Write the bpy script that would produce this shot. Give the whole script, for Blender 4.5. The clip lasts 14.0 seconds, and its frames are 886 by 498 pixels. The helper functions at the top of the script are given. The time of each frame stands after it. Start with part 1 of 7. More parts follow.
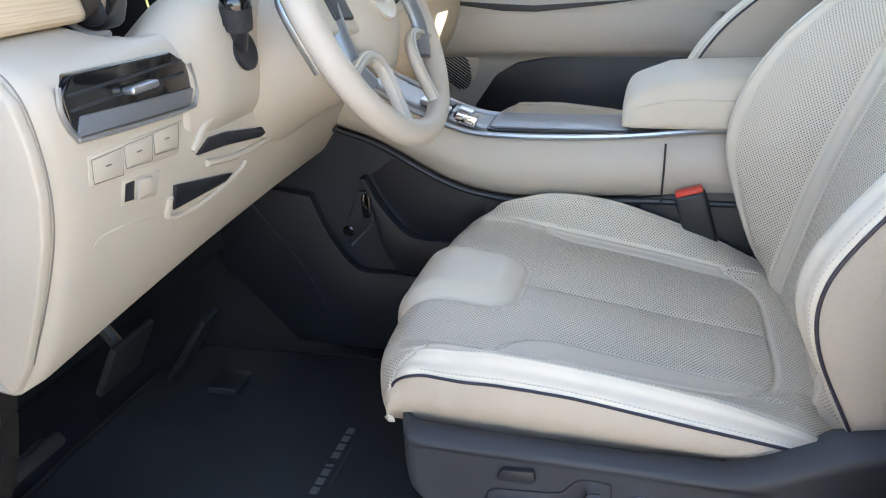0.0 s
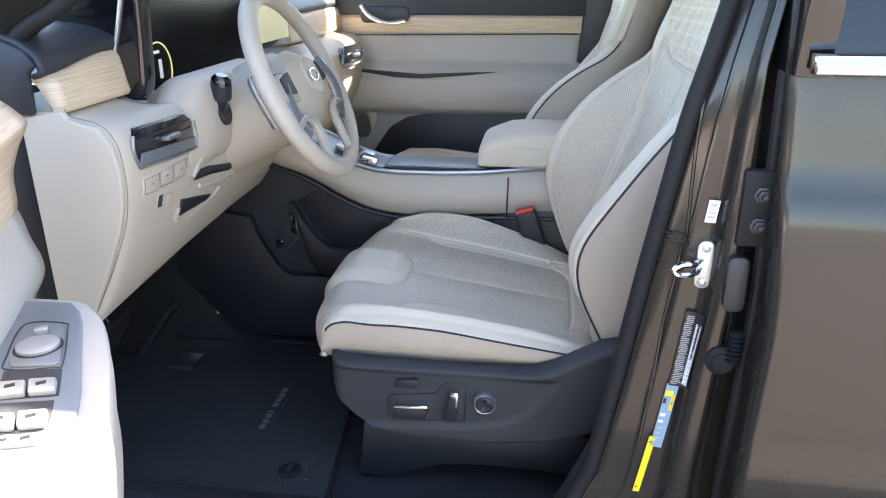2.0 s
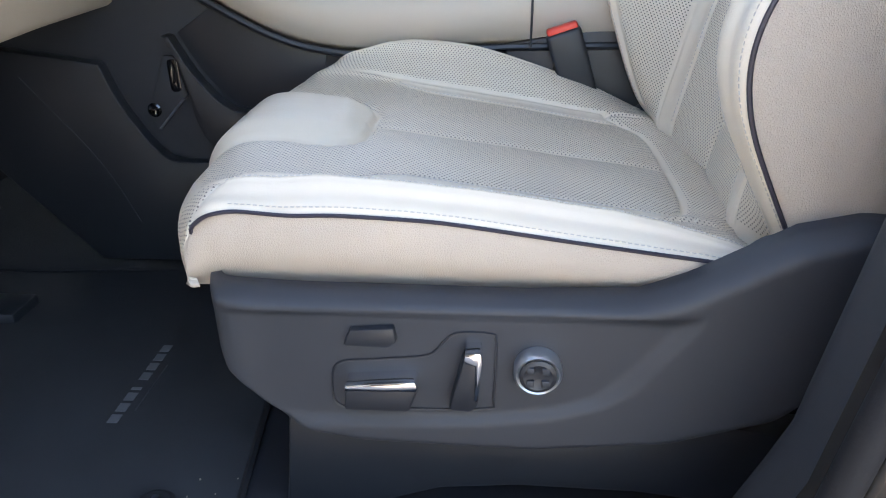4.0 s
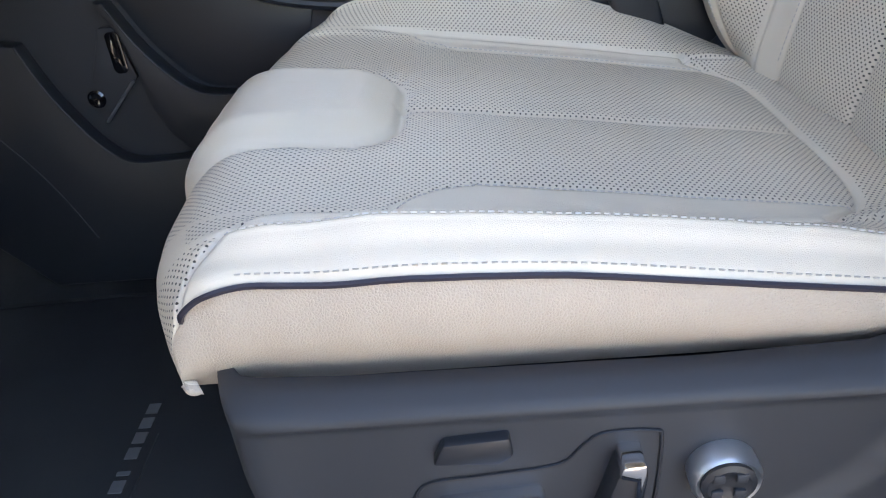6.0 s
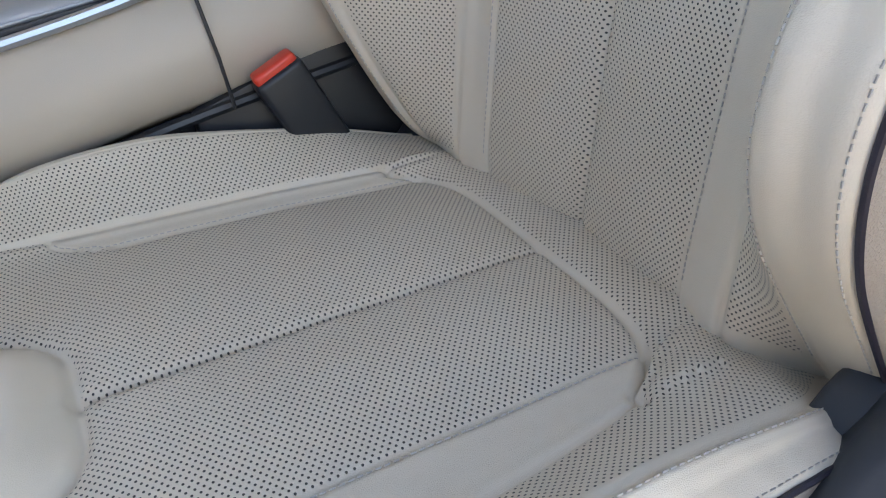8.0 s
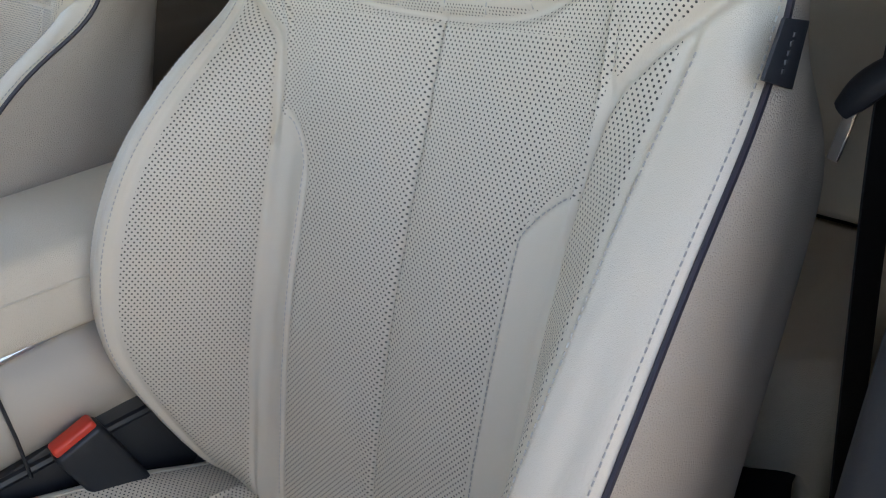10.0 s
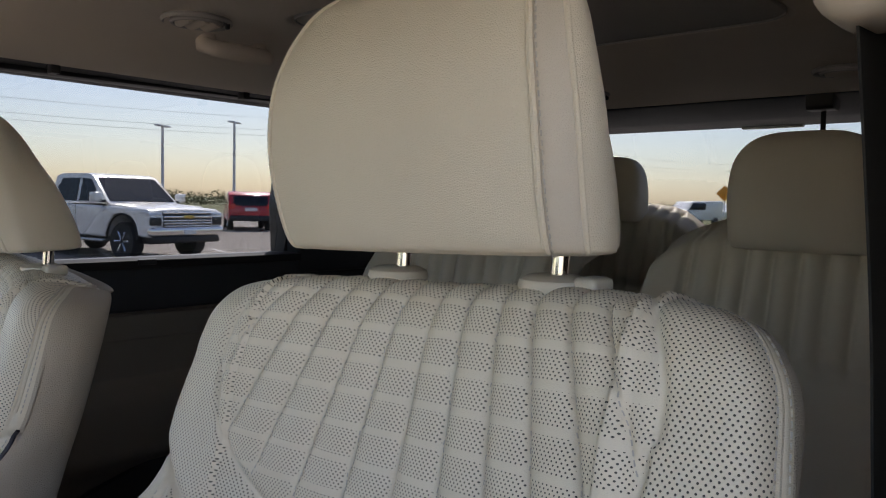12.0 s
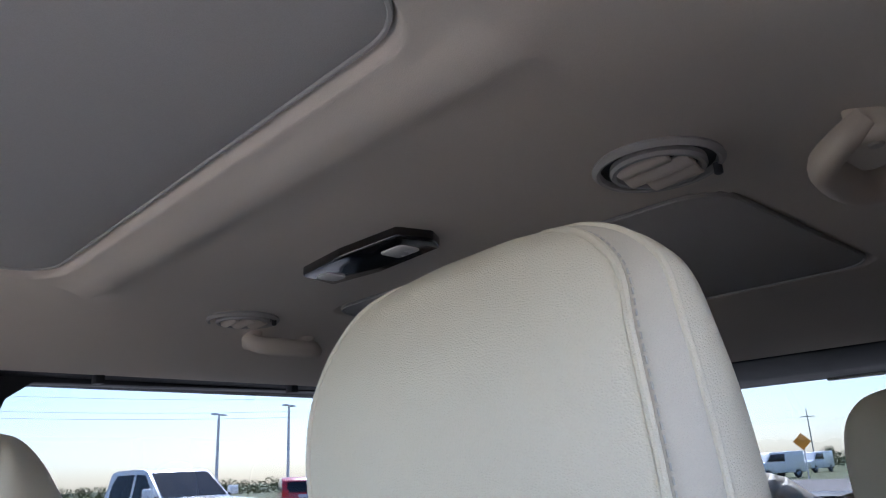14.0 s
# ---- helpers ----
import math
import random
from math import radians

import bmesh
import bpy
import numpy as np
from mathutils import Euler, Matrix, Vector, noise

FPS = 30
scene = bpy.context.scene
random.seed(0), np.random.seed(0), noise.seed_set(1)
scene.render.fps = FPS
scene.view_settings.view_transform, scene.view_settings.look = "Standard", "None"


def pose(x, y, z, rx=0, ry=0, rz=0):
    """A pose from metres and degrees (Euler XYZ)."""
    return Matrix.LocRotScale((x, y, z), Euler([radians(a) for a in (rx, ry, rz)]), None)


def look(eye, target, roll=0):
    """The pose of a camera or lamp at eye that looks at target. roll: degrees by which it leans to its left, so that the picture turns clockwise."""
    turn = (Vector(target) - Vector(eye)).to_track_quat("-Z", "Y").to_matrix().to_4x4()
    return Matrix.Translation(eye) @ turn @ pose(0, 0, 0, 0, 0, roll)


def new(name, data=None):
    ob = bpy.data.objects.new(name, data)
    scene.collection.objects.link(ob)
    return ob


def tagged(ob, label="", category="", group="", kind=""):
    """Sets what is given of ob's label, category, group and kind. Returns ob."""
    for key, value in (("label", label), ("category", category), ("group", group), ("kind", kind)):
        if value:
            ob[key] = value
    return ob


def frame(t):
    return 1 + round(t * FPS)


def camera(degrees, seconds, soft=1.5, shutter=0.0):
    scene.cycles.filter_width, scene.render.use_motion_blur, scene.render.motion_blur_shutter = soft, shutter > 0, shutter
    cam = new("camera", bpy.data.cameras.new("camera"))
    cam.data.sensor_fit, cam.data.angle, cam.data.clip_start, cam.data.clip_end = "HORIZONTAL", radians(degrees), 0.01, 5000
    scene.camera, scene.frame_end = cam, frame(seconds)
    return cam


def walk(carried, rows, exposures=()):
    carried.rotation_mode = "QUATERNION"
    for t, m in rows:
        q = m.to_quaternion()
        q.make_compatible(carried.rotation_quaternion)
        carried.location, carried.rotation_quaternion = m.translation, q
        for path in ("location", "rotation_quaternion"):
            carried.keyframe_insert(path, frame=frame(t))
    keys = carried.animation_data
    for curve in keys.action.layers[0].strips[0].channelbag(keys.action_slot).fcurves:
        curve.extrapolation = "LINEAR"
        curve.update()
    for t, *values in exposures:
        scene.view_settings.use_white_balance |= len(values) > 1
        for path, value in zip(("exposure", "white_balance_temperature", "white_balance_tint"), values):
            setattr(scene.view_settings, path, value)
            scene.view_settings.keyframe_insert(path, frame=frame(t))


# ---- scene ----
cam = camera(62.0, 14.0, 1.1)
PATH = [
    (0, (0.273, -1.365, 1.277), (-0.251, 0.382, 0.455), -2.9),
    (0.5, (0.347, -1.643, 1.38), (-0.062, 0.154, 0.602), -1.8),
    (1, (0.357, -1.794, 1.394), (0.029, 0.031, 0.644), -0.9),
    (1.5, (0.368, -1.853, 1.394), (0.087, -0.012, 0.667), -0.3),
    (2, (0.379, -1.867, 1.397), (0.123, -0.017, 0.679), -0.2),
    (2.5, (0.376, -1.846, 1.392), (0.137, -0.001, 0.659), -0.4),
    (3, (0.346, -1.668, 1.346), (0.14, 0.152, 0.544), -0.6),
    (3.5, (0.294, -1.379, 1.111), (0.12, 0.419, 0.252), -0.7),
    (3.7, (0.276, -1.303, 1.042), (0.113, 0.492, 0.174), -0.8),
    (5.8, (0.199, -1.021, 0.977), (0.078, 0.686, -0.058), -4.4),
    (6, (0.152, -0.986, 0.989), (0.075, 0.719, -0.054), -5.5),
    (6.5, (0.084, -0.87, 1.022), (0.169, 0.801, -0.073), -8.1),
    (7, (0.103, -0.811, 1.055), (0.356, 0.797, -0.108), -10.0),
    (7.5, (0.152, -0.787, 1.059), (0.6, 0.771, -0.112), -11.3),
    (7.7, (0.175, -0.781, 1.062), (0.692, 0.749, -0.118), -11.4),
    (10, (0.241, -0.793, 1.308), (1.422, 0.531, 0.385), -4.2),
    (10.5, (0.259, -0.799, 1.346), (1.527, 0.575, 0.637), -2.5),
    (11, (0.248, -0.802, 1.375), (1.63, 0.574, 0.932), 0.5),
    (11.5, (0.259, -0.791, 1.427), (1.69, 0.578, 1.147), 1.1),
    (12, (0.301, -0.73, 1.465), (1.774, 0.617, 1.337), 1.4),
    (12.5, (0.359, -0.671, 1.479), (1.852, 0.66, 1.454), 2.0),
    (13, (0.388, -0.641, 1.481), (1.885, 0.681, 1.579), 1.9),
    (13.5, (0.385, -0.64, 1.485), (1.86, 0.688, 1.735), 0.8),
    (14, (0.366, -0.652, 1.501), (1.69, 0.728, 2.086), -2.7),
]
walk(cam, [(t, look(eye, target, roll)) for t, eye, target, roll in PATH], [(0, 3.42, 7400, 10), (1, 3.18, 7000, 12), (3, 3.18, 6900, 12), (3.7, 3.6, 7200, 12), (5.8, 3.56, 7250, 13), (7.7, 3.2, 7700, 13), (10, 2.87, 7800, 14), (11, 2.38, 7900, 17), (12, 2.1, 7500, 19), (13, 2.25, 6900, 19), (13.5, 2.35, 6500, 18), (14, 2.72, 5800, 17)])

# ---- light ----
SUN_ELEVATION, SUN_TURN = radians(50), radians(40)   # turn: the sun's compass angle, from +y towards +x
world = bpy.data.worlds.new("sky")
scene.world = world
world.use_nodes = True
_n = world.node_tree.nodes
_sky = _n.new("ShaderNodeTexSky")
_sky.sky_type, _sky.sun_disc = "NISHITA", False
_sky.sun_elevation, _sky.sun_rotation = SUN_ELEVATION, SUN_TURN
_sky.air_density, _sky.dust_density, _sky.ozone_density = 1.0, 1.2, 1.0
_n["Background"].inputs["Strength"].default_value = 0.14
world.node_tree.links.new(_sky.outputs[0], _n["Background"].inputs["Color"])
_sun = bpy.data.lights.new("sun", "SUN")
_sun.energy, _sun.angle, _sun.color = 5.0, radians(0.6), (1.0, 0.94, 0.85)
sun = new("sun", _sun)
_to_sun = Vector((math.sin(SUN_TURN) * math.cos(SUN_ELEVATION), math.cos(SUN_TURN) * math.cos(SUN_ELEVATION), math.sin(SUN_ELEVATION)))
sun.rotation_euler = _to_sun.to_track_quat("Z", "Y").to_euler()


# ---- materials ----
def math_node(nt, op, a, b=None):
    """A Math node on two sockets or numbers; returns its output."""
    n = nt.nodes.new("ShaderNodeMath")
    n.operation = op
    for i, v in enumerate((a, b)):
        if v is None:
            continue
        if isinstance(v, (int, float)):
            n.inputs[i].default_value = v
        else:
            nt.links.new(v, n.inputs[i])
    return n.outputs[0]


def blend(nt, fac, a, b):
    """A colour mix; a and b are sockets or colours."""
    n = nt.nodes.new("ShaderNodeMix")
    n.data_type = "RGBA"
    for i, v in ((0, fac), (6, a), (7, b)):
        if isinstance(v, (int, float)):
            n.inputs[i].default_value = v
        elif isinstance(v, tuple):
            n.inputs[i].default_value = (*v, 1.0)
        else:
            nt.links.new(v, n.inputs[i])
    return n.outputs[2]


def noise_node(nt, scale, detail=3.0, rough=0.55, coords="Object", stretch=None):
    tc = nt.nodes.new("ShaderNodeTexCoord")
    n = nt.nodes.new("ShaderNodeTexNoise")
    n.inputs["Scale"].default_value, n.inputs["Detail"].default_value = scale, detail
    n.inputs["Roughness"].default_value = rough
    out = tc.outputs[coords]
    if stretch:
        m = nt.nodes.new("ShaderNodeMapping")
        m.inputs["Scale"].default_value = stretch
        nt.links.new(out, m.inputs["Vector"])
        out = m.outputs[0]
    nt.links.new(out, n.inputs["Vector"])
    return n.outputs["Fac"]


def material(name, base, rough=0.5, metal=0.0, var=0.12, scale=6.0, grain=0.05, gscale=400.0, bump=0.1, coat=0.0, cells=False, stretch=None, spec=0.5):
    """A surface with broad stains, fine grain and a fine relief."""
    m = bpy.data.materials.new(name)
    m.use_nodes = True
    nt = m.node_tree
    bsdf = nt.nodes["Principled BSDF"]
    dark = tuple(c * (1 - var) for c in base)
    light = tuple(min(1.0, c * (1 + var)) for c in base)
    col = blend(nt, noise_node(nt, scale, stretch=stretch), dark, light)
    fine = noise_node(nt, gscale, 2.0, stretch=stretch)
    col = blend(nt, math_node(nt, "MULTIPLY", fine, grain * 2), col, tuple(c * 0.55 for c in base))
    nt.links.new(col, bsdf.inputs["Base Color"])
    r = math_node(nt, "ADD", math_node(nt, "MULTIPLY", noise_node(nt, scale * 3), 0.16), rough - 0.08)
    nt.links.new(r, bsdf.inputs["Roughness"])
    bsdf.inputs["Metallic"].default_value = metal
    bsdf.inputs["Coat Weight"].default_value = coat
    bsdf.inputs["Coat Roughness"].default_value = 0.06
    bsdf.inputs["Specular IOR Level"].default_value = spec
    if bump:
        height = fine
        if cells:
            tc = nt.nodes.new("ShaderNodeTexCoord")
            v = nt.nodes.new("ShaderNodeTexVoronoi")
            v.feature = "DISTANCE_TO_EDGE"
            v.inputs["Scale"].default_value = gscale
            nt.links.new(tc.outputs["Object"], v.inputs["Vector"])
            height = math_node(nt, "ADD", math_node(nt, "MINIMUM", v.outputs["Distance"], 0.25), math_node(nt, "MULTIPLY", fine, 0.3))
        b = nt.nodes.new("ShaderNodeBump")
        b.inputs["Strength"].default_value, b.inputs["Distance"].default_value = bump, 0.002
        nt.links.new(height, b.inputs["Height"])
        nt.links.new(b.outputs[0], bsdf.inputs["Normal"])
    return m


def perforated(name, base, pitch=0.0050, radius=0.178):
    """Leather with rows of staggered pin holes where the mesh's attribute 'perf' is positive; its map is in metres."""
    m = material(name, base, 0.38, var=0.05, grain=0.04, gscale=900, bump=0.25, cells=True)
    nt = m.node_tree
    bsdf = nt.nodes["Principled BSDF"]
    uv = nt.nodes.new("ShaderNodeUVMap")
    sep = nt.nodes.new("ShaderNodeSeparateXYZ")
    nt.links.new(uv.outputs[0], sep.inputs[0])
    v = math_node(nt, "DIVIDE", sep.outputs[1], pitch * 0.62)
    row = math_node(nt, "FLOOR", v)
    u = math_node(nt, "ADD", math_node(nt, "DIVIDE", sep.outputs[0], pitch), math_node(nt, "MULTIPLY", math_node(nt, "MODULO", math_node(nt, "ADD", row, 1000.0), 2.0), 0.5))
    fu = math_node(nt, "SUBTRACT", math_node(nt, "FRACT", u), 0.5)
    fv = math_node(nt, "MULTIPLY", math_node(nt, "SUBTRACT", math_node(nt, "FRACT", v), 0.5), 0.62)
    d = math_node(nt, "SQRT", math_node(nt, "ADD", math_node(nt, "MULTIPLY", fu, fu), math_node(nt, "MULTIPLY", fv, fv)))
    at = nt.nodes.new("ShaderNodeAttribute")
    at.attribute_name = "perf"
    on = math_node(nt, "GREATER_THAN", at.outputs["Fac"], 0.0)
    ramp = nt.nodes.new("ShaderNodeMapRange")
    ramp.inputs[1].default_value, ramp.inputs[2].default_value = radius * 0.8, radius * 1.1
    ramp.inputs[3].default_value, ramp.inputs[4].default_value = 1.0, 0.0
    nt.links.new(d, ramp.inputs[0])
    hole = math_node(nt, "MULTIPLY", on, ramp.outputs[0])
    old = bsdf.inputs["Base Color"].links[0].from_socket
    nt.links.new(blend(nt, hole, old, (0.045, 0.041, 0.036)), bsdf.inputs["Base Color"])
    oldn = bsdf.inputs["Normal"].links[0].from_socket
    b = nt.nodes.new("ShaderNodeBump")
    b.inputs["Strength"].default_value, b.inputs["Distance"].default_value = 0.5, 0.0012
    b.invert = True
    nt.links.new(hole, b.inputs["Height"])
    nt.links.new(oldn, b.inputs["Normal"])
    nt.links.new(b.outputs[0], bsdf.inputs["Normal"])
    return m


def pane(name, tint=(1, 1, 1), gloss=0.06, rough=0.0):
    """Thin window glass: mostly clear, with a weak reflection."""
    m = bpy.data.materials.new(name)
    m.use_nodes = True
    nt = m.node_tree
    nt.nodes.remove(nt.nodes["Principled BSDF"])
    t, g, mix = (nt.nodes.new(k) for k in ("ShaderNodeBsdfTransparent", "ShaderNodeBsdfGlossy", "ShaderNodeMixShader"))
    t.inputs[0].default_value = (*tint, 1)
    g.inputs["Roughness"].default_value = rough
    mix.inputs[0].default_value = gloss
    nt.links.new(t.outputs[0], mix.inputs[1])
    nt.links.new(g.outputs[0], mix.inputs[2])
    nt.links.new(mix.outputs[0], nt.nodes["Material Output"].inputs[0])
    return m


def glowing(name, color, strength):
    m = bpy.data.materials.new(name)
    m.use_nodes = True
    b = m.node_tree.nodes["Principled BSDF"]
    b.inputs["Base Color"].default_value = (*color, 1)
    b.inputs["Emission Color"].default_value = (*color, 1)
    b.inputs["Emission Strength"].default_value = strength
    return m


def wood(name, base, dark):
    """Open-pore wood trim with long thin grain lines along x."""
    m = material(name, base, 0.55, var=0.06, grain=0.0, bump=0.0)
    nt = m.node_tree
    bsdf = nt.nodes["Principled BSDF"]
    lines = noise_node(nt, 1.0, 4.0, 0.6, stretch=(9, 9, 420))
    f = nt.nodes.new("ShaderNodeMapRange")
    f.inputs[1].default_value, f.inputs[2].default_value = 0.42, 0.7
    nt.links.new(lines, f.inputs[0])
    old = bsdf.inputs["Base Color"].links[0].from_socket
    nt.links.new(blend(nt, f.outputs[0], old, dark), bsdf.inputs["Base Color"])
    b = nt.nodes.new("ShaderNodeBump")
    b.inputs["Strength"].default_value, b.inputs["Distance"].default_value = 0.15, 0.001
    nt.links.new(lines, b.inputs["Height"])
    nt.links.new(b.outputs[0], bsdf.inputs["Normal"])
    return m


LEATHER = (0.67, 0.595, 0.485)
leather = material("leather", LEATHER, 0.48, var=0.05, grain=0.05, gscale=620, bump=0.5, cells=True, spec=0.35)
leather_perf = perforated("perforated_leather", LEATHER)
leather_grip = material("leather_grip", (0.55, 0.485, 0.41), 0.5, var=0.05, grain=0.05, gscale=700, bump=0.35, cells=True)
leather_side = material("leather_side", (0.47, 0.40, 0.325), 0.5, var=0.06, grain=0.06, gscale=480, bump=0.65, cells=True)
trim_beige = material("beige_plastic", (0.53, 0.465, 0.385), 0.5, var=0.05, grain=0.05, gscale=1200, bump=0.12)
# beige trim darkened: holds the rear door's shade in its colour; also seams and marks
trim_beige_dark = material("darkened_beige_trim", (0.20, 0.175, 0.15), 0.6, var=0.06, grain=0.06, gscale=900, bump=0.15)
trim_light = material("light_grey_trim", (0.44, 0.41, 0.37), 0.5, var=0.04, grain=0.04, gscale=1200, bump=0.1)
plastic_dark = material("dark_plastic", (0.026, 0.029, 0.036), 0.55, var=0.12, grain=0.08, gscale=1500, bump=0.18, cells=True)
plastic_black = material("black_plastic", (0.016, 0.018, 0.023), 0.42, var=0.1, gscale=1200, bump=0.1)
gloss_black = material("gloss_black", (0.006, 0.006, 0.008), 0.12, var=0.1, bump=0.0, coat=0.6)
rubber = material("rubber_seal", (0.014, 0.014, 0.016), 0.7, var=0.15, gscale=300, bump=0.2, spec=0.25)
carpet = material("carpet", (0.028, 0.030, 0.037), 0.95, var=0.3, scale=14, grain=0.35, gscale=1400, bump=0.9, spec=0.2)
mat_fabric = material("mat_fabric", (0.044, 0.046, 0.051), 0.95, var=0.25, scale=9, grain=0.35, gscale=1700, bump=0.9, spec=0.2)
headliner = material("headliner_fabric", (0.63, 0.575, 0.505), 0.95, var=0.06, scale=4, grain=0.18, gscale=1300, bump=0.35, spec=0.2)
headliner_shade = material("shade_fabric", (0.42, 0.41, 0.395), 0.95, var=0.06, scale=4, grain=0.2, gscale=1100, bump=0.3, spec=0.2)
pillar_cloth = material("pillar_cloth", (0.50, 0.46, 0.39), 0.95, var=0.08, scale=60, grain=0.3, gscale=900, bump=0.5, spec=0.2)
chrome = material("chrome", (0.80, 0.80, 0.82), 0.1, 1.0, var=0.03, bump=0.0)
satin = material("satin_metal", (0.50, 0.52, 0.55), 0.34, 0.9, var=0.05, gscale=900, bump=0.05)
silver_paint = material("silver_paint", (0.235, 0.25, 0.275), 0.38, 0.5, var=0.04, gscale=1600, bump=0.04)
paint = material("body_paint", (0.038, 0.035, 0.032), 0.26, 0.5, var=0.05, scale=2.0, grain=0.12, gscale=2600, bump=0.02, coat=0.4, spec=0.3)
switch_grey = material("switch_grey", (0.34, 0.345, 0.355), 0.4, 0.3, var=0.04, gscale=1600, bump=0.04)
wood_light = wood("pale_wood", (0.66, 0.52, 0.37), (0.47, 0.35, 0.23))
red_plastic = material("red_plastic", (0.75, 0.055, 0.03), 0.35, var=0.05, bump=0.0)
webbing = material("belt_webbing", (0.018, 0.017, 0.017), 0.8, var=0.1, grain=0.3, gscale=900, bump=0.6, stretch=(1, 1, 3))
piping_dark = material("dark_piping", (0.025, 0.022, 0.035), 0.5, var=0.1, gscale=900, bump=0.1)
thread = material("thread", (0.46, 0.43, 0.39), 0.7, var=0.1, gscale=2000, bump=0.2)
glass_clear = pane("window_glass", (0.93, 0.96, 0.95), 0.05)
grey_cloth = material("grey_print_thread", (0.10, 0.10, 0.11), 0.8, var=0.1, bump=0.0)
screen_black = material("screen_black", (0.008, 0.008, 0.010), 0.35, var=0.05, bump=0.0, spec=0.08)
glass_privacy = pane("privacy_glass", (0.38, 0.41, 0.445), 0.05)
glass_dark = pane("tinted_glass", (0.10, 0.09, 0.085), 0.05)


# ---- building helpers ----
def thing(name, label, category, at=(0, 0, 0), group="", kind=""):
    ob = new(name)
    ob.location = at
    ob.empty_display_size = 0.05
    return tagged(ob, label, category, group, kind)


def place(ob, parent):
    if parent is not None:
        ob.parent = parent
        ob.matrix_parent_inverse = parent.matrix_basis.inverted()
    return ob


def part(name, bm, mat, parent=None, label="", smooth=True, angle=40):
    """Links a bmesh as one mesh object, under parent if given; parents' places are undone, so all numbers are the world's."""
    bmesh.ops.recalc_face_normals(bm, faces=bm.faces)
    me = bpy.data.meshes.new(name)
    bm.to_mesh(me)
    bm.free()
    return link(name, me, mat, parent, label, smooth, angle)


def link(name, me, mat, parent=None, label="", smooth=True, angle=40):
    me.materials.append(mat)
    if smooth:
        me.shade_smooth()
        if angle:
            me.set_sharp_from_angle(angle=radians(angle))
    ob = new(name, me)
    if parent is not None:
        place(ob, parent)
    if label:
        ob["label"] = label
    return ob


def rbox(x0, x1, y0, y1, z0, z1, r=0.004, seg=2):
    bm = bmesh.new()
    bmesh.ops.create_cube(bm, size=1.0, matrix=Matrix.LocRotScale(((x0 + x1) / 2, (y0 + y1) / 2, (z0 + z1) / 2), None, (x1 - x0, y1 - y0, z1 - z0)))
    if r:
        bmesh.ops.bevel(bm, geom=bm.edges[:], offset=r, segments=seg, profile=0.5, affect="EDGES")
    return bm


def prism(poly, axis, a, b, r=0.003, seg=2):
    """A polygon, in the two other axes in their order, drawn out along axis from a to b; poly may be a function of its end."""
    i = "xyz".index(axis)
    bm = bmesh.new()
    rings = []
    for d in (a, b):
        ring = []
        for p, q in poly:
            c = [p, q]
            c.insert(i, d)
            ring.append(bm.verts.new(c))
        rings.append(ring)
    n = len(poly)
    bm.faces.new(rings[0])
    bm.faces.new(list(reversed(rings[1])))
    for k in range(n):
        bm.faces.new((rings[0][k], rings[1][k], rings[1][(k + 1) % n], rings[0][(k + 1) % n]))
    bmesh.ops.recalc_face_normals(bm, faces=bm.faces)
    if r:
        bmesh.ops.bevel(bm, geom=bm.edges[:], offset=r, segments=seg, profile=0.5, affect="EDGES", clamp_overlap=True)
    return bm


def spline(pts, n, closed=False):
    """n points on a Catmull-Rom curve through pts, evenly by index."""
    P = np.array(pts, float)
    m = len(P)
    s = np.linspace(0, m if closed else m - 1, n, endpoint=not closed)
    k = np.minimum(s.astype(int), m - 1 if closed else m - 2)
    f = (s - k)[:, None]
    if closed:
        g = lambda j: P[(k + j) % m]
    else:
        E = np.vstack([2 * P[0] - P[1], P, 2 * P[-1] - P[-2]])
        g = lambda j: E[k + j + 1]
    a, b, c, d = g(-1), g(0), g(1), g(2)
    return 0.5 * (2 * b + (c - a) * f + (2 * a - 5 * b + 4 * c - d) * f ** 2 + (3 * b - a - 3 * c + d) * f ** 3)


def tube(pts, r, n=8, closed=False, flat=1.0, up=None):
    """A round bar along pts; r may be a list. flat squeezes it across."""
    P = [Vector(p) for p in pts]
    m = len(P)
    bm = bmesh.new()
    rings = []
    ref = Vector(up) if up else None
    for i, p in enumerate(P):
        t = (P[(i + 1) % m] - P[i - 1]) if closed else P[min(i + 1, m - 1)] - P[max(i - 1, 0)]
        t.normalize()
        if ref is None:
            ref = t.orthogonal()
        u = (ref - t * ref.dot(t)).normalized()
        w = t.cross(u)
        if not up:
            ref = u
        rr = r[i] if isinstance(r, (list, tuple)) else r
        rings.append([bm.verts.new(p + u * (rr * math.cos(2 * math.pi * k / n)) + w * (rr * flat * math.sin(2 * math.pi * k / n))) for k in range(n)])
    for i in range(m if closed else m - 1):
        A, B = rings[i], rings[(i + 1) % m]
        for k in range(n):
            bm.faces.new((A[k], A[(k + 1) % n], B[(k + 1) % n], B[k]))
    if not closed:
        bm.faces.new(list(reversed(rings[0])))
        bm.faces.new(rings[-1])
    return bm


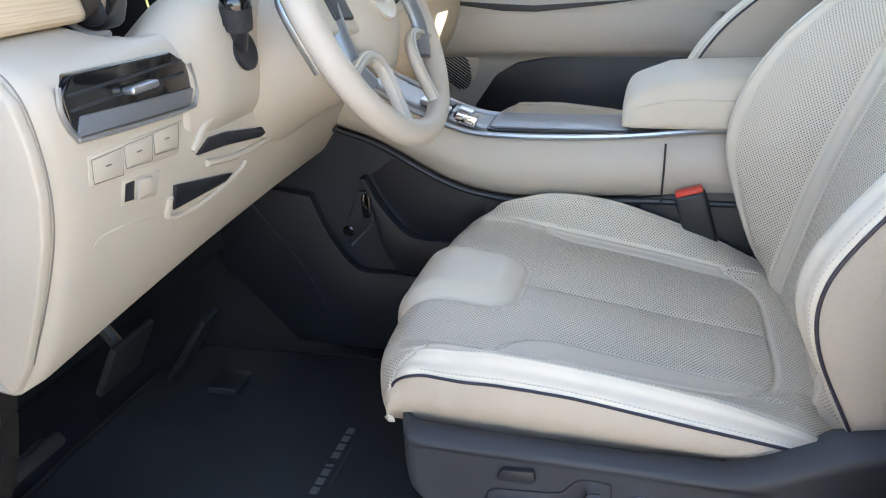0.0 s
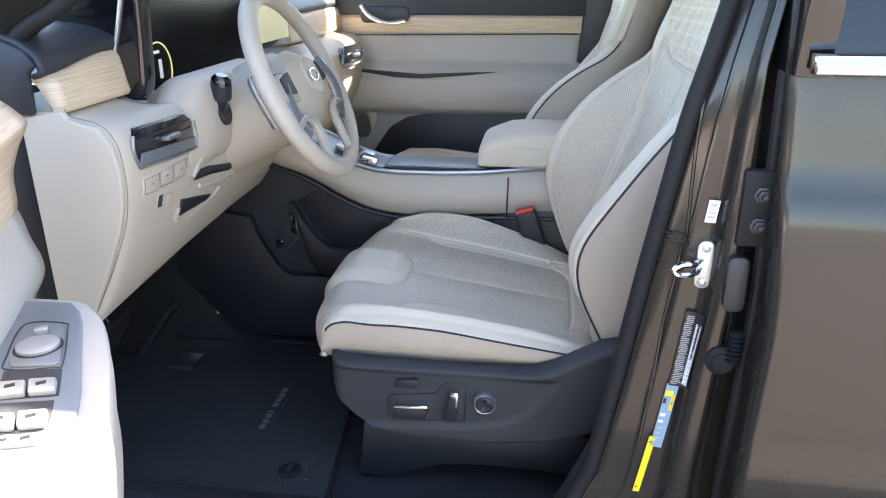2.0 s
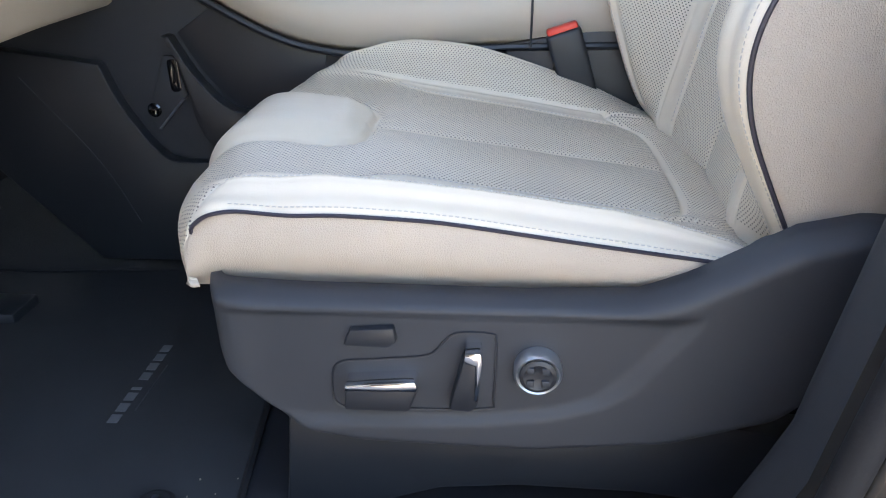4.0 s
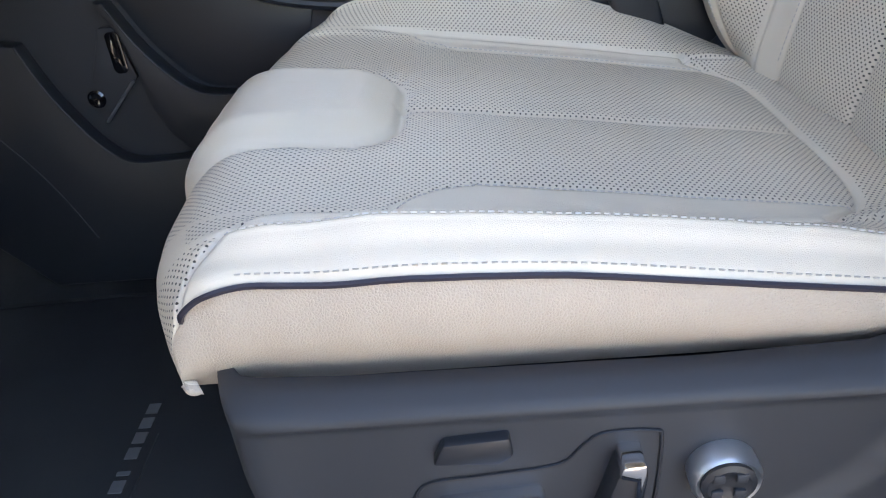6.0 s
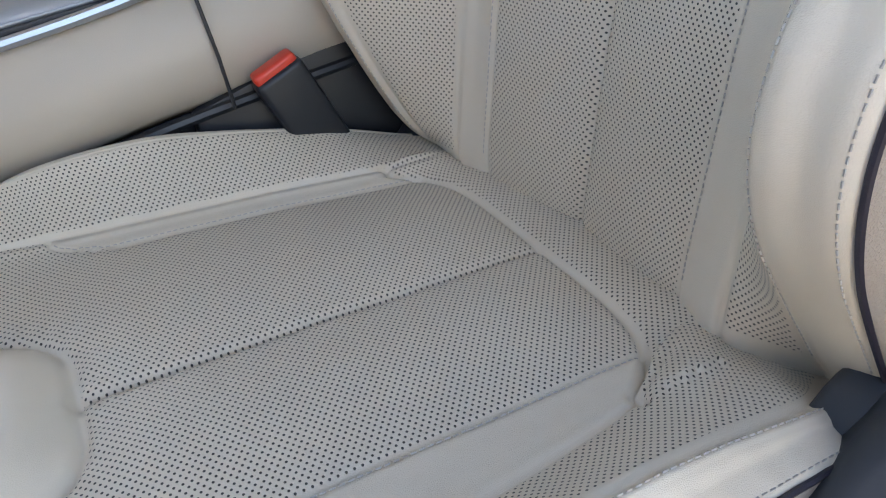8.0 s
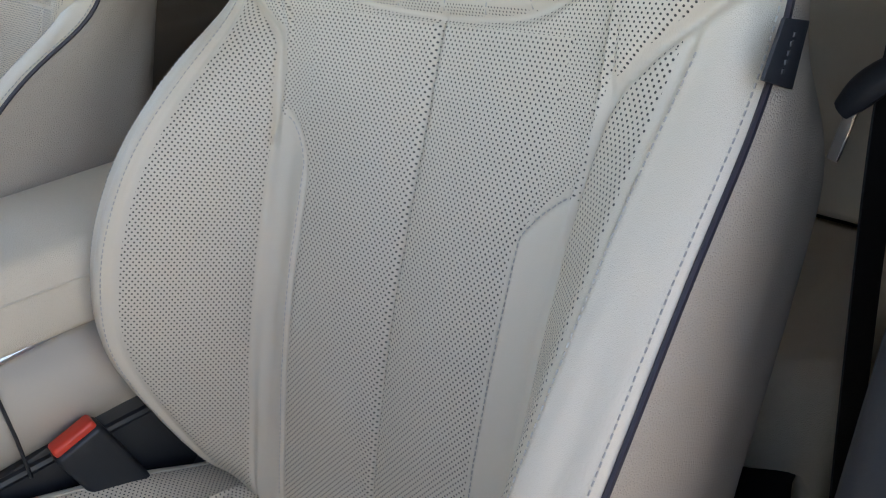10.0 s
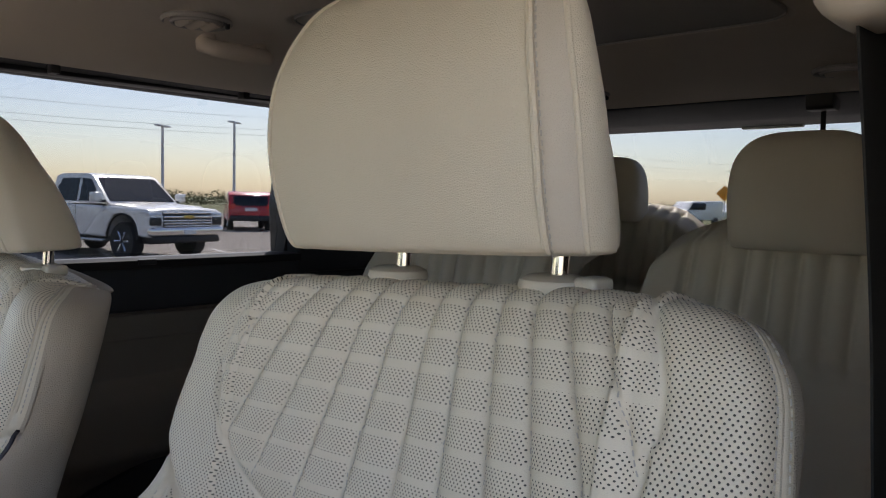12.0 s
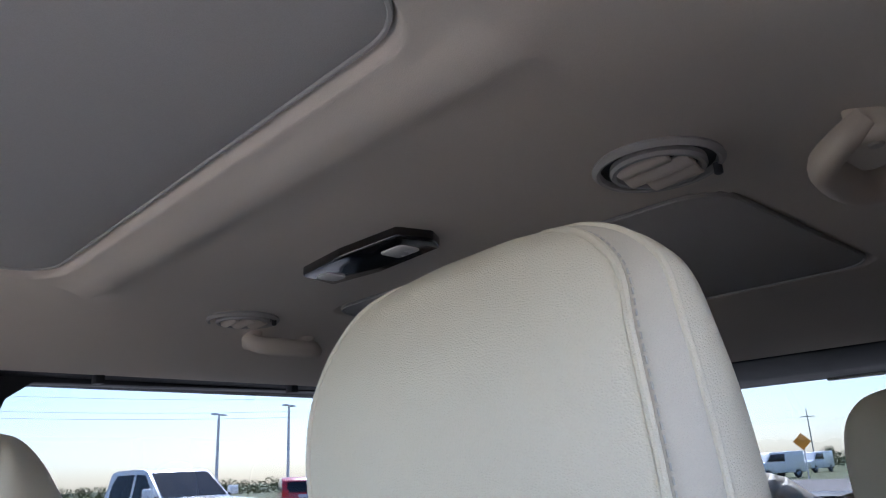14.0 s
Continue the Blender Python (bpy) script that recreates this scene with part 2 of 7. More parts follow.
def sheet(G, thick=0.0, closed_u=False, closed_v=False, cap=False):
    """A surface over a grid of points (nu, nv, 3), thickened against its normal if asked."""
    G = np.asarray(G, float)
    nu, nv = G.shape[:2]
    bm = bmesh.new()
    V = [[bm.verts.new(G[i, j]) for j in range(nv)] for i in range(nu)]
    for i in range(nu if closed_u else nu - 1):
        for j in range(nv if closed_v else nv - 1):
            bm.faces.new((V[i][j], V[(i + 1) % nu][j], V[(i + 1) % nu][(j + 1) % nv], V[i][(j + 1) % nv]))
    if cap:
        bm.faces.new([V[0][j] for j in range(nv)])
        bm.faces.new([V[-1][j] for j in reversed(range(nv))])
    if thick:
        bmesh.ops.recalc_face_normals(bm, faces=bm.faces)
        bmesh.ops.solidify(bm, geom=bm.faces[:], thickness=thick)
    return bm


def lathe(profile, centre, axis="z", n=24):
    """(radius, along) pairs turned about an axis through centre."""
    i = "xyz".index(axis)
    G = np.zeros((len(profile), n, 3))
    a = np.arange(n) * 2 * np.pi / n
    o = [k for k in range(3) if k != i]
    for k, (r, z) in enumerate(profile):
        G[k, :, o[0]], G[k, :, o[1]], G[k, :, i] = r * np.cos(a), r * np.sin(a), z
    return sheet(G + np.array(centre), closed_v=True, cap=True)


def moved(bm, m):
    bmesh.ops.transform(bm, matrix=m, verts=bm.verts)
    return bm


def rounded(x0, x1, y0, y1, r, n=5):
    """The outline of a rectangle with round corners."""
    out = []
    for cx, cy, a0 in ((x1 - r, y1 - r, 0), (x0 + r, y1 - r, 90), (x0 + r, y0 + r, 180), (x1 - r, y0 + r, 270)):
        for k in range(n + 1):
            a = radians(a0 + 90 * k / n)
            out.append((cx + r * math.cos(a), cy + r * math.sin(a)))
    return out


def smooth(a, b, x):
    t = np.clip((np.asarray(x, float) - a) / (b - a), 0, 1)
    return t * t * (3 - 2 * t)

# ---- car body: floor, pillars, doors, roof ----
tagged(part("floor", rbox(-1.25, 2.62, -.80, .80, .36, .408, .01), carpet), "dark carpet of the car's floor", "floor", kind="structure")
_fw = [(-1.0, .40), (-.93, .40), (-.80, .62), (-.62, .86), (-.46, .96), (-.46, 1.10), (-1.0, 1.10)]
tagged(part("wall_front", prism(_fw, "y", -.80, .80, .01), carpet), "dark carpeted bulkhead under the dashboard", "bulkhead", kind="structure")
# sills
for sgn in (-1, 1):
    tagged(part("door_sill", prism([(sgn * .74, .405), (sgn * .74, .43), (sgn * .80, .452), (sgn * .865, .44), (sgn * .90, .40), (sgn * .90, .28), (sgn * .74, .28)][::1], "x", -.95, 2.2, .006), plastic_dark), "dark plastic door sill", "sill", kind="structure")


def pillar_line(z):
    """x of the rear edge of the driver's door opening at height z."""
    return float(np.interp(z, [.30, .43, .50, .622, .80, .964, 1.208, 1.348, 1.70, 1.78], [.36, .40, .435, .486, .515, .539, .579, .615, .70, .72]))


def pillar_skin(z):
    """x of the front edge of the rear door at height z."""
    return float(np.interp(z, [.30, .66, .95, 1.28, 1.5, 1.78], [.67, .668, .678, .668, .70, .76]))


def pillar_section(z):
    s, e = pillar_line(z), pillar_skin(z)
    m, tum = e - s, .08 * float(smooth(1.2, 1.8, z))
    sec = [(-.004, -.800), (-.004, -.828), (.004, -.838), (.012, -.846), (m * .28, -.853), (m * .30, -.858), (m * .50, -.862), (m * .56, -.868), (m * .62, -.886), (m * .74, -.892), (m * .80, -.885), (m * .84, -.862), (m * .95, -.850), (m + .03, -.848), (m + .05, -.80)]
    return [(s + dx, y + tum, z) for dx, y in spline(sec, 57)]


def skin_y(x, z):
    """y of the pillar's skin at x, z."""
    q = np.array(pillar_section(z))[8:40]
    return float(np.interp(x, q[:, 0], q[:, 1]))


b_pillar = thing("door_pillar", "dark grey painted pillar between the doors, with striker, labels and seal", "car pillar", (.55, -.86, .40))
G = [pillar_section(z) for z in np.linspace(.30, 1.78, 60)]
part("pillar_skin", sheet(G, .004), paint, b_pillar, "dark grey metallic paint", angle=60)
seal_pts = [(-.72, -.838, .452), (-.2, -.838, .452), (.2, -.838, .452), (.32, -.838, .455), (.385, -.838, .475)] + [(pillar_line(z) - .006, -.838 + .08 * float(smooth(1.2, 1.8, z)), z) for z in np.linspace(.52, 1.70, 26)]
tagged(part("door_seal", tube(spline(seal_pts, 90), .0125, 10), rubber), "black rubber seal round the driver's door opening", "door seal", kind="structure")
fp = [(-.24, 1.40), (-.315, 1.345), (-.386, 1.306), (-.42, 1.258), (-.444, 1.182), (-.457, 1.111), (-.445, .98), (-.431, .88), (-.44, .78), (-.50, .62), (-.60, .50), (-.72, .452)]
tagged(part("door_seal", tube([(x, -.842, z) for x, z in spline(fp, 70)], .013, 10), rubber), "black rubber seal along the front of the door opening", "door seal", kind="structure")
G = []
for x, z in spline(fp, 50):
    G.append([(x + .002, -.80, z), (x - .004, -.845, z + .002), (x - .03, -.865, z + .01), (x - .10, -.875, z + .04), (x - .14, -.90, z + .05), (x - .24, -.925, z + .06)])
tagged(part("front_pillar", sheet(G, .004), paint, angle=60), "dark grey painted front door pillar", "car pillar", kind="structure")
tagged(part("pillar_lining", sheet([[(x + .004, -.842, z), (x - .02, -.80, z), (x - .10, -.79, z + .02)] for x, z in spline(fp, 50)], .004), plastic_black), "black plastic beside the dashboard's end", "pillar lining", kind="structure")
# striker
st = part("striker_plate", prism(rounded(.599, .621, .969, 1.040, .010), "y", -.872, -.858, .003), satin, b_pillar, "dull zinc striker plate")
bm = tube(spline([(.606, -.868, 1.012), (.594, -.888, 1.012), (.574, -.896, 1.012), (.566, -.897, 1.005), (.574, -.896, .998), (.594, -.888, .998), (.606, -.868, .998)], 30), .0046, 8)
part("striker_loop", bm, chrome, st)
for z in (.979, 1.030):
    part("screw", lathe([(.0065, 0), (.0065, -.003), (.004, -.004), (.003, -.002)], (.610, -.872, z), "y", 6), satin, st)
# pressed edge along the pillar, and the bar where two sheets meet
part("pressed_edge", tube([(x, skin_y(x, z) - .0005, z) for x, z in spline([(.592, 1.26), (.585, 1.167), (.585, 1.05), (.581, 1.025), (.575, .965), (.567, .902), (.562, .82), (.55, .70)], 60)], .0026, 6), paint, b_pillar)
for z in (1.031, 1.042):
    part("sheet_joint", tube([(x, skin_y(x, z) - .0008, z) for x in np.linspace(.557, .588, 6)], .0034, 6), paint, b_pillar)
# labels on the pillar
white = material("white_label", (0.80, 0.80, 0.79), 0.5, var=0.03, bump=0.0)
black_label = material("black_label", (0.012, 0.012, 0.013), 0.4, var=0.05, bump=0.0)
blue_label = material("blue_label", (0.20, 0.33, 0.46), 0.45, var=0.05, bump=0.0)
yellow_label = material("yellow_label", (0.80, 0.66, 0.02), 0.45, var=0.05, bump=0.0)
amber_label = material("amber_label", (0.70, 0.45, 0.05), 0.45, var=0.05, bump=0.0)
grey_print = material("grey_print", (0.42, 0.42, 0.43), 0.5, var=0.05, bump=0.0)


def patch(x0, x1, z0, z1, lean, lift, n=9):
    """A thin sheet on the pillar's skin; lean shears it along the pillar."""
    G = []
    for z in np.linspace(z0[0], z0[1], n) if isinstance(z0, tuple) else np.linspace(z0, z1, n):
        G.append([(x + lean * (z - lean_z), skin_y(x + lean * (z - lean_z), z) - lift, z) for x in np.linspace(x0, x1, 5)])
    return sheet(G, .0008)


def pillar_label(name, label, mat, x0, x1, z0, z1, lean, y, marks=()):
    global lean_z
    lean_z = z0
    t = tagged(part(name, patch(x0, x1, z0, z1, lean, .0060), mat), label, "label")
    for mm, u0, u1, v0, v1 in marks:
        part("print", patch(x0 + u0 * (x1 - x0), x0 + u1 * (x1 - x0), z0 + v0 * (z1 - z0), z0 + v1 * (z1 - z0), lean, .0072, 3), mm, t)
    return t


lean_z = 0.0
pillar_label("small_sticker", "small white sticker on the painted pillar", white, .604, .618, 1.066, 1.098, .10, -.8635, [(grey_print, .15, .85, .2, .3), (grey_print, .15, .85, .4, .47), (grey_print, .15, .6, .56, .62), (grey_print, .2, .8, .72, .86)])
_m = [(white, .74, .96, .05 + .0185 * k, .060 + .0185 * k + .004 * (k % 3)) for k in range(44)]
random.seed(4)
for k in range(38):
    _a = .04 + .12 * random.random()
    for _ in range(3):
        _b = min(.68, _a + .06 + .2 * random.random())
        _m.append((grey_print, _a, _b, .03 + .0245 * k, .041 + .0245 * k))
        _a = min(_b + .03, .66)
pillar_label("certificate_label", "black label with fine pale print and a bar code", black_label, .583, .606, .806, .930, .10, -.8600, _m)
pillar_label("tyre_label", "pale blue label with a yellow and a dark block", blue_label, .566, .583, .694, .808, .13, -.8590, [(yellow_label, .06, .72, .82, .90), (amber_label, .64, .94, .60, .84), (black_label, .70, .88, .64, .74), (white, .1, .55, .5, .55), (white, .1, .5, .4, .44), (grey_print, .1, .6, .3, .33), (grey_print, .1, .5, .22, .25), (grey_print, .1, .55, .14, .17), (black_label, .04, .30, .70, .78)])
pillar_label("yellow_label", "narrow yellow warning label", yellow_label, .547, .557, .606, .712, .16, -.8570, [(black_label, .2, .5, .08, .10), (black_label, .2, .5, .9, .92)])
# hinge parts in the dark gap before the rear door
hinge = thing("door_hinge", "black hinge plate with bolts in the rear door's gap", "door hinge", (.66, -.88, 1.1))
part("hinge_plate", rbox(.640, .680, -.902, -.885, 1.045, 1.15, .004), rubber, hinge)
for z in (1.076, 1.118):
    b = part("bolt", lathe([(.012, 0), (.012, -.003), (.008, -.004), (.008, -.010), (.005, -.011), (.002, -.009)], (.664, -.902, z), "y", 6), plastic_black, hinge)
part("rubber_grommet", lathe([(.022, .0), (.022, -.008), (.016, -.014), (.012, -.010), (.003, -.010)], (.645, -.888, .868), "y", 24), rubber, hinge)
part("door_check", prism(rounded(.634, .662, .95, 1.03, .01), "y", -.905, -.886, .004), plastic_black, hinge)
for k in range(7):
    part("bellows_ring", lathe([(.008, -.002), (.0115, 0), (.008, .002)], (.660, -.900, .872 + .007 * k), "z", 14), rubber, hinge)

# rear door, seen from outside
rear_door = thing("rear_door", "dark grey metallic rear door, closed, with a bright sill strip", "car door", (1.2, -.94, .45))
G = []
for z in np.linspace(.42, 1.285, 40):
    s = pillar_skin(z)
    bulge = -.925 - .045 * math.sin(math.pi * min(1, (z - .3) / 1.0)) + .012 * float(smooth(1.10, 1.16, z)) - .006 * float(smooth(.78, .74, z))
    row = [(s + .004, -.868, z), (s + .001, -.90, z), (s + .001, bulge + .016, z), (s + .004, bulge + .004, z), (s + .013, bulge, z)] + [(x, bulge - .012 * math.sin((x - .68) / 1.0 * math.pi), z) for x in np.linspace(s + .03, 1.70, 24)]
    G.append(row)
part("door_skin", sheet(G, .004), paint, rear_door, "dark grey metallic paint", angle=60)
part("door_edge_seal", tube([(pillar_skin(z) + .004, -.890, z) for z in np.linspace(.42, 1.6, 40)], .010, 8), rubber, rear_door)
part("sill_strip", prism([(-.985, 1.281), (-.988, 1.292), (-.980, 1.303), (-.962, 1.304), (-.962, 1.281)], "x", .675, 1.70, .002), chrome, rear_door, "bright metal strip under the window")
part("window_pane", prism([(-.955, 1.28), (-.951, 1.28), (-.868, 1.69), (-.872, 1.69)], "x", .698, 1.66, 0.0), glass_dark, rear_door, "dark tinted window")
part("window_frame", prism([(.662, 1.275), (.702, 1.275), (.722, 1.70), (.682, 1.70)], "y", -.955, -.86, .004), gloss_black, rear_door, "gloss black window frame")
part("window_frame", prism([(.72, 1.695), (1.70, 1.695), (1.70, 1.73), (.72, 1.73)], "y", -.90, -.85, .004), gloss_black, rear_door)
part("inner_trim", rbox(.70, 1.70, -.84, -.79, .45, 1.30, .015), plastic_dark, rear_door)

# inner pillar trim on the driver's side
pt = thing("pillar_trim", "pale woven cloth trim on the pillar inside the car", "pillar trim", (.7, -.76, 1.2))
G = []
for z in np.linspace(1.30, 1.78, 24):
    s = pillar_line(z)
    y = -.735 + .10 * float(smooth(1.25, 1.8, z))
    G.append([(s + .002, y - .03, z), (s + .003, y + .005, z), (s + .018, y + .022, z), (s + .06, y + .03, z), (s + .11, y + .025, z), (s + .135, y + .0, z), (s + .14, y - .04, z)])
part("upper_trim", sheet([spline(r, 25) for r in G], .004), pillar_cloth, pt, "pale woven cloth", angle=0)
G = []
for z in np.linspace(.45, 1.296, 20):
    s = pillar_line(z)
    G.append([(s + .002, -.83, z), (s + .003, -.75, z), (s + .018, -.722, z), (s + .06, -.712, z), (s + .12, -.72, z), (s + .15, -.75, z), (s + .16, -.84, z)])
part("lower_trim", sheet([spline(r, 25) for r in G], .004), plastic_dark, pt, "dark grained plastic", angle=0)

# right-hand side: pillars and body around the far doors
right_side = thing("right_body_side", "dark body side with pillars round the far doors", "car body", (.8, .86, .4))
part("sill_panel", rbox(-.95, 2.6, .86, .93, .28, .46, .02), paint, right_side)
part("roof_rail", prism([(.70, 1.715), (.70, 1.79), (.80, 1.78), (.90, 1.72), (.88, 1.69), (.80, 1.70)], "x", -.30, 2.55, .008), plastic_dark, right_side)
part("pillar", prism([(.42, .42), (.60, .42), (.675, 1.33), (.68, 1.74), (.50, 1.74), (.49, 1.24)], "y", .76, .88, .012, 3), plastic_black, right_side, "dark pillar between the far doors")
part("pillar", prism([(1.40, 1.28), (1.76, 1.28), (1.79, 1.74), (1.43, 1.74), (1.39, 1.45)], "y", .75, .88, .012, 3), plastic_black, right_side, "dark rear pillar")
part("quarter_panel", rbox(1.45, 2.60, .80, .93, .40, 1.33, .02), plastic_dark, right_side)
part("pillar", prism([(2.25, 1.32), (2.62, 1.32), (2.50, 1.74), (2.20, 1.74)], "y", .70, .88, .012), plastic_dark, right_side)
left_rear = thing("left_body_side", "dark body side behind the rear door", "car body", (2.1, -.86, .4))
part("quarter_panel", rbox(1.70, 2.60, -.93, -.80, .40, 1.33, .02), paint, left_rear)
part("roof_rail", prism([(-.70, 1.715), (-.70, 1.79), (-.80, 1.78), (-.90, 1.72), (-.88, 1.69), (-.80, 1.70)], "x", -.30, 2.55, .008), plastic_dark, left_rear)
part("pillar", prism([(1.62, 1.28), (1.76, 1.28), (1.80, 1.74), (1.58, 1.74)], "y", -.88, -.75, .012), plastic_dark, left_rear)
part("pillar", prism([(2.25, 1.32), (2.62, 1.32), (2.50, 1.74), (2.20, 1.74)], "y", -.88, -.70, .012), plastic_dark, left_rear)
for sgn in (-1, 1):
    part("quarter_glass", prism([(1.72, 1.32), (2.30, 1.32), (2.22, 1.70), (1.76, 1.70)], "y", sgn * .855 - .002, sgn * .855 + .002, 0.0), glass_dark, right_side if sgn > 0 else left_rear)
    # windscreen pillars
    part("windscreen_pillar", tube([(-1.15, sgn * .80, 1.14), (-.80, sgn * .775, 1.40), (-.30, sgn * .72, 1.70), (-.22, sgn * .71, 1.74)], .045, 10, flat=.7), plastic_dark, right_side if sgn > 0 else left_rear, "dark windscreen pillar")

tailgate = thing("tailgate", "tailgate with a wide rear window", "tailgate", (2.55, 0, .4))
part("tailgate_panel", rbox(2.50, 2.64, -.86, .86, .40, 1.41, .03), plastic_dark, tailgate)
part("window_header", prism([(2.16, 1.79), (2.16, 1.735), (2.30, 1.70), (2.40, 1.69), (2.46, 1.72), (2.46, 1.79)], "y", -.86, .86, .01), plastic_black, tailgate)
g = part("rear_window", prism([(2.56, 1.40), (2.566, 1.40), (2.426, 1.72), (2.42, 1.72)], "y", -.74, .74, 0.0), glass_privacy, tailgate)
part("high_lamp", rbox(2.385, 2.40, -.10, .06, 1.686, 1.694, .002), white, tailgate)
part("belt_hook", prism(rounded(2.16, 2.22, 1.70, 1.75, .012), "y", -.23, -.17, .006), plastic_black, tailgate)
wind = tagged(part("windscreen", prism([(-1.16, 1.15), (-1.155, 1.15), (-.265, 1.75), (-.27, 1.75)], "y", -.72, .72, 0.0), glass_clear), "clear windscreen", "windscreen", kind="structure")
wind.visible_shadow = False

# roof lining
def lining(x, y):
    z = 1.765 - .065 * float(smooth(.43, .70, abs(y))) - .03 * float(smooth(1.7, 2.25, x)) - .03 * float(smooth(.0, -.3, x))
    z -= .016 * max(0.0, 1 - abs(x - .685) / .05) ** 2 * (abs(y) < .40)
    for x0, x1, hw, dep in ((-.20, .637, .374, .022), (1.045, 1.535, .345, .012)):
        q = max(abs(x - (x0 + x1) / 2) - (x1 - x0) / 2 + .06, abs(y) - hw + .06)
        a, b = max(abs(x - (x0 + x1) / 2) - (x1 - x0) / 2 + .06, 0), max(abs(y) - hw + .06, 0)
        sd = math.hypot(a, b) + min(q, 0) - .06
        z += dep * float(smooth(.006, -.006, sd))
    return z


xs = sorted(set(np.round(np.r_[np.linspace(-.32, 2.3, 110), np.linspace(.615, .655, 14), np.linspace(1.03, 1.06, 8), np.linspace(1.52, 1.55, 8)], 4)))
ys = sorted(set(np.round(np.r_[np.linspace(-.74, .74, 75), np.linspace(.355, .39, 10), -np.linspace(.355, .39, 10), np.linspace(.33, .36, 8), -np.linspace(.33, .36, 8)], 4)))
bm = sheet([[(x, y, lining(x, y)) for y in ys] for x in xs])
tagged(part("ceiling", bm, headliner, smooth=True, angle=0), "dark grey fabric roof lining with two sunshade recesses", "headliner", kind="structure")


def shade_panel(x0, x1, hw, z):
    return prism([(x, y) for x, y in rounded(x0, x1, -hw, hw, .055, 8)], "z", z, z + .006, .002)


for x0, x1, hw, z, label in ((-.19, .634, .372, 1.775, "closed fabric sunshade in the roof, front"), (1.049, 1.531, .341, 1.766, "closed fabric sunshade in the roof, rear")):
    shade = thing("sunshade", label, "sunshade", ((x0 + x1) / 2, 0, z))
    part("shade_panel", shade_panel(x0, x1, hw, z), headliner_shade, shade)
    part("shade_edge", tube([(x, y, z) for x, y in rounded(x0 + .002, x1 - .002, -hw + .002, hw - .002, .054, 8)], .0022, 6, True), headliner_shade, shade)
    part("pull_lip", rbox(x0 + .012, x0 + .022, -.06, .06, z - .004, z + .002, .002), headliner_shade, shade)
tagged(part("roof_panel", rbox(-.30, 2.55, -.80, .80, 1.815, 1.835, .008), paint), "dark grey painted roof", "car roof", kind="structure")

# ---- seats ----
def grid_normals(P):
    du, dv = np.gradient(P, axis=0), np.gradient(P, axis=1)
    n = np.cross(du, dv)
    return n / (np.linalg.norm(n, axis=2, keepdims=True) + 1e-12)


def field_parts(P, UV, perf, ids, table, parent, finer={}):
    """Splits a grid surface by face id into parts; table: id -> (name, material, label)."""
    nu, nv = P.shape[:2]
    idx = np.arange(nu * nv).reshape(nu, nv)
    quads = np.stack([idx[:-1, :-1], idx[1:, :-1], idx[1:, 1:], idx[:-1, 1:]], 2).reshape(-1, 4)
    flat_ids = ids.reshape(-1)
    N = grid_normals(P).reshape(-1, 3)
    for key, (name, mat, label) in table.items():
        q = quads[flat_ids == key]
        if not len(q):
            continue
        used, inv = np.unique(q.reshape(-1), return_inverse=True)
        me = bpy.data.meshes.new(name)
        me.from_pydata(P.reshape(-1, 3)[used].tolist(), [], inv.reshape(-1, 4).tolist())
        uv = me.uv_layers.new(name="UVMap")
        uv.data.foreach_set("uv", (UV.reshape(-1, 2)[used][inv] * finer.get(key, 1.0)).astype(np.float32).ravel())
        at = me.attributes.new("perf", "FLOAT", "POINT")
        at.data.foreach_set("value", perf.reshape(-1)[used].astype(np.float32))
        me.update()
        me.shade_smooth()
        me.normals_split_custom_set_from_vertices((N[used]).tolist())
        me.materials.append(mat)
        ob = new(name, me)
        place(ob, parent)
        if label:
            ob["label"] = label


def dash_line(pts, normals, length=0.0034, gap=0.0022, w=0.0006, lift=0.0003):
    """Stitches along a line, as short raised threads."""
    L = np.r_[0, np.cumsum(np.linalg.norm(np.diff(pts, axis=0), axis=1))]
    at = lambda s: np.array([np.interp(s, L, pts[:, i]) for i in range(3)])
    no = lambda s: np.array([np.interp(s, L, normals[:, i]) for i in range(3)])
    verts, faces = [], []
    s = 0.0
    while s + length < L[-1]:
        a, b, n = at(s), at(s + length), no(s + length / 2)
        t = (b - a) / (np.linalg.norm(b - a) + 1e-9)
        side = np.cross(t, n)
        k = len(verts)
        for p in (a, b):
            verts += [p + side * w + n * lift, p + n * (lift + w * 1.4), p - side * w + n * lift]
        faces += [(k, k + 1, k + 4, k + 3), (k + 1, k + 2, k + 5, k + 4), (k, k + 2, k + 1), (k + 3, k + 4, k + 5)]
        s += length + gap
    return verts, faces


def stitches(lines, parent):
    verts, faces = [], []
    for pts, nor in lines:
        v, f = dash_line(np.asarray(pts), np.asarray(nor))
        k = len(verts)
        verts += [tuple(p) for p in v]
        faces += [tuple(i + k for i in q) for q in f]
    me = bpy.data.meshes.new("stitching")
    me.from_pydata(verts, [], faces)
    ob = link("stitching", me, thread, parent, "fine thread stitching along the seams", smooth=False)
    ob["kind"] = "stuff"


def groove(d, w=0.0032):
    return np.exp(-(d / w) ** 2)


def smooth_rows(C, sigma):
    """Evens out control points from row to row."""
    r = int(sigma * 3)
    w = np.exp(-.5 * (np.arange(-r, r + 1) / sigma) ** 2)
    w /= w.sum()
    pad = np.concatenate([np.repeat(C[:1], r, 0), C, np.repeat(C[-1:], r, 0)])
    return np.stack([(pad[i:i + 2 * r + 1] * w.reshape((-1,) + (1,) * (C.ndim - 1))).sum(0) for i in range(len(C))])


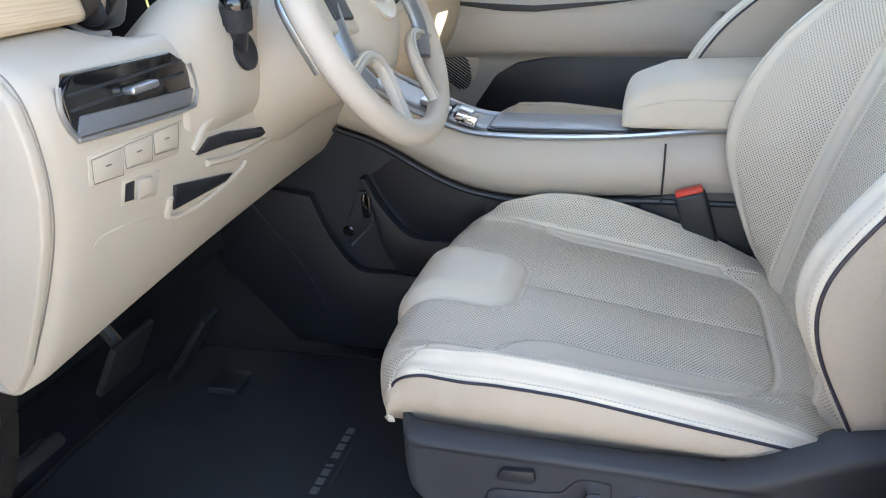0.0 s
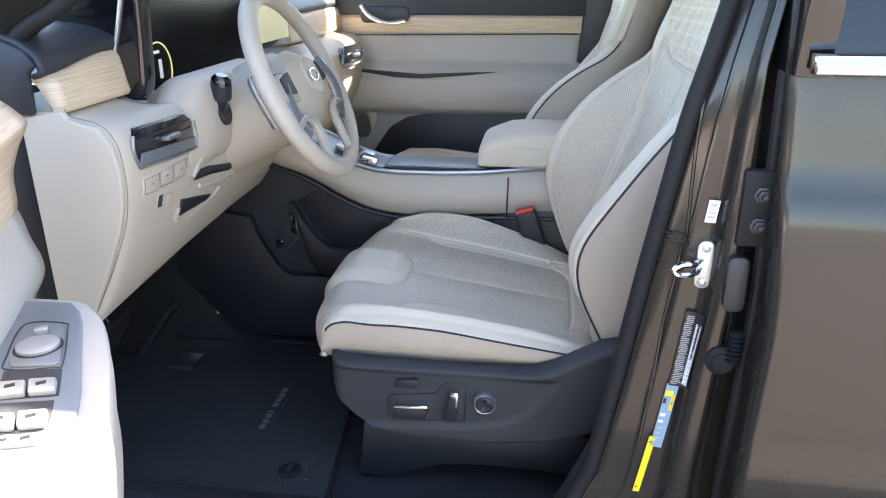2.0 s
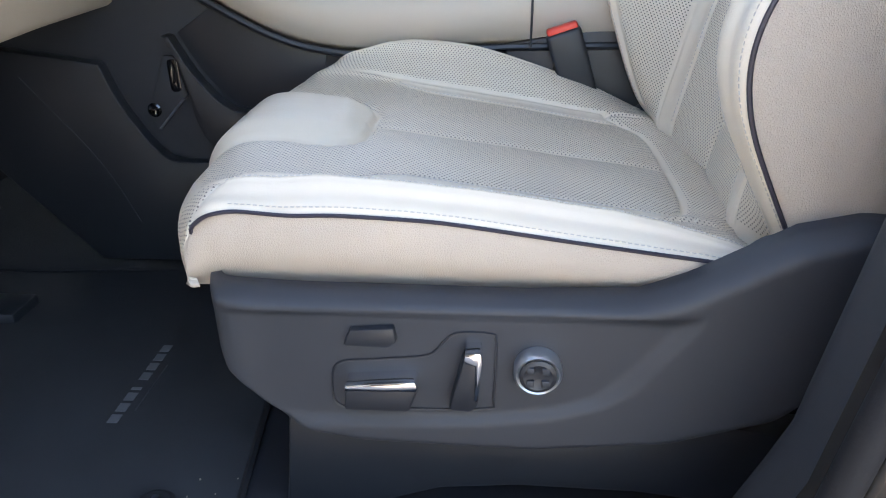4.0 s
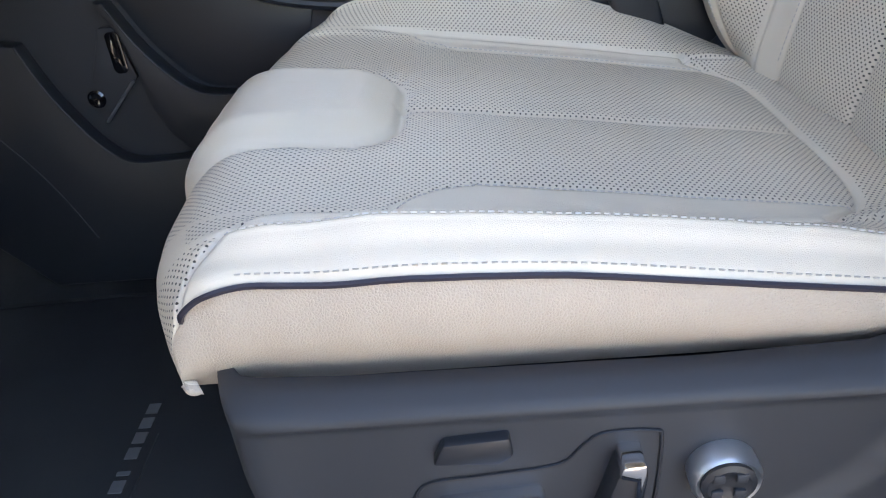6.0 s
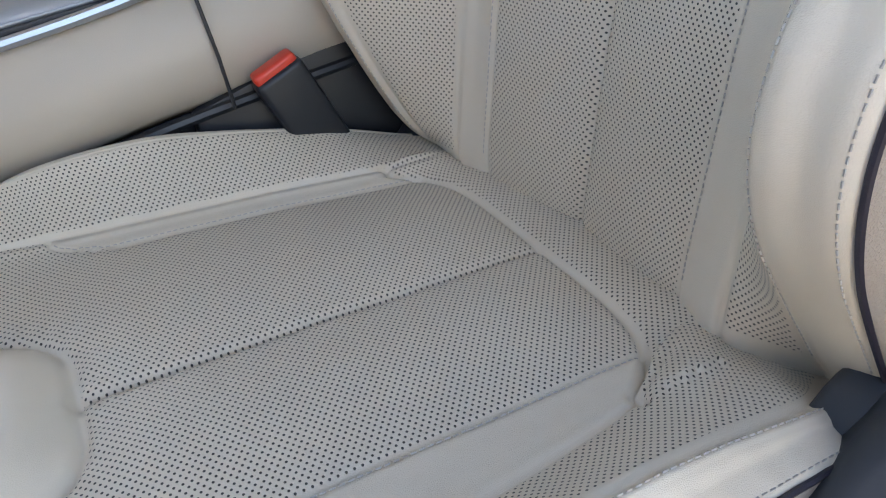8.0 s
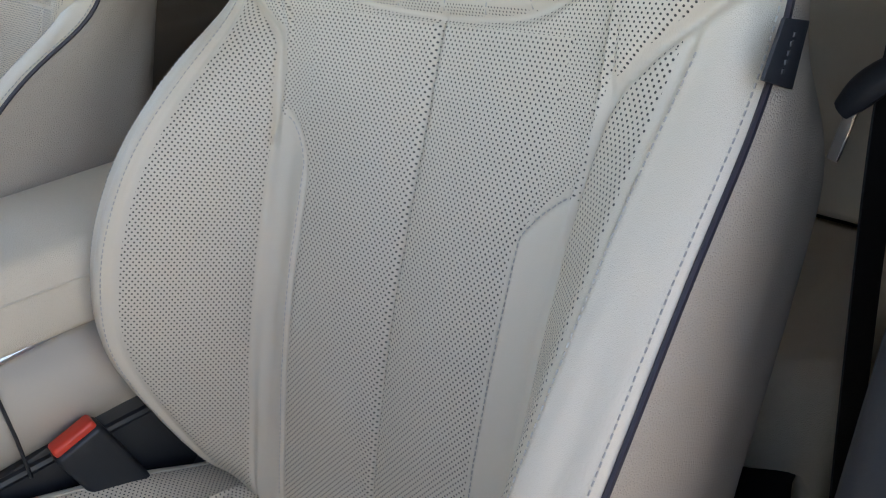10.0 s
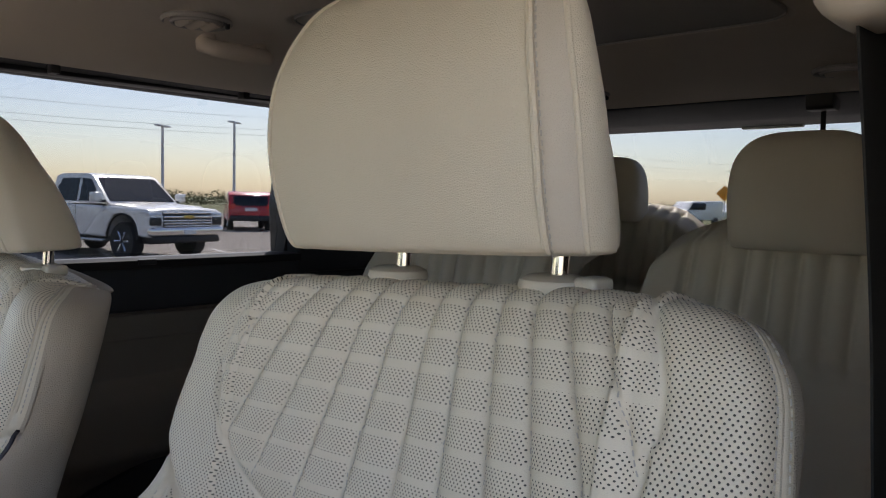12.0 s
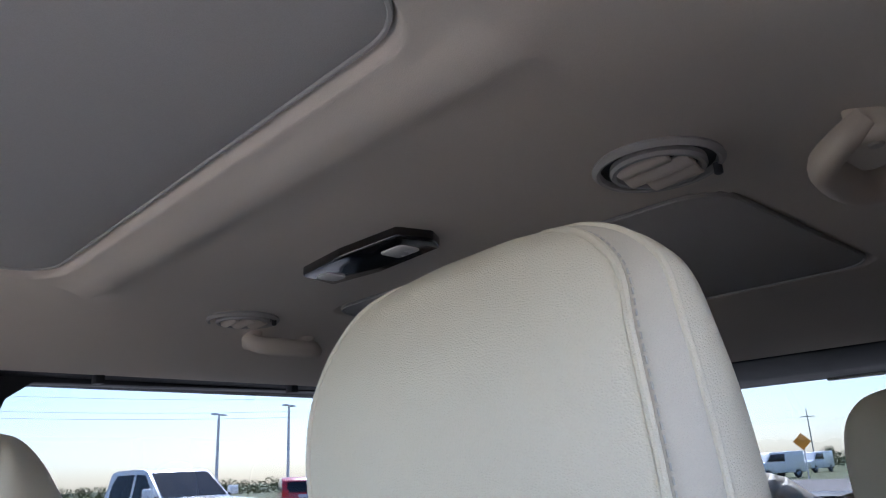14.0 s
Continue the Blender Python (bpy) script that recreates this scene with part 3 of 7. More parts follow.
def two_sided(cl, cr, per):
    """A cross-section from its two halves' control points; also the place in control steps."""
    m = len(cl)
    n = (m - 1) * per + 1
    a, b = spline(cl, n), spline(cr, n)
    k = np.linspace(0, m - 1, n)
    return np.vstack([a[:0:-1] * np.array([-1, 1]), b]), np.r_[-k[:0:-1], k]


def field_noise(U, V, su, sv, seed):
    f = noise.noise
    return np.array([f((a * su, b * sv, seed)) for a, b in zip(U.ravel(), V.ravel())]).reshape(U.shape)


def seat_cushion(parent, cx, cy, dz0, out=-1, fine=1.0):
    per = int(17 * fine)
    rows = spline([(-.14, -.060, .690, 0), (-.125, -.064, .694, 0), (-.095, -.070, .708, .02), (-.06, -.067, .735, .1), (-.03, -.048, .759, .3), (0, -.018, .769, .6),
                   (.05, .045, .765, .9), (.10, .10, .757, 1), (.19, .19, .7435, 1), (.28, .28, .73, 1), (.37, .37, .716, 1), (.45, .45, .704, .85), (.50, .50, .697, .5), (.56, .56, .690, .2)], int(340 * fine))
    CO, CI = [], []
    for u, X, Z, A in rows:
        low = min(.681, Z - .006)
        R = float(np.interp(u, [-.05, -.02, .02, .1, .2, .3, .4, .46, .52], [0, .004, .014, .030, .036, .038, .036, .026, .010]))
        pz = min(float(np.interp(u, [-.03, 0, .05, .12, .2, .33, .45, .56], [.756, .764, .760, .761, .757, .738, .722, .705])), Z + R - .008)
        pz = max(pz, low + .012)
        vv = float(np.interp(u, [.05, .15, .29, .40, .45, .47], [.212, .206, .200, .186, .160, .150]))
        CO.append([(0, 0), (.075, 0), (.145, .0), (vv, .007 * A), (.247, R), (.266, R + (pz - Z - R) * .42), (.281, pz - Z), (.284, (pz + low) / 2 - Z), (.268, low - Z)])
        Ri = float(np.interp(u, [-.06, -.03, 0, .06, .1, .15, .22, .255, .32, .377, .43, .46, .5], [0, .003, .022, .044, .054, .062, .063, .057, .046, .034, .016, .006, .003]))
        vi = float(np.interp(u, [.05, .15, .3, .43], [.212, .206, .198, .182]))
        CI.append([(0, 0), (.08, 0), (vi - .024, .001), (vi, .004 + .006 * A), (vi + .030, .004 + .62 * Ri), (.250, Ri + .001), (.266, Ri - .010), (.274, (Z + Ri + low) / 2 - Z - .004), (.262, low - Z)])
    CO, CI = np.array(CO), np.array(CI)
    end = np.asarray(smooth(.468, .56, rows[:, 0])).reshape(-1, 1)
    for C in (CO, CI):
        C[:, 3:, 0] *= 1 - .16 * end
        C[:, 3:, 1] -= .035 * end
    CO, CI = smooth_rows(CO, 6 * fine), smooth_rows(CI, 6 * fine)
    P, UV, K, U, Vv, VS, VV, VR = [], [], [], [], [], [], [], []
    for i, (u, X, Z, A) in enumerate(rows):
        cl, cr = (CO[i], CI[i]) if out < 0 else (CI[i], CO[i])
        sec, k = two_sided(cl, cr, per)
        v, d = sec[:, 0], sec[:, 1]
        inner = v * out < 0
        bow = np.where(inner, .050, .026) * (np.abs(v) / .26) ** 5 * (1 - float(smooth(-.02, .14, u)))
        P.append(np.stack([X + bow, v, Z + d], 1))
        arc = np.r_[0, np.cumsum(np.linalg.norm(np.diff(sec, axis=0), axis=1))]
        arc -= arc[len(arc) // 2]
        UV.append(np.stack([np.full(len(v), u), arc], 1))
        K.append(k), U.append(np.full(len(v), u)), Vv.append(v)
        pick = lambda j: np.where(v < 0, cl[j][0], cr[j][0])
        VS.append(pick(2)), VV.append(pick(3)), VR.append(np.where(inner, pick(5), pick(4)))
    P, UV, K, U, V, VS, VV, VR = map(np.array, (P, UV, K, U, Vv, VS, VV, VR))
    aK, aV, inner = np.abs(K), np.abs(V), V * out < 0
    KR = np.where(inner, 5.0, 4.0)
    N = grid_normals(P)
    if N[len(N) // 2, N.shape[1] // 2, 2] < 0:
        N = -N
    # the raised thigh pad in the front
    pv, r = .088, .052
    qu, qv = U - (.10 - r), aV - (pv - r)
    pad = np.hypot(np.maximum(qu, 0), np.maximum(qv, 0)) + np.minimum(np.maximum(qu, qv), 0) - r - .02 * (1 - smooth(-.10, .03, U))
    rear = .457 - .03 * np.minimum(aV / .16, 1.10) ** 6
    d_rear = U - rear
    top = smooth(-.16, -.10, U)
    on_top = aK < 3.6
    disp = .014 * smooth(.002, -.036, pad) * top - .006 * groove(pad, .0042) * top
    disp -= .0055 * groove(V, .0038) * smooth(.088, .104, U) * smooth(.462, .45, U)
    disp += np.where(pad > 0, .007 * np.sin(np.pi * np.clip(aV / VS, 0, 1)) * smooth(.07, .15, U) * smooth(.46, .40, U), 0) * (aK < 2)
    # a hollow round the pad's end, with the leather pulled towards it
    disp -= .0016 * np.exp(-((pad - .004) / .014) ** 2) * top * (pad > 0)
    ang = np.arctan2(V, U - .055)
    disp += .0007 * np.sin(ang * 26 + 3 * np.sin(ang * 5)) * np.exp(-((pad - .010) / .014) ** 2) * (pad > 0) * smooth(0, .06, U)
    # smooth strips beside the insert, round at their front end
    width = np.maximum(VV - VS, .01)
    front = .100 + np.where(inner, .05, .062) * np.clip((VV - aV) / width, 0, 1) ** 2.4
    strip = np.minimum(np.minimum(aV - VS, VV - aV + .002), np.minimum((U - front) * .8, -d_rear))
    disp -= .0030 * groove(strip, .0022) * (aK < 2.9) * smooth(.085, .10, U)
    disp += .0012 * smooth(.0, .006, strip)
    disp -= np.where(inner, .0050, .0036) * groove(aV - VV, .003) * smooth(.02, .09, U) * smooth(.47, .44, U) * (aK < 4)
    disp -= .0026 * groove(aK - KR, .10) * smooth(-.03, .02, U)
    disp += .0012 * groove(aK - KR - .22, .10) * smooth(-.03, .02, U) * ~inner
    disp -= .0055 * groove(d_rear, .0046) * (aV < .19)
    disp += .005 * np.where((d_rear > 0) & (aV < .19), np.sin(np.pi * np.clip((U - rear) / .08, 0, 1)), 0)
    skirt = U - np.interp(aK, [3.5, 4, 5, 6], [.022, .004, -.024, -.046])
    lap = (aK > 3.6) & (aK < 6.05) & ~inner
    disp -= .0042 * groove(skirt, .0038) * lap
    disp += .0030 * smooth(0, .012, skirt) * smooth(.06, .02, skirt) * lap
    disp += .0011 * field_noise(U, V, 14, 14, 3.1) * (aK < 6)
    disp += .0011 * field_noise(U, V, 60, 22, 9.7) * ((aK > 4) & (aK < 8) & ~inner)
    disp += .0005 * field_noise(U, V, 38, 70, 5.2) * on_top
    P = P + N * disp[..., None]
    inside = np.minimum(np.minimum(pad - .003, -d_rear - .003), np.minimum(VV - aV, -strip - .0025))
    bolster = np.minimum(np.minimum(aV - VV - .004, VR - aV - np.where(inner, .003, .007)), U + .02)
    bolster = np.where(aK < KR, bolster, -1)
    bolster = np.where(lap & (aK > 3.95), np.where(aK < 5.9, -skirt - .004, -1), bolster)
    band = np.where(aV < .20, U - rear - .005, -1)
    perf = np.clip(np.maximum(np.maximum(inside, bolster), band), -.01, .01)
    P = P + np.array([cx, cy, dz0])
    c = lambda A: (A[:-1, :-1] + A[1:, :-1] + A[1:, 1:] + A[:-1, 1:]) / 4
    kk, pp, dr = c(aK), c(pad), c(d_rear)
    side = np.where(c(V) < 0, 0, 1)
    ids = np.where(kk < 3, 0, np.where(kk < 6, 2 + side, 4 + side))
    ids = np.where((pp < 0) & (kk < 3), 1, ids)
    ids = np.where((dr > 0) & (kk < 3), 6, ids)
    field_parts(P, UV, perf, ids, {0: ("cushion_insert", leather_perf, "perforated pale leather insert with a centre seam"), 1: ("thigh_pad", leather_perf, "smooth raised leather pad"),
                                   2: ("cushion_bolster", leather_perf, ""), 3: ("cushion_bolster", leather_perf, ""), 4: ("cushion_side", leather_side, "plain tan-grey leather side"),
                                   5: ("cushion_side", leather_side, "plain tan-grey leather side"), 6: ("cushion_rear_band", leather_perf, "perforated leather band")}, parent)
    lines = []
    mid = K.shape[1] // 2
    for sgn in (-1, 1):
        cols = np.arange(mid, K.shape[1]) if sgn > 0 else np.arange(mid, -1, -1)
        is_out = sgn == out
        # along the strip's front and inner edge
        pts, nor = [], []
        for i in range(len(U)):
            if .10 < U[i, 0] < .45:
                row = strip[i, cols]
                hit = np.nonzero(row > .0022)[0]
                if len(hit):
                    pts.append(P[i, cols[hit[0]]]), nor.append(N[i, cols[hit[0]]])
        if len(pts) > 4:
            lines.append((np.array(pts), np.array(nor)))
        for kv, a, b in (((4.16, .0, .50), (5.72, .0, .47)) if is_out else ()):
            j = int(np.argmin(np.abs(K[0] - sgn * kv)))
            rr = (U[:, 0] > a) & (U[:, 0] < b)
            lines.append((P[rr, j], N[rr, j]))
        j = int(np.argmin(np.abs(K[0] - sgn * (6 if is_out else 5))))
        rr = (U[:, 0] > (-.045 if is_out else -.02)) & (U[:, 0] < .475)
        if is_out:
            part("piping", tube((P[rr, j] + np.array([0, sgn * .0015, 0]))[::2], .0021, 6), piping_dark, parent, "thin dark piping")
        else:
            part("welt", tube((P[rr, j] + N[rr, j] * .0012)[::2], .0020, 6), leather, parent)
    stitches(lines, parent)
    # closed underside
    part("cushion_base", rbox(cx - .02, cx + .52, cy - .245, cy + .245, .60 + dz0, .685 + dz0, .01), plastic_black, parent)


BACK_O, BACK_A, BACK_N = np.array([.506, 0, .718]), np.array([.2874, 0, .9578]), np.array([-.9578, 0, .2874])


def seat_back(parent, cx, cy, dz0, out=-1, fine=1.0):
    rows = spline([(-.04, -.035, -.01), (0, 0, 0), (.08, .08, .006), (.16, .16, .011), (.25, .25, .012), (.35, .35, .008), (.45, .45, .002), (.53, .53, 0), (.60, .60, 0), (.66, .660, 0), (.69, .689, -.003),
                   (.715, .710, -.013), (.74, .721, -.034), (.77, .723, -.064), (.795, .718, -.088), (.812, .711, -.104)], int(380 * fine))
    C = []
    for h, s, d0 in rows:
        w = float(smooth(.43, .57, h))
        Pi = float(np.interp(h, [-.04, 0, .05, .11, .168, .25, .32, .37, .42, .484, .52, .56, .6], [.015, .05, .088, .118, .141, .145, .138, .125, .100, .062, .044, .033, .028]))
        Po = float(np.interp(h, [-.04, 0, .04, .09, .144, .19, .273, .394, .491, .54, .6], [-.02, .010, .047, .090, .112, .115, .095, .069, .041, .020, .0]))
        Pi -= .006
        Po -= .014
        Li = np.array([(0, 0), (.062, .005), (.120, .014), (.156, .026), (.204, Pi - .004), (.231, Pi), (.249, Pi - .010), (.256, Pi * .4), (.250, -.015), (.225, -.070), (.12, -.100), (0, -.105)])
        Lo = np.array([(0, 0), (.066, .005), (.124, .014), (.170, .024), (.221, Po + .006), (.251, Po + .009), (.274, Po), (.284, Po * .35), (.283, -.045), (.264, -.110), (.13, -.140), (0, -.145)])
        Uc = np.array([(0, 0), (.07, .007), (.132, .019), (.184, .029), (.230, .030), (.250, .022), (.260, .000), (.259, -.022), (.246, -.050), (.208, -.080), (.11, -.098), (0, -.105)])
        pair = []
        for L in (Lo, Li) if out < 0 else (Li, Lo):
            Q = L * (1 - w) + Uc * w
            over = max(0.0, min((h - .630) / .108, 1.0))
            lim = .268 - .078 * (1 - math.sqrt(1 - over * over))
            Q[:, 0] = np.where(Q[:, 0] < .13, Q[:, 0], .13 + (Q[:, 0] - .13) * (lim - .13) / (.268 - .13))
            Q[:, 0] *= float(np.interp(-d0, [.02, .05, .075, .092, .104], [1, .97, .88, .75, .58]))
            f = max(0.0, 1 + d0 / .108)
            Q[:8, 1] *= f
            Q[8:, 1] = np.minimum(Q[8:, 1] * f, -.0006 * np.arange(1, 5))
            pair.append(Q)
        C.append(pair)
    C = smooth_rows(np.array(C), 7 * fine)
    per = int(24 * fine)
    P, UV, K, H, Vv, V2, V3, V4, A3, ARC = [], [], [], [], [], [], [], [], [], []
    for i, (h, s, d0) in enumerate(rows):
        sec, k = two_sided(C[i, 0], C[i, 1], per)
        v, d = sec[:, 0], sec[:, 1]
        base = BACK_O + BACK_A * s + BACK_N * d0
        sag = -.007 * (np.abs(v) / .2) ** 2.5 * float(smooth(.64, .73, h)) + out * .065 * v * float(smooth(.44, .68, h))
        Q = base[None] + BACK_N[None] * (d - out * .05 * v)[:, None] + BACK_A[None] * sag[:, None]
        Q[:, 1] = v
        P.append(Q)
        arc = np.r_[0, np.cumsum(np.linalg.norm(np.diff(sec, axis=0), axis=1))]
        arc -= arc[len(arc) // 2]
        ARC.append(np.abs(arc))
        w = float(smooth(.42, .53, h))
        u0 = arc * (1 - w) + v * 1.04 * w
        for sgn in (-1, 1):
            past = np.where((arc * sgn > 0) & (np.abs(v) > .199))[0]
            if len(past):
                e = past[np.argmin(np.abs(arc[past]))]
                far = arc * sgn > arc[e] * sgn
                u0 = np.where(far, u0[e] + (arc - arc[e]), u0)
        UV.append(np.stack([u0, np.full(len(v), h)], 1))
        K.append(k), H.append(np.full(len(v), h)), Vv.append(v)
        V2.append(np.where(v < 0, C[i, 0, 2, 0], C[i, 1, 2, 0])), V3.append(np.where(v < 0, C[i, 0, 3, 0], C[i, 1, 3, 0]))
        at = lambda q: abs(arc[np.argmin(np.abs(k - q))])
        V4.append(np.where(v < 0, at(-4), at(4))), A3.append(np.where(v < 0, at(-3), at(3)))
    P, UV, K, H, V, V2, V3, V4, A3 = map(np.array, (P, UV, K, H, Vv, V2, V3, V4, A3))
    arcs = np.array(ARC)
    aK, aV = np.abs(K), np.abs(V)
    N = grid_normals(P)
    mid = N.shape[1] // 2
    if N[len(N) // 4, mid, 0] > 0:
        N = -N
    frontal = aK < 6
    # the quilted upper panel, a wide bowl with a nearly flat bottom
    prof = spline([(0, .505), (.06, .507), (.106, .515), (.143, .534), (.172, .562), (.192, .598), (.199, .632), (.195, .67), (.180, .71), (.160, .755), (.145, .83)], 80)
    hb = np.interp(H, prof[:, 1], prof[:, 0])
    top_k = int(np.argmax(prof[:, 0]))
    hq = np.interp(aV, prof[:top_k, 0], prof[:top_k, 1])
    slope = np.interp(aV, [.09, .12, .15, .18, .195], [1.0, .93, .80, .55, .3])
    quilt = np.where(H > .632, hb - aV, np.where(aV < .1985, (H - hq) * slope, -np.hypot(aV - .1985, .632 - H)))
    quilt = np.where(frontal, quilt, -1)
    inq = smooth(0, .012, quilt)
    fan = V / (1 - 2.2 * np.clip(H - .60, -.10, .11))
    q = fan / .0395
    rib = np.abs(q - np.round(q)) * 2
    cross = (H - .519) / .0262
    cf = cross - np.floor(cross)
    plain = .0027 - np.minimum(cf, 1 - cf) * .0262
    full = smooth(0, .045, quilt) * (1 - .75 * smooth(.69, .755, H))
    disp = inq * (full * .0062 * (1 - (1 - rib) ** 2.4) - (.0012 + .0018 * full) * groove(rib, .085)) + .001 * inq
    disp -= inq * .0005 * groove(np.minimum(np.abs(cf - .16), np.abs(cf - .84)), .035)
    disp -= .0042 * groove(quilt, .0042) * frontal
    # the line where the shoulder yoke lies over the bolsters
    ycurve = spline([(.166, .34), (.169, .38), (.172, .41), (.176, .440), (.181, .466), (.194, .486), (.213, .506), (.236, .526), (.262, .550), (.288, .576), (.31, .60)], 90)
    aY = aV + .014 * (V * out < 0) * smooth(.53, .47, H)
    hy = np.interp(aY, ycurve[:, 0], ycurve[:, 1])
    steep = np.abs(np.gradient(ycurve[:, 1], ycurve[:, 0]))
    st = np.interp(aY, ycurve[:, 0], steep)
    yoke = (H - hy) / np.hypot(1, st)
    near = (aY > .170) & (aK < 6.2) & (H > .37)
    disp -= np.where(near, .0062 * groove(yoke, .0040), 0)
    disp += np.where(near, .0055 * smooth(-.001, .014, yoke) * smooth(.075, .02, yoke), 0)
    # centre seam, strips, bolster seams
    disp -= .0052 * groove(V, .0036) * smooth(.512, .500, H) * frontal
    disp += np.where((aK < 2) & (H < .5), .005 * np.sin(np.pi * np.clip(aV / V2, 0, 1)) * smooth(.5, .42, H), 0)
    tip = .350 + .058 * np.clip((aV - V2) / (V3 - V2), 0, 1) ** .55
    strip = np.minimum(np.minimum(aV - V2, V3 - aV + .002), (tip - H) * .75)
    strip = np.where(aK < 3.3, strip, -1)
    disp -= .0028 * groove(strip, .0022) * (aK < 2.9)
    disp += .0010 * smooth(0, .006, strip)
    disp -= .0040 * groove(aV - V3, .0028) * smooth(.41, .37, H) * (aK < 4)
    disp -= .0026 * groove(aK - 4, .09) * smooth(.005, -.012, yoke)
    disp += .0010 * groove(aK - 4.2, .09) * smooth(.005, -.012, yoke)
    disp -= .0026 * groove(aK - 5.6, .10) * smooth(.004, .016, yoke) * smooth(.80, .73, H)
    disp += .0010 * field_noise(H, V, 12, 12, 7.7)
    disp += .0004 * field_noise(H, V, 60, 45, 2.2) * frontal
    disp += .0028 * field_noise(H, aK * .05 + V, 45, 30, 1.3) * ((aK > 6) * smooth(.10, .0, H))
    P = P + N * disp[..., None]
    f_in = np.minimum(np.where(aK < 3, V3 - aV, -1), -strip - .0025)
    f_in = np.where(aK < 3, f_in, -1)
    f_bol = np.where((aK < 4) & (aK > 2.9), np.minimum(np.minimum(arcs - A3 - .004, V4 - arcs - .005), np.where(near, -yoke - .004, 1)), -1)
    f_bol = np.minimum(f_bol, H + .01)
    f_yoke = np.where(near, yoke - .005, np.where(H > .40, .01, -1))
    f_yoke = np.where(aK < 5.6, np.minimum(f_yoke, (5.45 - aK) * .02), -1)
    f_yoke = np.minimum(f_yoke, .79 - H)
    f_in = np.where(near, np.minimum(f_in, np.abs(yoke) - .005), f_in)
    f_yoke = np.where(aK < 2.9, -1, f_yoke)
    perf = np.maximum(np.maximum(f_in, f_bol), f_yoke)
    perf = np.where(quilt > 0, np.minimum(np.minimum(quilt - .0022, -plain), rib * .02 - .0020), np.minimum(perf, -quilt - .0022))
    perf = np.clip(np.where(H > .775, -1, perf), -.01, .01)
    P = P + np.array([cx, cy, dz0])
    c = lambda A: (A[:-1, :-1] + A[1:, :-1] + A[1:, 1:] + A[:-1, 1:]) / 4
    kk, qq, hh, yy = c(aK), c(quilt), c(H), c(yoke)
    side = np.where(c(V) < 0, 0, 1)
    ids = np.where(kk < 3, 0, np.where(kk < 6, 2 + side, 4 + side))
    ids = np.where((yy > 0) & (kk >= 2.2) & (kk < 6) | ((hh > .50) & (kk < 5.6)), 6, ids)
    ids = np.where(qq > 0, 1, ids)
    ids = np.where(kk > 9, 7, ids)
    field_parts(P, UV, perf, ids, {0: ("back_insert", leather_perf, "perforated pale leather with a centre seam"), 1: ("quilted_panel", leather_perf, "ribbed and quilted perforated leather"),
                                   2: ("back_bolster", leather_perf, ""), 3: ("back_bolster", leather_perf, ""), 4: ("back_side", leather_side, "plain grained leather side"),
                                   5: ("back_side", leather_side, "plain grained leather side"), 6: ("shoulder_yoke", leather_perf, "perforated leather round the quilted panel"), 7: ("back_shell", leather_side, "")}, parent, {1: 1.40, 6: 1.22})
    lines = []
    for sgn in (-1, 1):
        cols = np.arange(mid, K.shape[1]) if sgn > 0 else np.arange(mid, -1, -1)
        pts, nor = [], []
        for i in range(len(H)):
            if .0 < H[i, 0] < .405:
                hit = np.nonzero(strip[i, cols] > .0022)[0]
                if len(hit):
                    pts.append(P[i, cols[hit[0]]]), nor.append(N[i, cols[hit[0]]])
        lines.append((np.array(pts), np.array(nor)))
        for kv, a, b in ((4.16, .0, .505), (5.72, .02, .545), (5.42, .575, .75), (5.82, .575, .72)):
            j = int(np.argmin(np.abs(K[0] - sgn * kv)))
            rr = (H[:, 0] > a) & (H[:, 0] < b)
            lines.append((P[rr, j], N[rr, j]))
        j = int(np.argmin(np.abs(K[0] - sgn * 6)))
        rr = (H[:, 0] > .0) & (H[:, 0] < .562)
        part("piping", tube((P[rr, j] + np.array([-.001, sgn * .0012, 0]))[::2], .0022, 6), piping_dark, parent, "thin dark piping")
        j = int(np.argmin(np.abs(K[0] - sgn * 5.6)))
        rr = (H[:, 0] > .575) & (H[:, 0] < .77)
        part("welt", tube((P[rr, j] + N[rr, j] * .0010)[::2], .0020, 6), leather, parent)
    # thread along the ribs of the quilted panel
    for r in range(-5, 6):
        pts, nor = [], []
        for i in range(0, len(H), 2):
            if .50 < H[i, 0] < .76:
                j = int(np.argmin(np.abs(fan[i] - r * .0395) + 9 * (aK[i] > 5)))
                if quilt[i, j] > .003:
                    pts.append(P[i, j]), nor.append(N[i, j])
        if len(pts) > 4:
            lines.append((np.array(pts), np.array(nor)))
    stitches(lines, parent)


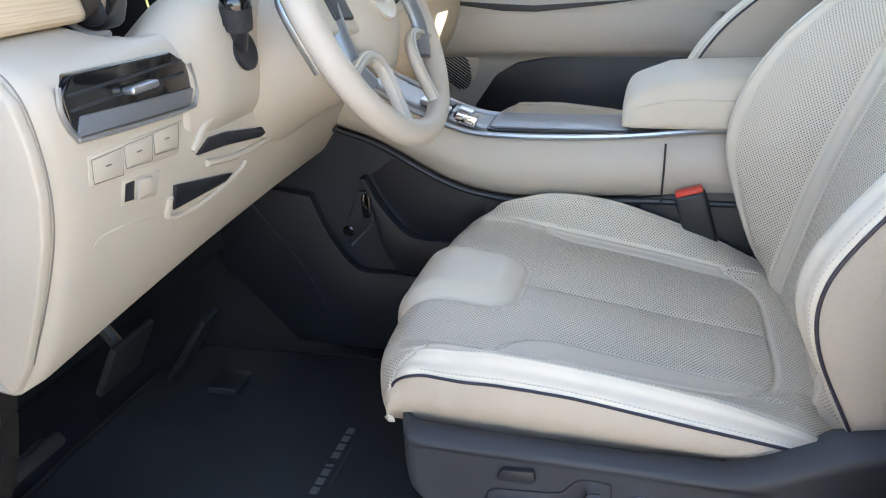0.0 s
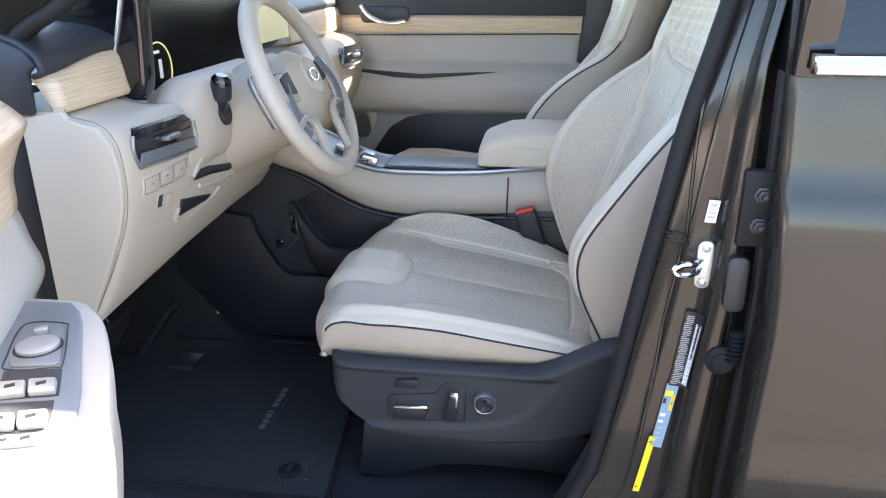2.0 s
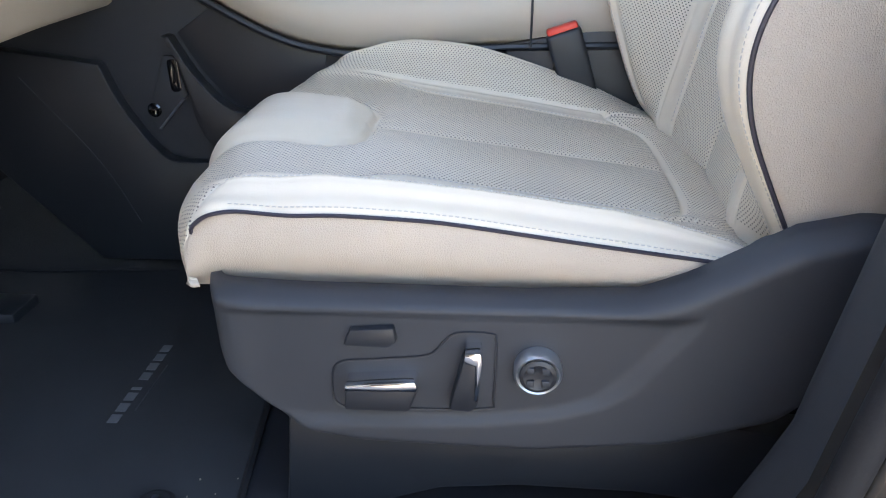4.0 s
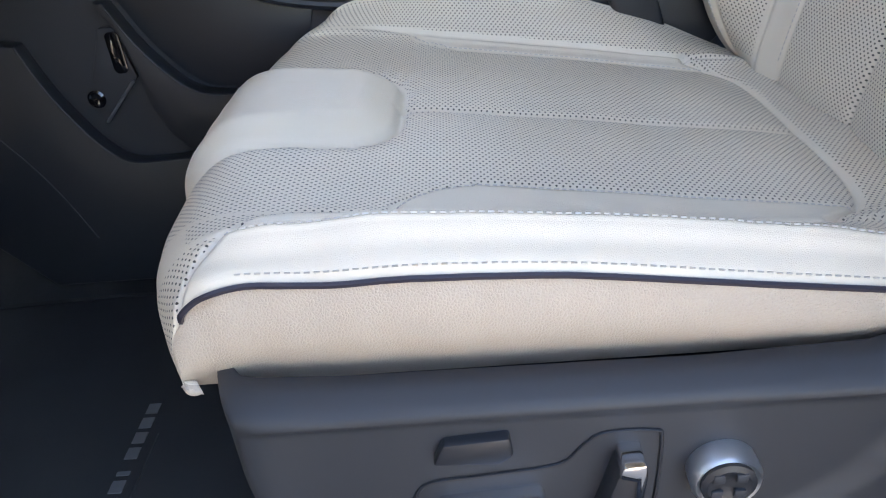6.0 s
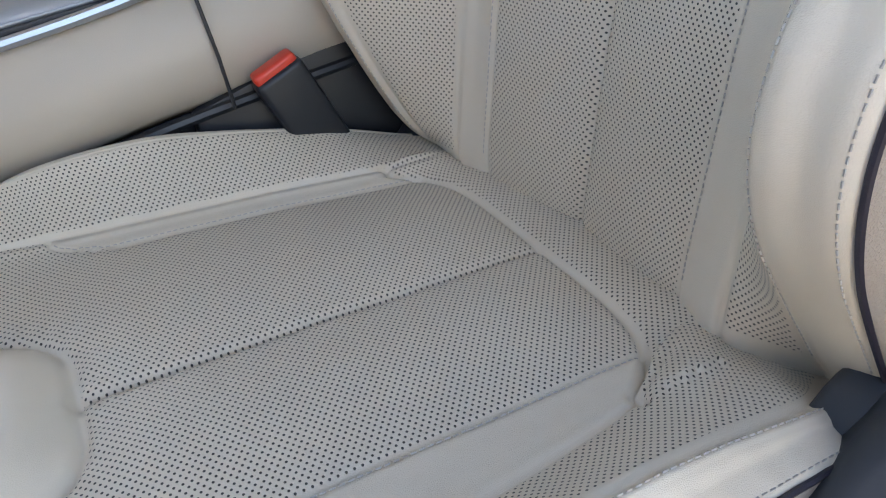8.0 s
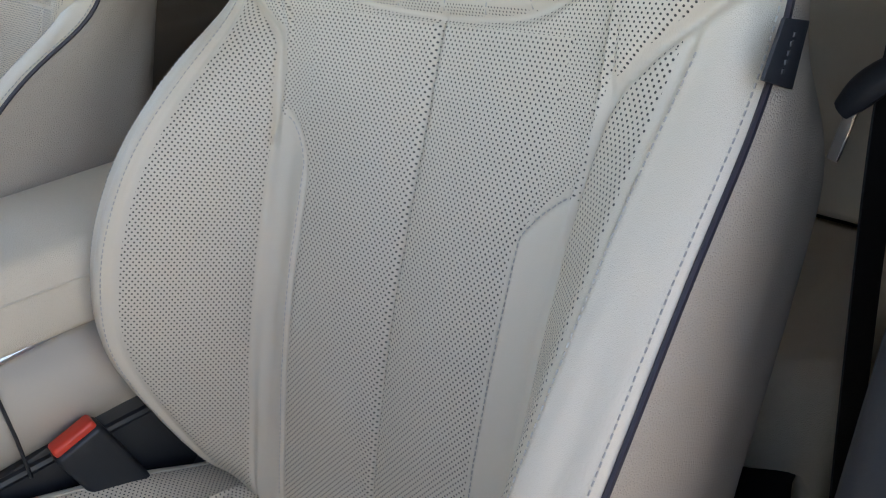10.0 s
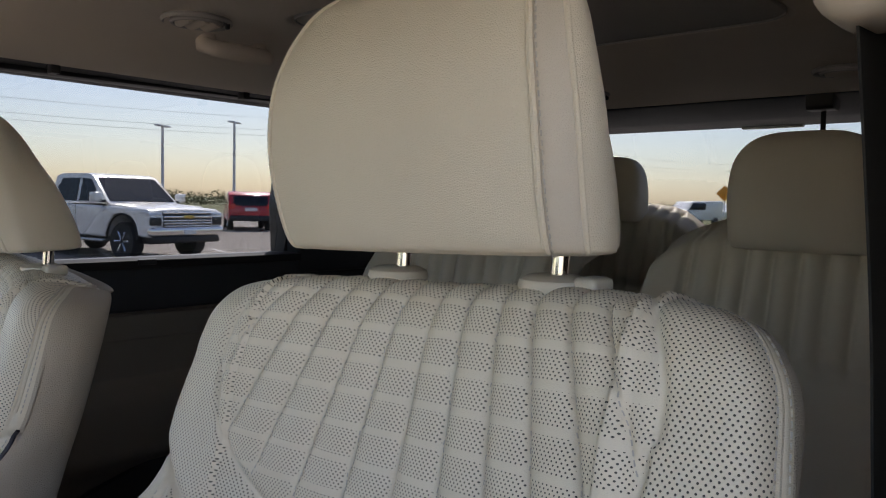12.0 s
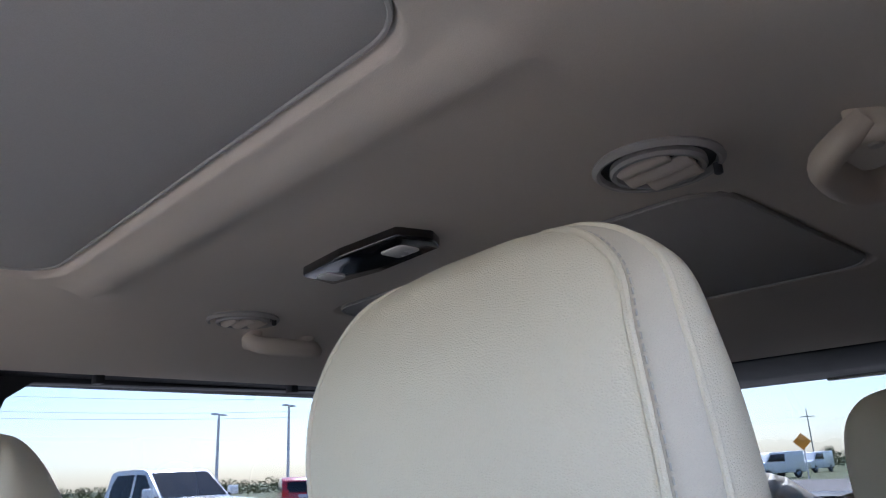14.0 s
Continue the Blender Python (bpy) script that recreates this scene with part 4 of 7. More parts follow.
def headrest(parent, cx, cy, dz0, low=0.0, lean=0.0, tall=1.0, up=0.0):
    """Padded headrest with gusset seams, on two chrome posts in plastic sleeves."""
    z0 = dz0 + low
    prof = [(1.427, .682, .778, .130), (1.429, .664, .789, .147), (1.436, .653, .794, .1515), (1.47, .641, .785, .1535), (1.51, .634, .768, .154), (1.55, .635, .748, .149), (1.58, .644, .734, .141), (1.597, .651, .725, .129), (1.611, .658, .716, .111), (1.622, .668, .706, .082), (1.628, .677, .696, .045)]
    R = spline([(1.427 + (z - 1.427) * tall, xf, xb, w) for z, xf, xb, w in prof], 44)
    n = 64
    G = []
    for z, xf, xb, w in R:
        a = (np.arange(n) + .5) * 2 * np.pi / n
        e = 6.0
        ca, sa = np.cos(a), np.sin(a)
        x = np.sign(ca) * np.abs(ca) ** (2 / e)
        y = np.sign(sa) * np.abs(sa) ** (2 / e)
        mx, hx = (xf + xb) / 2, (xb - xf) / 2
        yy = y * w * (1 - (.22 + .16 * float(smooth(1.50, 1.61, 1.427 + (z - 1.427) / tall))) * smooth(-.5, 1, x))
        tilt = -.012 * (yy / .14) ** 2 * (x < 0)
        G.append(np.stack([mx + x * hx - tilt, yy, np.full(n, z)], 1))
    G = np.array(G)
    for i in range(G.shape[0]):
        for j in range(n):
            k = .0012 * noise.noise(Vector(G[i, j]) * 22)
            G[i, j, 0] += k
            G[i, j, 1] += k
    G[..., 2] += lean * G[..., 1]
    G += np.array([cx, cy, z0])
    part("headrest_cushion", sheet(G, closed_v=True, cap=True), leather, parent, "smooth pale leather headrest", angle=0)
    lines = []
    for sgn in (-1, 1):
        jf, jb = (25, 20) if sgn > 0 else (n - 26, n - 21)
        front, back = G[3:41, jf], G[3:41, jb]
        strip = G[3:41, min(jf, jb):max(jf, jb) + 1].copy()
        strip[..., 0] -= .0006
        strip[..., 1] += sgn * .0008
        part("headrest_gusset", sheet(strip, .0008), leather_grip, parent, "grained leather gusset", angle=0)
        for q, no in ((front, (-.95, sgn * .3, .1)), (back, (-.25, sgn, .1))):
            part("headrest_seam", tube(q, [.0024 * min(1, .3 + (len(q) - 1 - k) * .2, .2 + k * .15) for k in range(len(q))], 8), leather, parent)
            if q is front:
                lines.append((q + np.array([.0006, sgn * .0040, 0]), np.tile(np.array(no) / np.linalg.norm(no), (len(q), 1))))
    ring = []
    z, xf, xb, w = R[3]
    for k in range(49):
        a = math.pi * 2 * k / 48
        x = math.copysign(abs(math.cos(a)) ** (2 / 4.2), math.cos(a))
        y = math.copysign(abs(math.sin(a)) ** (2 / 4.2), math.sin(a))
        ring.append((cx + (xf + xb) / 2 + x * (xb - xf) / 2, cy + y * w * (1 - .22 * float(smooth(-.5, 1, x))), 1.4310 + z0 + lean * y * w))
    part("headrest_seam", tube(ring, .0016, 6), leather, parent)
    stitches(lines, parent)
    for sgn in (-1, 1):
        part("headrest_post", tube([(cx + .752, cy + sgn * .081, 1.36 + dz0), (cx + .757, cy + sgn * .081, 1.452 + z0)], .0066, 16), chrome, parent, "round chrome post")
        sl = part("post_sleeve", moved(lathe([(.014, -.014), (.024, -.010), (.0265, -.002), (.025, .003), (.019, .006), (.008, .006)], (0, 0, 0), n=28), Matrix.Translation((cx + .748, cy + sgn * .081, 1.402 + dz0 + up * (sgn < 0)))), trim_beige, parent, "beige plastic guide sleeve")
        if sgn < 0:
            part("release_button", rbox(cx + .738, cx + .766, cy - .081 - .040, cy - .081 - .020, 1.396 + dz0 + up, 1.409 + dz0 + up, .005, 3), trim_beige, sl)


def seat_base(parent, cx, cy, dz0, out):
    """Dark side shield with the power switches on the outer side (out: -1 or 1), and the rail cover."""
    Y = lambda d: cy + out * d
    zt = lambda x: float(np.interp(x, [0, .03, .08, .28, .38, .42, .455, .50, .55, .585], [.702, .703, .700, .698, .702, .718, .738, .764, .775, .772]))
    zb = lambda x: float(np.interp(x, [0, .008, .02, .052, .085, .13, .29, .414, .506, .56, .585], [.672, .64, .612, .57, .546, .537, .533, .546, .576, .63, .70]))
    crease = lambda x: float(np.interp(x, [-.02, .05, .168, .25, .314, .35, .374, .416, .46], [.560, .562, .567, .571, .582, .596, .615, .672, .76]))
    G = []
    for x in np.r_[np.linspace(0, .02, 8), np.linspace(.03, .585, 60)]:
        col = [(cx + x + .02, Y(.22), zb(x) + .004 + dz0)]
        for t in np.linspace(0, 1, 42):
            z = zb(x) + (zt(x) - zb(x)) * t
            d = .320 - .030 * max(0, (t - .86) / .14) ** 2.5 - .012 * max(0, (.06 - t) / .06) ** 2 - .05 * max(0.0, 1 - x / .03) ** 2.5
            d -= .0065 * float(smooth(.686, .679, z) * smooth(crease(x) - .005, crease(x) + .005, z) * smooth(.0, .06, x))
            col.append((cx + x, Y(d), z + dz0))
        col.append((cx + x, Y(.262), zt(x) - .040 + dz0))
        nose = .012 * (1 - float(smooth(0, .16, x)))
        G.append([(p[0] - nose, p[1], p[2]) for p in col])
    part("side_shield", sheet(G, .003), plastic_dark, parent, "grained dark plastic side shield", angle=0)
    if out < 0:
        y0, y1 = Y(.3275), Y(.310)
        s = part("lumbar_button", prism([(cx + x, z + dz0) for x, z in [(.120, .652), (.127, .668), (.166, .671), (.168, .657), (.160, .650)]], "y", y0 + .006, y1, .002), plastic_black, parent, "small dark plastic button")
        s = part("slide_switch", prism([(cx + x, z + dz0) for x, z in [(.118, .588), (.121, .613), (.184, .620), (.186, .611), (.178, .588)]], "y", y0 - .004, y1, .003), plastic_black, parent, "black seat slide switch")
        part("switch_trim", prism([(cx + x, z + dz0) for x, z in [(.120, .611), (.121, .6175), (.184, .623), (.187, .617), (.185, .612)]], "y", y0 - .006, y1, .0018), chrome, s, "chrome strip")
        s = part("recline_switch", prism([(cx + x, z + dz0) for x, z in [(.214, .592), (.229, .651), (.242, .652), (.240, .596), (.234, .590)]], "y", y0 - .004, y1, .003), plastic_black, parent, "black seat recline switch")
        part("switch_trim", prism([(cx + x, z + dz0) for x, z in [(.228, .645), (.2295, .6545), (.243, .6555), (.2445, .645), (.2405, .604), (.237, .604), (.238, .642)]], "y", y0 - .006, y1, .0015), chrome, s, "chrome strip")
        k = part("lumbar_knob", lathe([(.021, .016), (.0215, .0), (.019, -.004), (.0165, -.002), (.015, -.001), (.004, .0)], (cx + .293, y0 + .002, .631 + dz0), "y", 32), satin, parent, "round knob with a bright metal ring")
        part("knob_face", lathe([(.0165, .006), (.0165, -.0035), (.013, -.005), (.006, -.002), (.002, -.002)], (cx + .293, y0 + .001, .631 + dz0), "y", 24), plastic_black, k)
        for a in range(4):
            c = (cx + .293 + .0095 * math.cos(a * math.pi / 2 + .785), y0 - .0035, .631 + dz0 + .0095 * math.sin(a * math.pi / 2 + .785))
            part("knob_dimple", rbox(c[0] - .0035, c[0] + .0035, c[1] - .001, c[1] + .002, c[2] - .0035, c[2] + .0035, .001, 2), plastic_dark, k)
        outline = [(.105, .600), (.112, .628), (.15, .634), (.195, .640), (.21, .655), (.222, .664), (.250, .664), (.256, .655), (.254, .595), (.245, .582), (.15, .579), (.112, .580)]
        part("switch_bezel", tube([(cx + x, Y(.3145), z + dz0) for x, z in spline(outline, 60, True)], .0012, 6, True), plastic_black, parent)
    part("rail_cover", prism([(cx + x, z) for x, z in [(.050, .548), (.47, .553), (.56, .54), (.56, .42), (.535, .42), (.50, .452), (.40, .464), (.28, .466), (.20, .458), (.15, .440), (.11, .42), (.035, .42), (.045, .50)]], "y", min(Y(.25), Y(.292)), max(Y(.25), Y(.292)), .006), plastic_black, parent, "dark plastic seat rail cover")
    part("rail_cover", prism([(cx + x, z) for x, z in [(.035, .60), (.50, .60), (.56, .42), (.04, .42)]], "y", min(Y(-.25), Y(-.21)), max(Y(-.25), Y(-.21)), .006), plastic_black, parent)
    part("seat_frame", rbox(cx + .03, cx + .5, cy - .22, cy + .22, .50 + dz0, .64 + dz0, .01), plastic_black, parent)
    for sg in (-1, 1):
        part("hinge_cover", prism([(cx + a, b + dz0) for a, b in [(.44, .69), (.49, .735), (.60, .755), (.62, .66), (.50, .62)]], "y", cy + sg * .262 - .02, cy + sg * .262 + .02, .012, 3), plastic_dark, parent)


driver_seat = thing("driver_seat", "pale grey-beige perforated leather power driver's seat with dark piping", "car seat", (0.25, -0.36, 0.41), "front seats")
seat_cushion(driver_seat, 0, -.36, 0)
seat_back(driver_seat, 0, -.352, 0)
headrest(driver_seat, 0, -.350, 0, 0, -.042, 1.0, .006)
seat_base(driver_seat, 0, -.36, 0, -1)
tag = part("airbag_tag", prism([(0.634, 1.227), (0.666, 1.220), (0.657, 1.184), (0.618, 1.198)], "y", -.6290, -.6265, .0008), plastic_dark, driver_seat, "small dark grey fabric tag with faint marks")
for k in range(5):
    part("print", rbox(0.6378 + .002 * k, 0.6408 + .002 * k, -.6297, -.6287, 1.1972 + .0045 * k, 1.1997 + .0045 * k, 0), grey_cloth, tag)

passenger_seat = thing("passenger_seat", "pale grey-beige leather front passenger seat, set further forward", "car seat", (0.155, 0.36, 0.41), "front seats")
seat_cushion(passenger_seat, -.095, .36, .02, 1, .6)
seat_back(passenger_seat, -.088, .36, -.03, 1, .7)
headrest(passenger_seat, -.10, .36, -.035, tall=.88)
seat_base(passenger_seat, -.095, .36, .02, 1)


def rear_seat(name, label, cx, cy, w, hr, group, low=0.0):
    """Pleated rear seat with a rounded headrest."""
    s = thing(name, label, "car seat", (cx, cy, .41), group)
    P, nu, nv = [], 60, 140
    for i in range(nu):
        t = i / (nu - 1)
        row = []
        for j in range(nv):
            v = -1 + 2 * j / (nv - 1)
            y = v * w
            h = t * .66
            d = .05 * smooth(.55, .9, abs(v)) - .10 * smooth(.93, 1, abs(v)) - .07 * smooth(.62, .66, h) - .03 * smooth(.5, .64, h) * abs(v) ** 3
            pleat = abs((v * w / .042 + .5) % 1 - .5) * 2
            inside = float(smooth(.70, .62, abs(v)) * smooth(.42, .45, h))
            d += inside * .014 * (1 - (1 - pleat) ** 2.2)
            d -= .010 * math.exp(-((h - .435) / .006) ** 2) * (abs(v) < .72) + .010 * math.exp(-((abs(v) - .69) / .02) ** 2) * (h > .43)
            d -= .006 * math.exp(-((abs(v) - .5) / .02) ** 2) * (h < .43)
            row.append((cx - .12 + h * .24 - d * .97, cy + y, .765 + low + h * 1.045 - .085 * abs(v) ** 4 * float(smooth(.46, .66, h))))
        P.append(row)
    part("backrest", sheet(P, .03), leather, s, "pale leather back with long pleats", angle=0)
    part("backrest_shell", rbox(cx + .03, cx + .12, cy - w * .94, cy + w * .94, .70 + low, 1.36 + low, .03, 3), plastic_dark, s)
    C = []
    for i in range(30):
        t = i / 29
        row = []
        for j in range(40):
            v = -1 + 2 * j / 39
            x = cx - .62 + t * .52
            z = .78 + low - .03 * t + .03 * smooth(.6, .9, abs(v)) - .12 * smooth(.93, 1, abs(v)) - .12 * smooth(.10, 0, t) - .005 * math.exp(-((abs(v) - .5) / .03) ** 2)
            row.append((x, cy + v * w, z))
        C.append(row)
    part("cushion", sheet(C, .03), leather, s, "pale leather cushion", angle=0)
    part("seat_plinth", rbox(cx - .56, cx + .02, cy - w * .9, cy + w * .9, .42, .74 + low, .02), plastic_black, s)
    rows = [(1.400, -.02, .055, .085), (1.405, -.045, .07, .110), (1.45, -.055, .07, .115), (1.50, -.052, .06, .116), (1.545, -.045, .05, .108), (1.575, -.03, .04, .086), (1.588, -.012, .025, .055), (1.591, 0, .012, .02)]
    G = []
    for z, xf, xb, hw in spline(rows, 30):
        a = np.arange(40) * 2 * np.pi / 40
        x = np.sign(np.cos(a)) * np.abs(np.cos(a)) ** .6
        y = np.sign(np.sin(a)) * np.abs(np.sin(a)) ** .55
        G.append(np.stack([cx + hr + (xf + xb) / 2 + x * (xb - xf) / 2, cy + y * hw, np.full(40, z + low)], 1))
    part("headrest_cushion", sheet(G, closed_v=True, cap=True), leather, s, "rounded leather headrest", angle=0)
    for sg in (-1, 1):
        part("headrest_post", tube([(cx + hr + .012, cy + sg * .06, 1.33 + low), (cx + hr + .012, cy + sg * .06, 1.42 + low)], .006, 10), chrome, s)
    return s


rear_seat("rear_seat", "pale leather second-row seat with a pleated back", 1.53, -.36, .27, .02, "second-row seats")
rear_seat("rear_seat", "pale leather second-row seat with a pleated back", 1.53, .36, .27, .02, "second-row seats")
for y in (-.41, .41):
    rear_seat("third_row_seat", "leather third-row seat with a pleated back", 2.27, y, .30, .01, "third-row seats", .02)

# ---- dashboard, steering wheel, console, floor things ----
dash = thing("dashboard", "beige and dark dashboard with pale wood, vents and a wide screen", "dashboard", (-.4, 0, .85))
G = []
for y in np.linspace(-.848, .80, 60):
    e = float(smooth(-.838, -.850, y)) * .4
    mid = float(smooth(-.66, -.63, y) * smooth(.20, .16, y))
    prof = [(-.44, .86), (-.375, .845), (-.345, .87), (-.30, .94), (-.275, 1.00), (-.262, 1.06), (-.258, 1.11), (-.262, 1.145), (-.285, 1.168), (-.33, 1.182), (-.40, 1.195), (-.47, 1.20)]
    rise = float(np.interp(y, [-.85, -.65, -.5, -.25, .8], [-.027, -.012, -.002, .008, .02]))
    G.append([(x - .02 * e, y, z + rise * float(smooth(1.0, .87, z)) - .10 * mid * float(smooth(-.285, -.36, x) * smooth(1.05, 1.15, z))) for x, z in spline(prof, 45)])
part("lower_panel", sheet(G, .006), trim_beige, dash, "beige lower dashboard", angle=0)
# flat end panel, seen in the open door
part("end_plate", prism([(-.402, 1.186), (-.334, 1.196), (-.326, 1.184), (-.283, 1.172), (-.262, 1.145), (-.256, 1.10), (-.259, 1.055), (-.271, 1.01), (-.300, .945), (-.342, .862), (-.362, .834), (-.372, .829), (-.402, .872)], "y", -.860, -.846, .003, 3), trim_beige, dash, "flat beige end panel")
part("end_seam", tube([(x, -.8485, z) for x, z in spline([(-.334, 1.199), (-.325, 1.187), (-.281, 1.175), (-.259, 1.147), (-.253, 1.10), (-.256, 1.055), (-.268, 1.01), (-.297, .945), (-.340, .864)], 50)], .0008, 6), trim_beige_dark, dash)
part("end_backing", rbox(-.62, -.40, -.852, -.80, .86, 1.19, .004), plastic_black, dash)
# wood band and dark top, left of the instruments and before the passenger
for ya, yb in ((-.852, -.652), (.20, .80)):
    rise = lambda y: .020 * float(smooth(-.86, -.68, y))
    part("wood_band", sheet([[(x - (.030 * t if y < -.84 else 0.0), y, z) for t, (x, z) in zip(np.linspace(0, 1, 14), spline([(-.47, 1.186), (-.36, 1.187), (-.338, 1.194), (-.340, 1.212), (-.349, 1.238 + rise(y)), (-.366, 1.248 + rise(y))], 14))] for y in np.r_[ya, np.linspace(ya + .014, yb, 20)]], .006), wood_light, dash, "pale open-pore wood band", angle=0)
    part("top_pad", sheet([[(x, y, z) for x, z in spline([(-.366, 1.242 + rise(y)), (-.352, 1.249 + rise(y)), (-.351, 1.262 + rise(y)), (-.366, 1.284 + .5 * rise(y)), (-.42, 1.308), (-.60, 1.318), (-.9, 1.27), (-1.15, 1.16)], 30)] for y in np.linspace(ya - .008, yb, 20)], .008), plastic_dark, dash, "dark soft dashboard top", angle=0)
part("top_end", prism([(-.375, 1.19), (-.372, 1.25), (-.358, 1.262), (-.372, 1.284), (-.42, 1.305), (-.50, 1.31), (-.47, 1.20), (-.42, 1.19)], "y", -.866, -.853, .004), plastic_dark, dash)
part("cluster_shelf", sheet([[(x, y, z) for x, z in ((-.462, 1.18), (-.48, 1.215), (-.60, 1.22), (-.9, 1.20), (-1.15, 1.13))] for y in (-.66, -.3, .21)], .01), plastic_dark, dash)
v = part("side_vent", prism(rounded(-.60, -.43, -.825, -.715, .02), "z", 1.310, 1.3205, .003), gloss_black, dash, "gloss black demister vent")
for k in range(8):
    part("vent_slat", rbox(-.59, -.44, -.818 + .0130 * k, -.812 + .0130 * k, 1.3195, 1.324, .001, 1), plastic_dark, v)


def dash_x(z):
    """How far back the lower dashboard's face stands at height z."""
    return float(np.interp(z, [.845, .87, .94, 1.0, 1.06, 1.11, 1.145, 1.168], [-.375, -.345, -.30, -.275, -.262, -.258, -.262, -.285]))


def on_face(pts, lift, r=.004, deep=.012):
    """A flush panel from (y, z) points, lying on the dashboard's face."""
    bm = prism(pts, "x", -deep, lift, min(r, lift * .8))
    for w in bm.verts:
        w.co.x += dash_x(w.co.z)
    return bm


# left air vent
vent = part("air_vent", prism([(-.802, 1.103), (-.610, 1.090), (-.600, 1.108), (-.606, 1.136), (-.630, 1.152), (-.785, 1.158), (-.806, 1.142)], "x", -.275, -.2555, .003, 3), gloss_black, dash, "gloss black air vent with a silver rim")
part("vent_rim", tube([(-.2552, y, z) for y, z in spline([(-.808, 1.150), (-.811, 1.125), (-.800, 1.101), (-.780, 1.0955), (-.625, 1.085), (-.601, 1.092), (-.597, 1.112), (-.602, 1.134)], 40)], .0030, 8), satin, vent, "silver rim")
part("vent_lower_trim", prism([(-.800, 1.100), (-.615, 1.088), (-.603, 1.106), (-.790, 1.119)], "x", -.258, -.2525, .002), silver_paint, vent, "grey metallic lower trim")
for z in (1.126, 1.140):
    part("vent_slat", rbox(-.258, -.2535, -.80, -.615, z - .0015, z + .0015, .0008, 1), plastic_dark, vent)
part("vent_tab", rbox(-.256, -.240, -.725, -.680, 1.124, 1.132, .003, 3), satin, vent, "silver thumb tab")
# button panel, parking switch and knee panel, all nearly flush
bp = part("button_panel", on_face([(-.789, 1.078), (-.628, 1.074), (-.640, 1.036), (-.792, 1.046)], .0022), trim_beige, dash)
for y in (-.785, -.735, -.685):
    part("switch_blank", on_face([(y, 1.0725), (y + .046, 1.0715), (y + .043, 1.044), (y, 1.049)], .0026, .0015), trim_beige, bp)
    part("switch_gap", tube([(dash_x(z) + .0026, w, z) for w, z in ((y - .001, 1.0735), (y + .047, 1.0725), (y + .044, 1.043), (y - .001, 1.048))], .00045, 5, True), trim_beige_dark, bp)
    part("switch_mark", on_face([(y + .018, 1.0615), (y + .026, 1.0615), (y + .026, 1.0602), (y + .018, 1.0602)], .0042), trim_beige_dark, bp)
part("parking_switch", on_face([(-.742, 1.036), (-.676, 1.028), (-.683, .998), (-.746, 1.008)], .0020), trim_beige, dash, "beige parking brake switch")
part("switch_slot", on_face([(-.738, 1.032), (-.722, 1.031), (-.724, 1.008), (-.741, 1.011)], .0024, .001), plastic_black, dash)
part("switch_tab", on_face([(-.722, 1.031), (-.694, 1.027), (-.697, 1.004), (-.724, 1.008)], .0085), trim_beige, dash, "raised beige switch tab")
part("tab_edge", tube([(dash_x(z) + .0085, y, z) for y, z in ((-.7235, 1.030), (-.7255, 1.0085))], .0012, 6), satin, dash, "silver edge of the switch tab")
part("knee_seam", tube([(dash_x(z) + .0010, y, z) for y, z in spline([(-.775, .985), (-.655, .965), (-.640, .955), (-.648, .925), (-.70, .905), (-.775, .915), (-.785, .95)], 60, True)], .0016, 6, True), trim_beige, dash)
# pockets under the steering column: closed black plates stand in for the shade inside
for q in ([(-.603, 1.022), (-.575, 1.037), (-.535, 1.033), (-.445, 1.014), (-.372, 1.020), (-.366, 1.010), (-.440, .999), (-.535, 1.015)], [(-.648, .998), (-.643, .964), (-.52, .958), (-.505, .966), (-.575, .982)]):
    part("pocket_shade", on_face(q, .0060, .001), plastic_black, dash, "black plate standing in for the shade inside a slot")
for q in ([(-.612, 1.030), (-.585, 1.056), (-.540, 1.064), (-.45, 1.056), (-.375, 1.038), (-.345, 1.016), (-.40, .990), (-.50, .990), (-.58, 1.004)], [(-.655, .985), (-.65, .957), (-.58, .946), (-.49, .960), (-.47, .972)]):
    part("pocket_lip", tube([(dash_x(z) + .003, y, z) for y, z in spline(q, 50)], .0045, 8), trim_beige, dash, "moulded beige lip")
# rounded column panel round the stalk
G = []
for y in np.linspace(-.625, -.16, 30):
    b = float(smooth(-.625, -.54, y) * smooth(-.16, -.26, y))
    zt = 1.165 + .042 * b
    G.append([(x, y, z) for x, z in spline([(-.275, 1.030), (-.268 + .004 * b, 1.043), (-.261 + .012 * b, 1.066), (-.258 + .018 * b, 1.11), (-.262 + .016 * b, zt - .028), (-.282 + .012 * b, zt - .006), (-.315, zt - .004), (-.36, zt - .035), (-.44, 1.10)], 30)])
part("column_panel", sheet(G, .004), trim_beige, dash, "rounded beige column panel", angle=0)
part("stalk_well", moved(lathe([(.026, -.002), (.0255, .002), (.022, .0025), (.019, .001), (.002, .001)], (0, 0, 0), "x", 28), Matrix.Translation((-.2385, -.500, 1.132)) @ Matrix.Rotation(radians(-12), 4, "Y")), plastic_black, dash, "dark round opening")
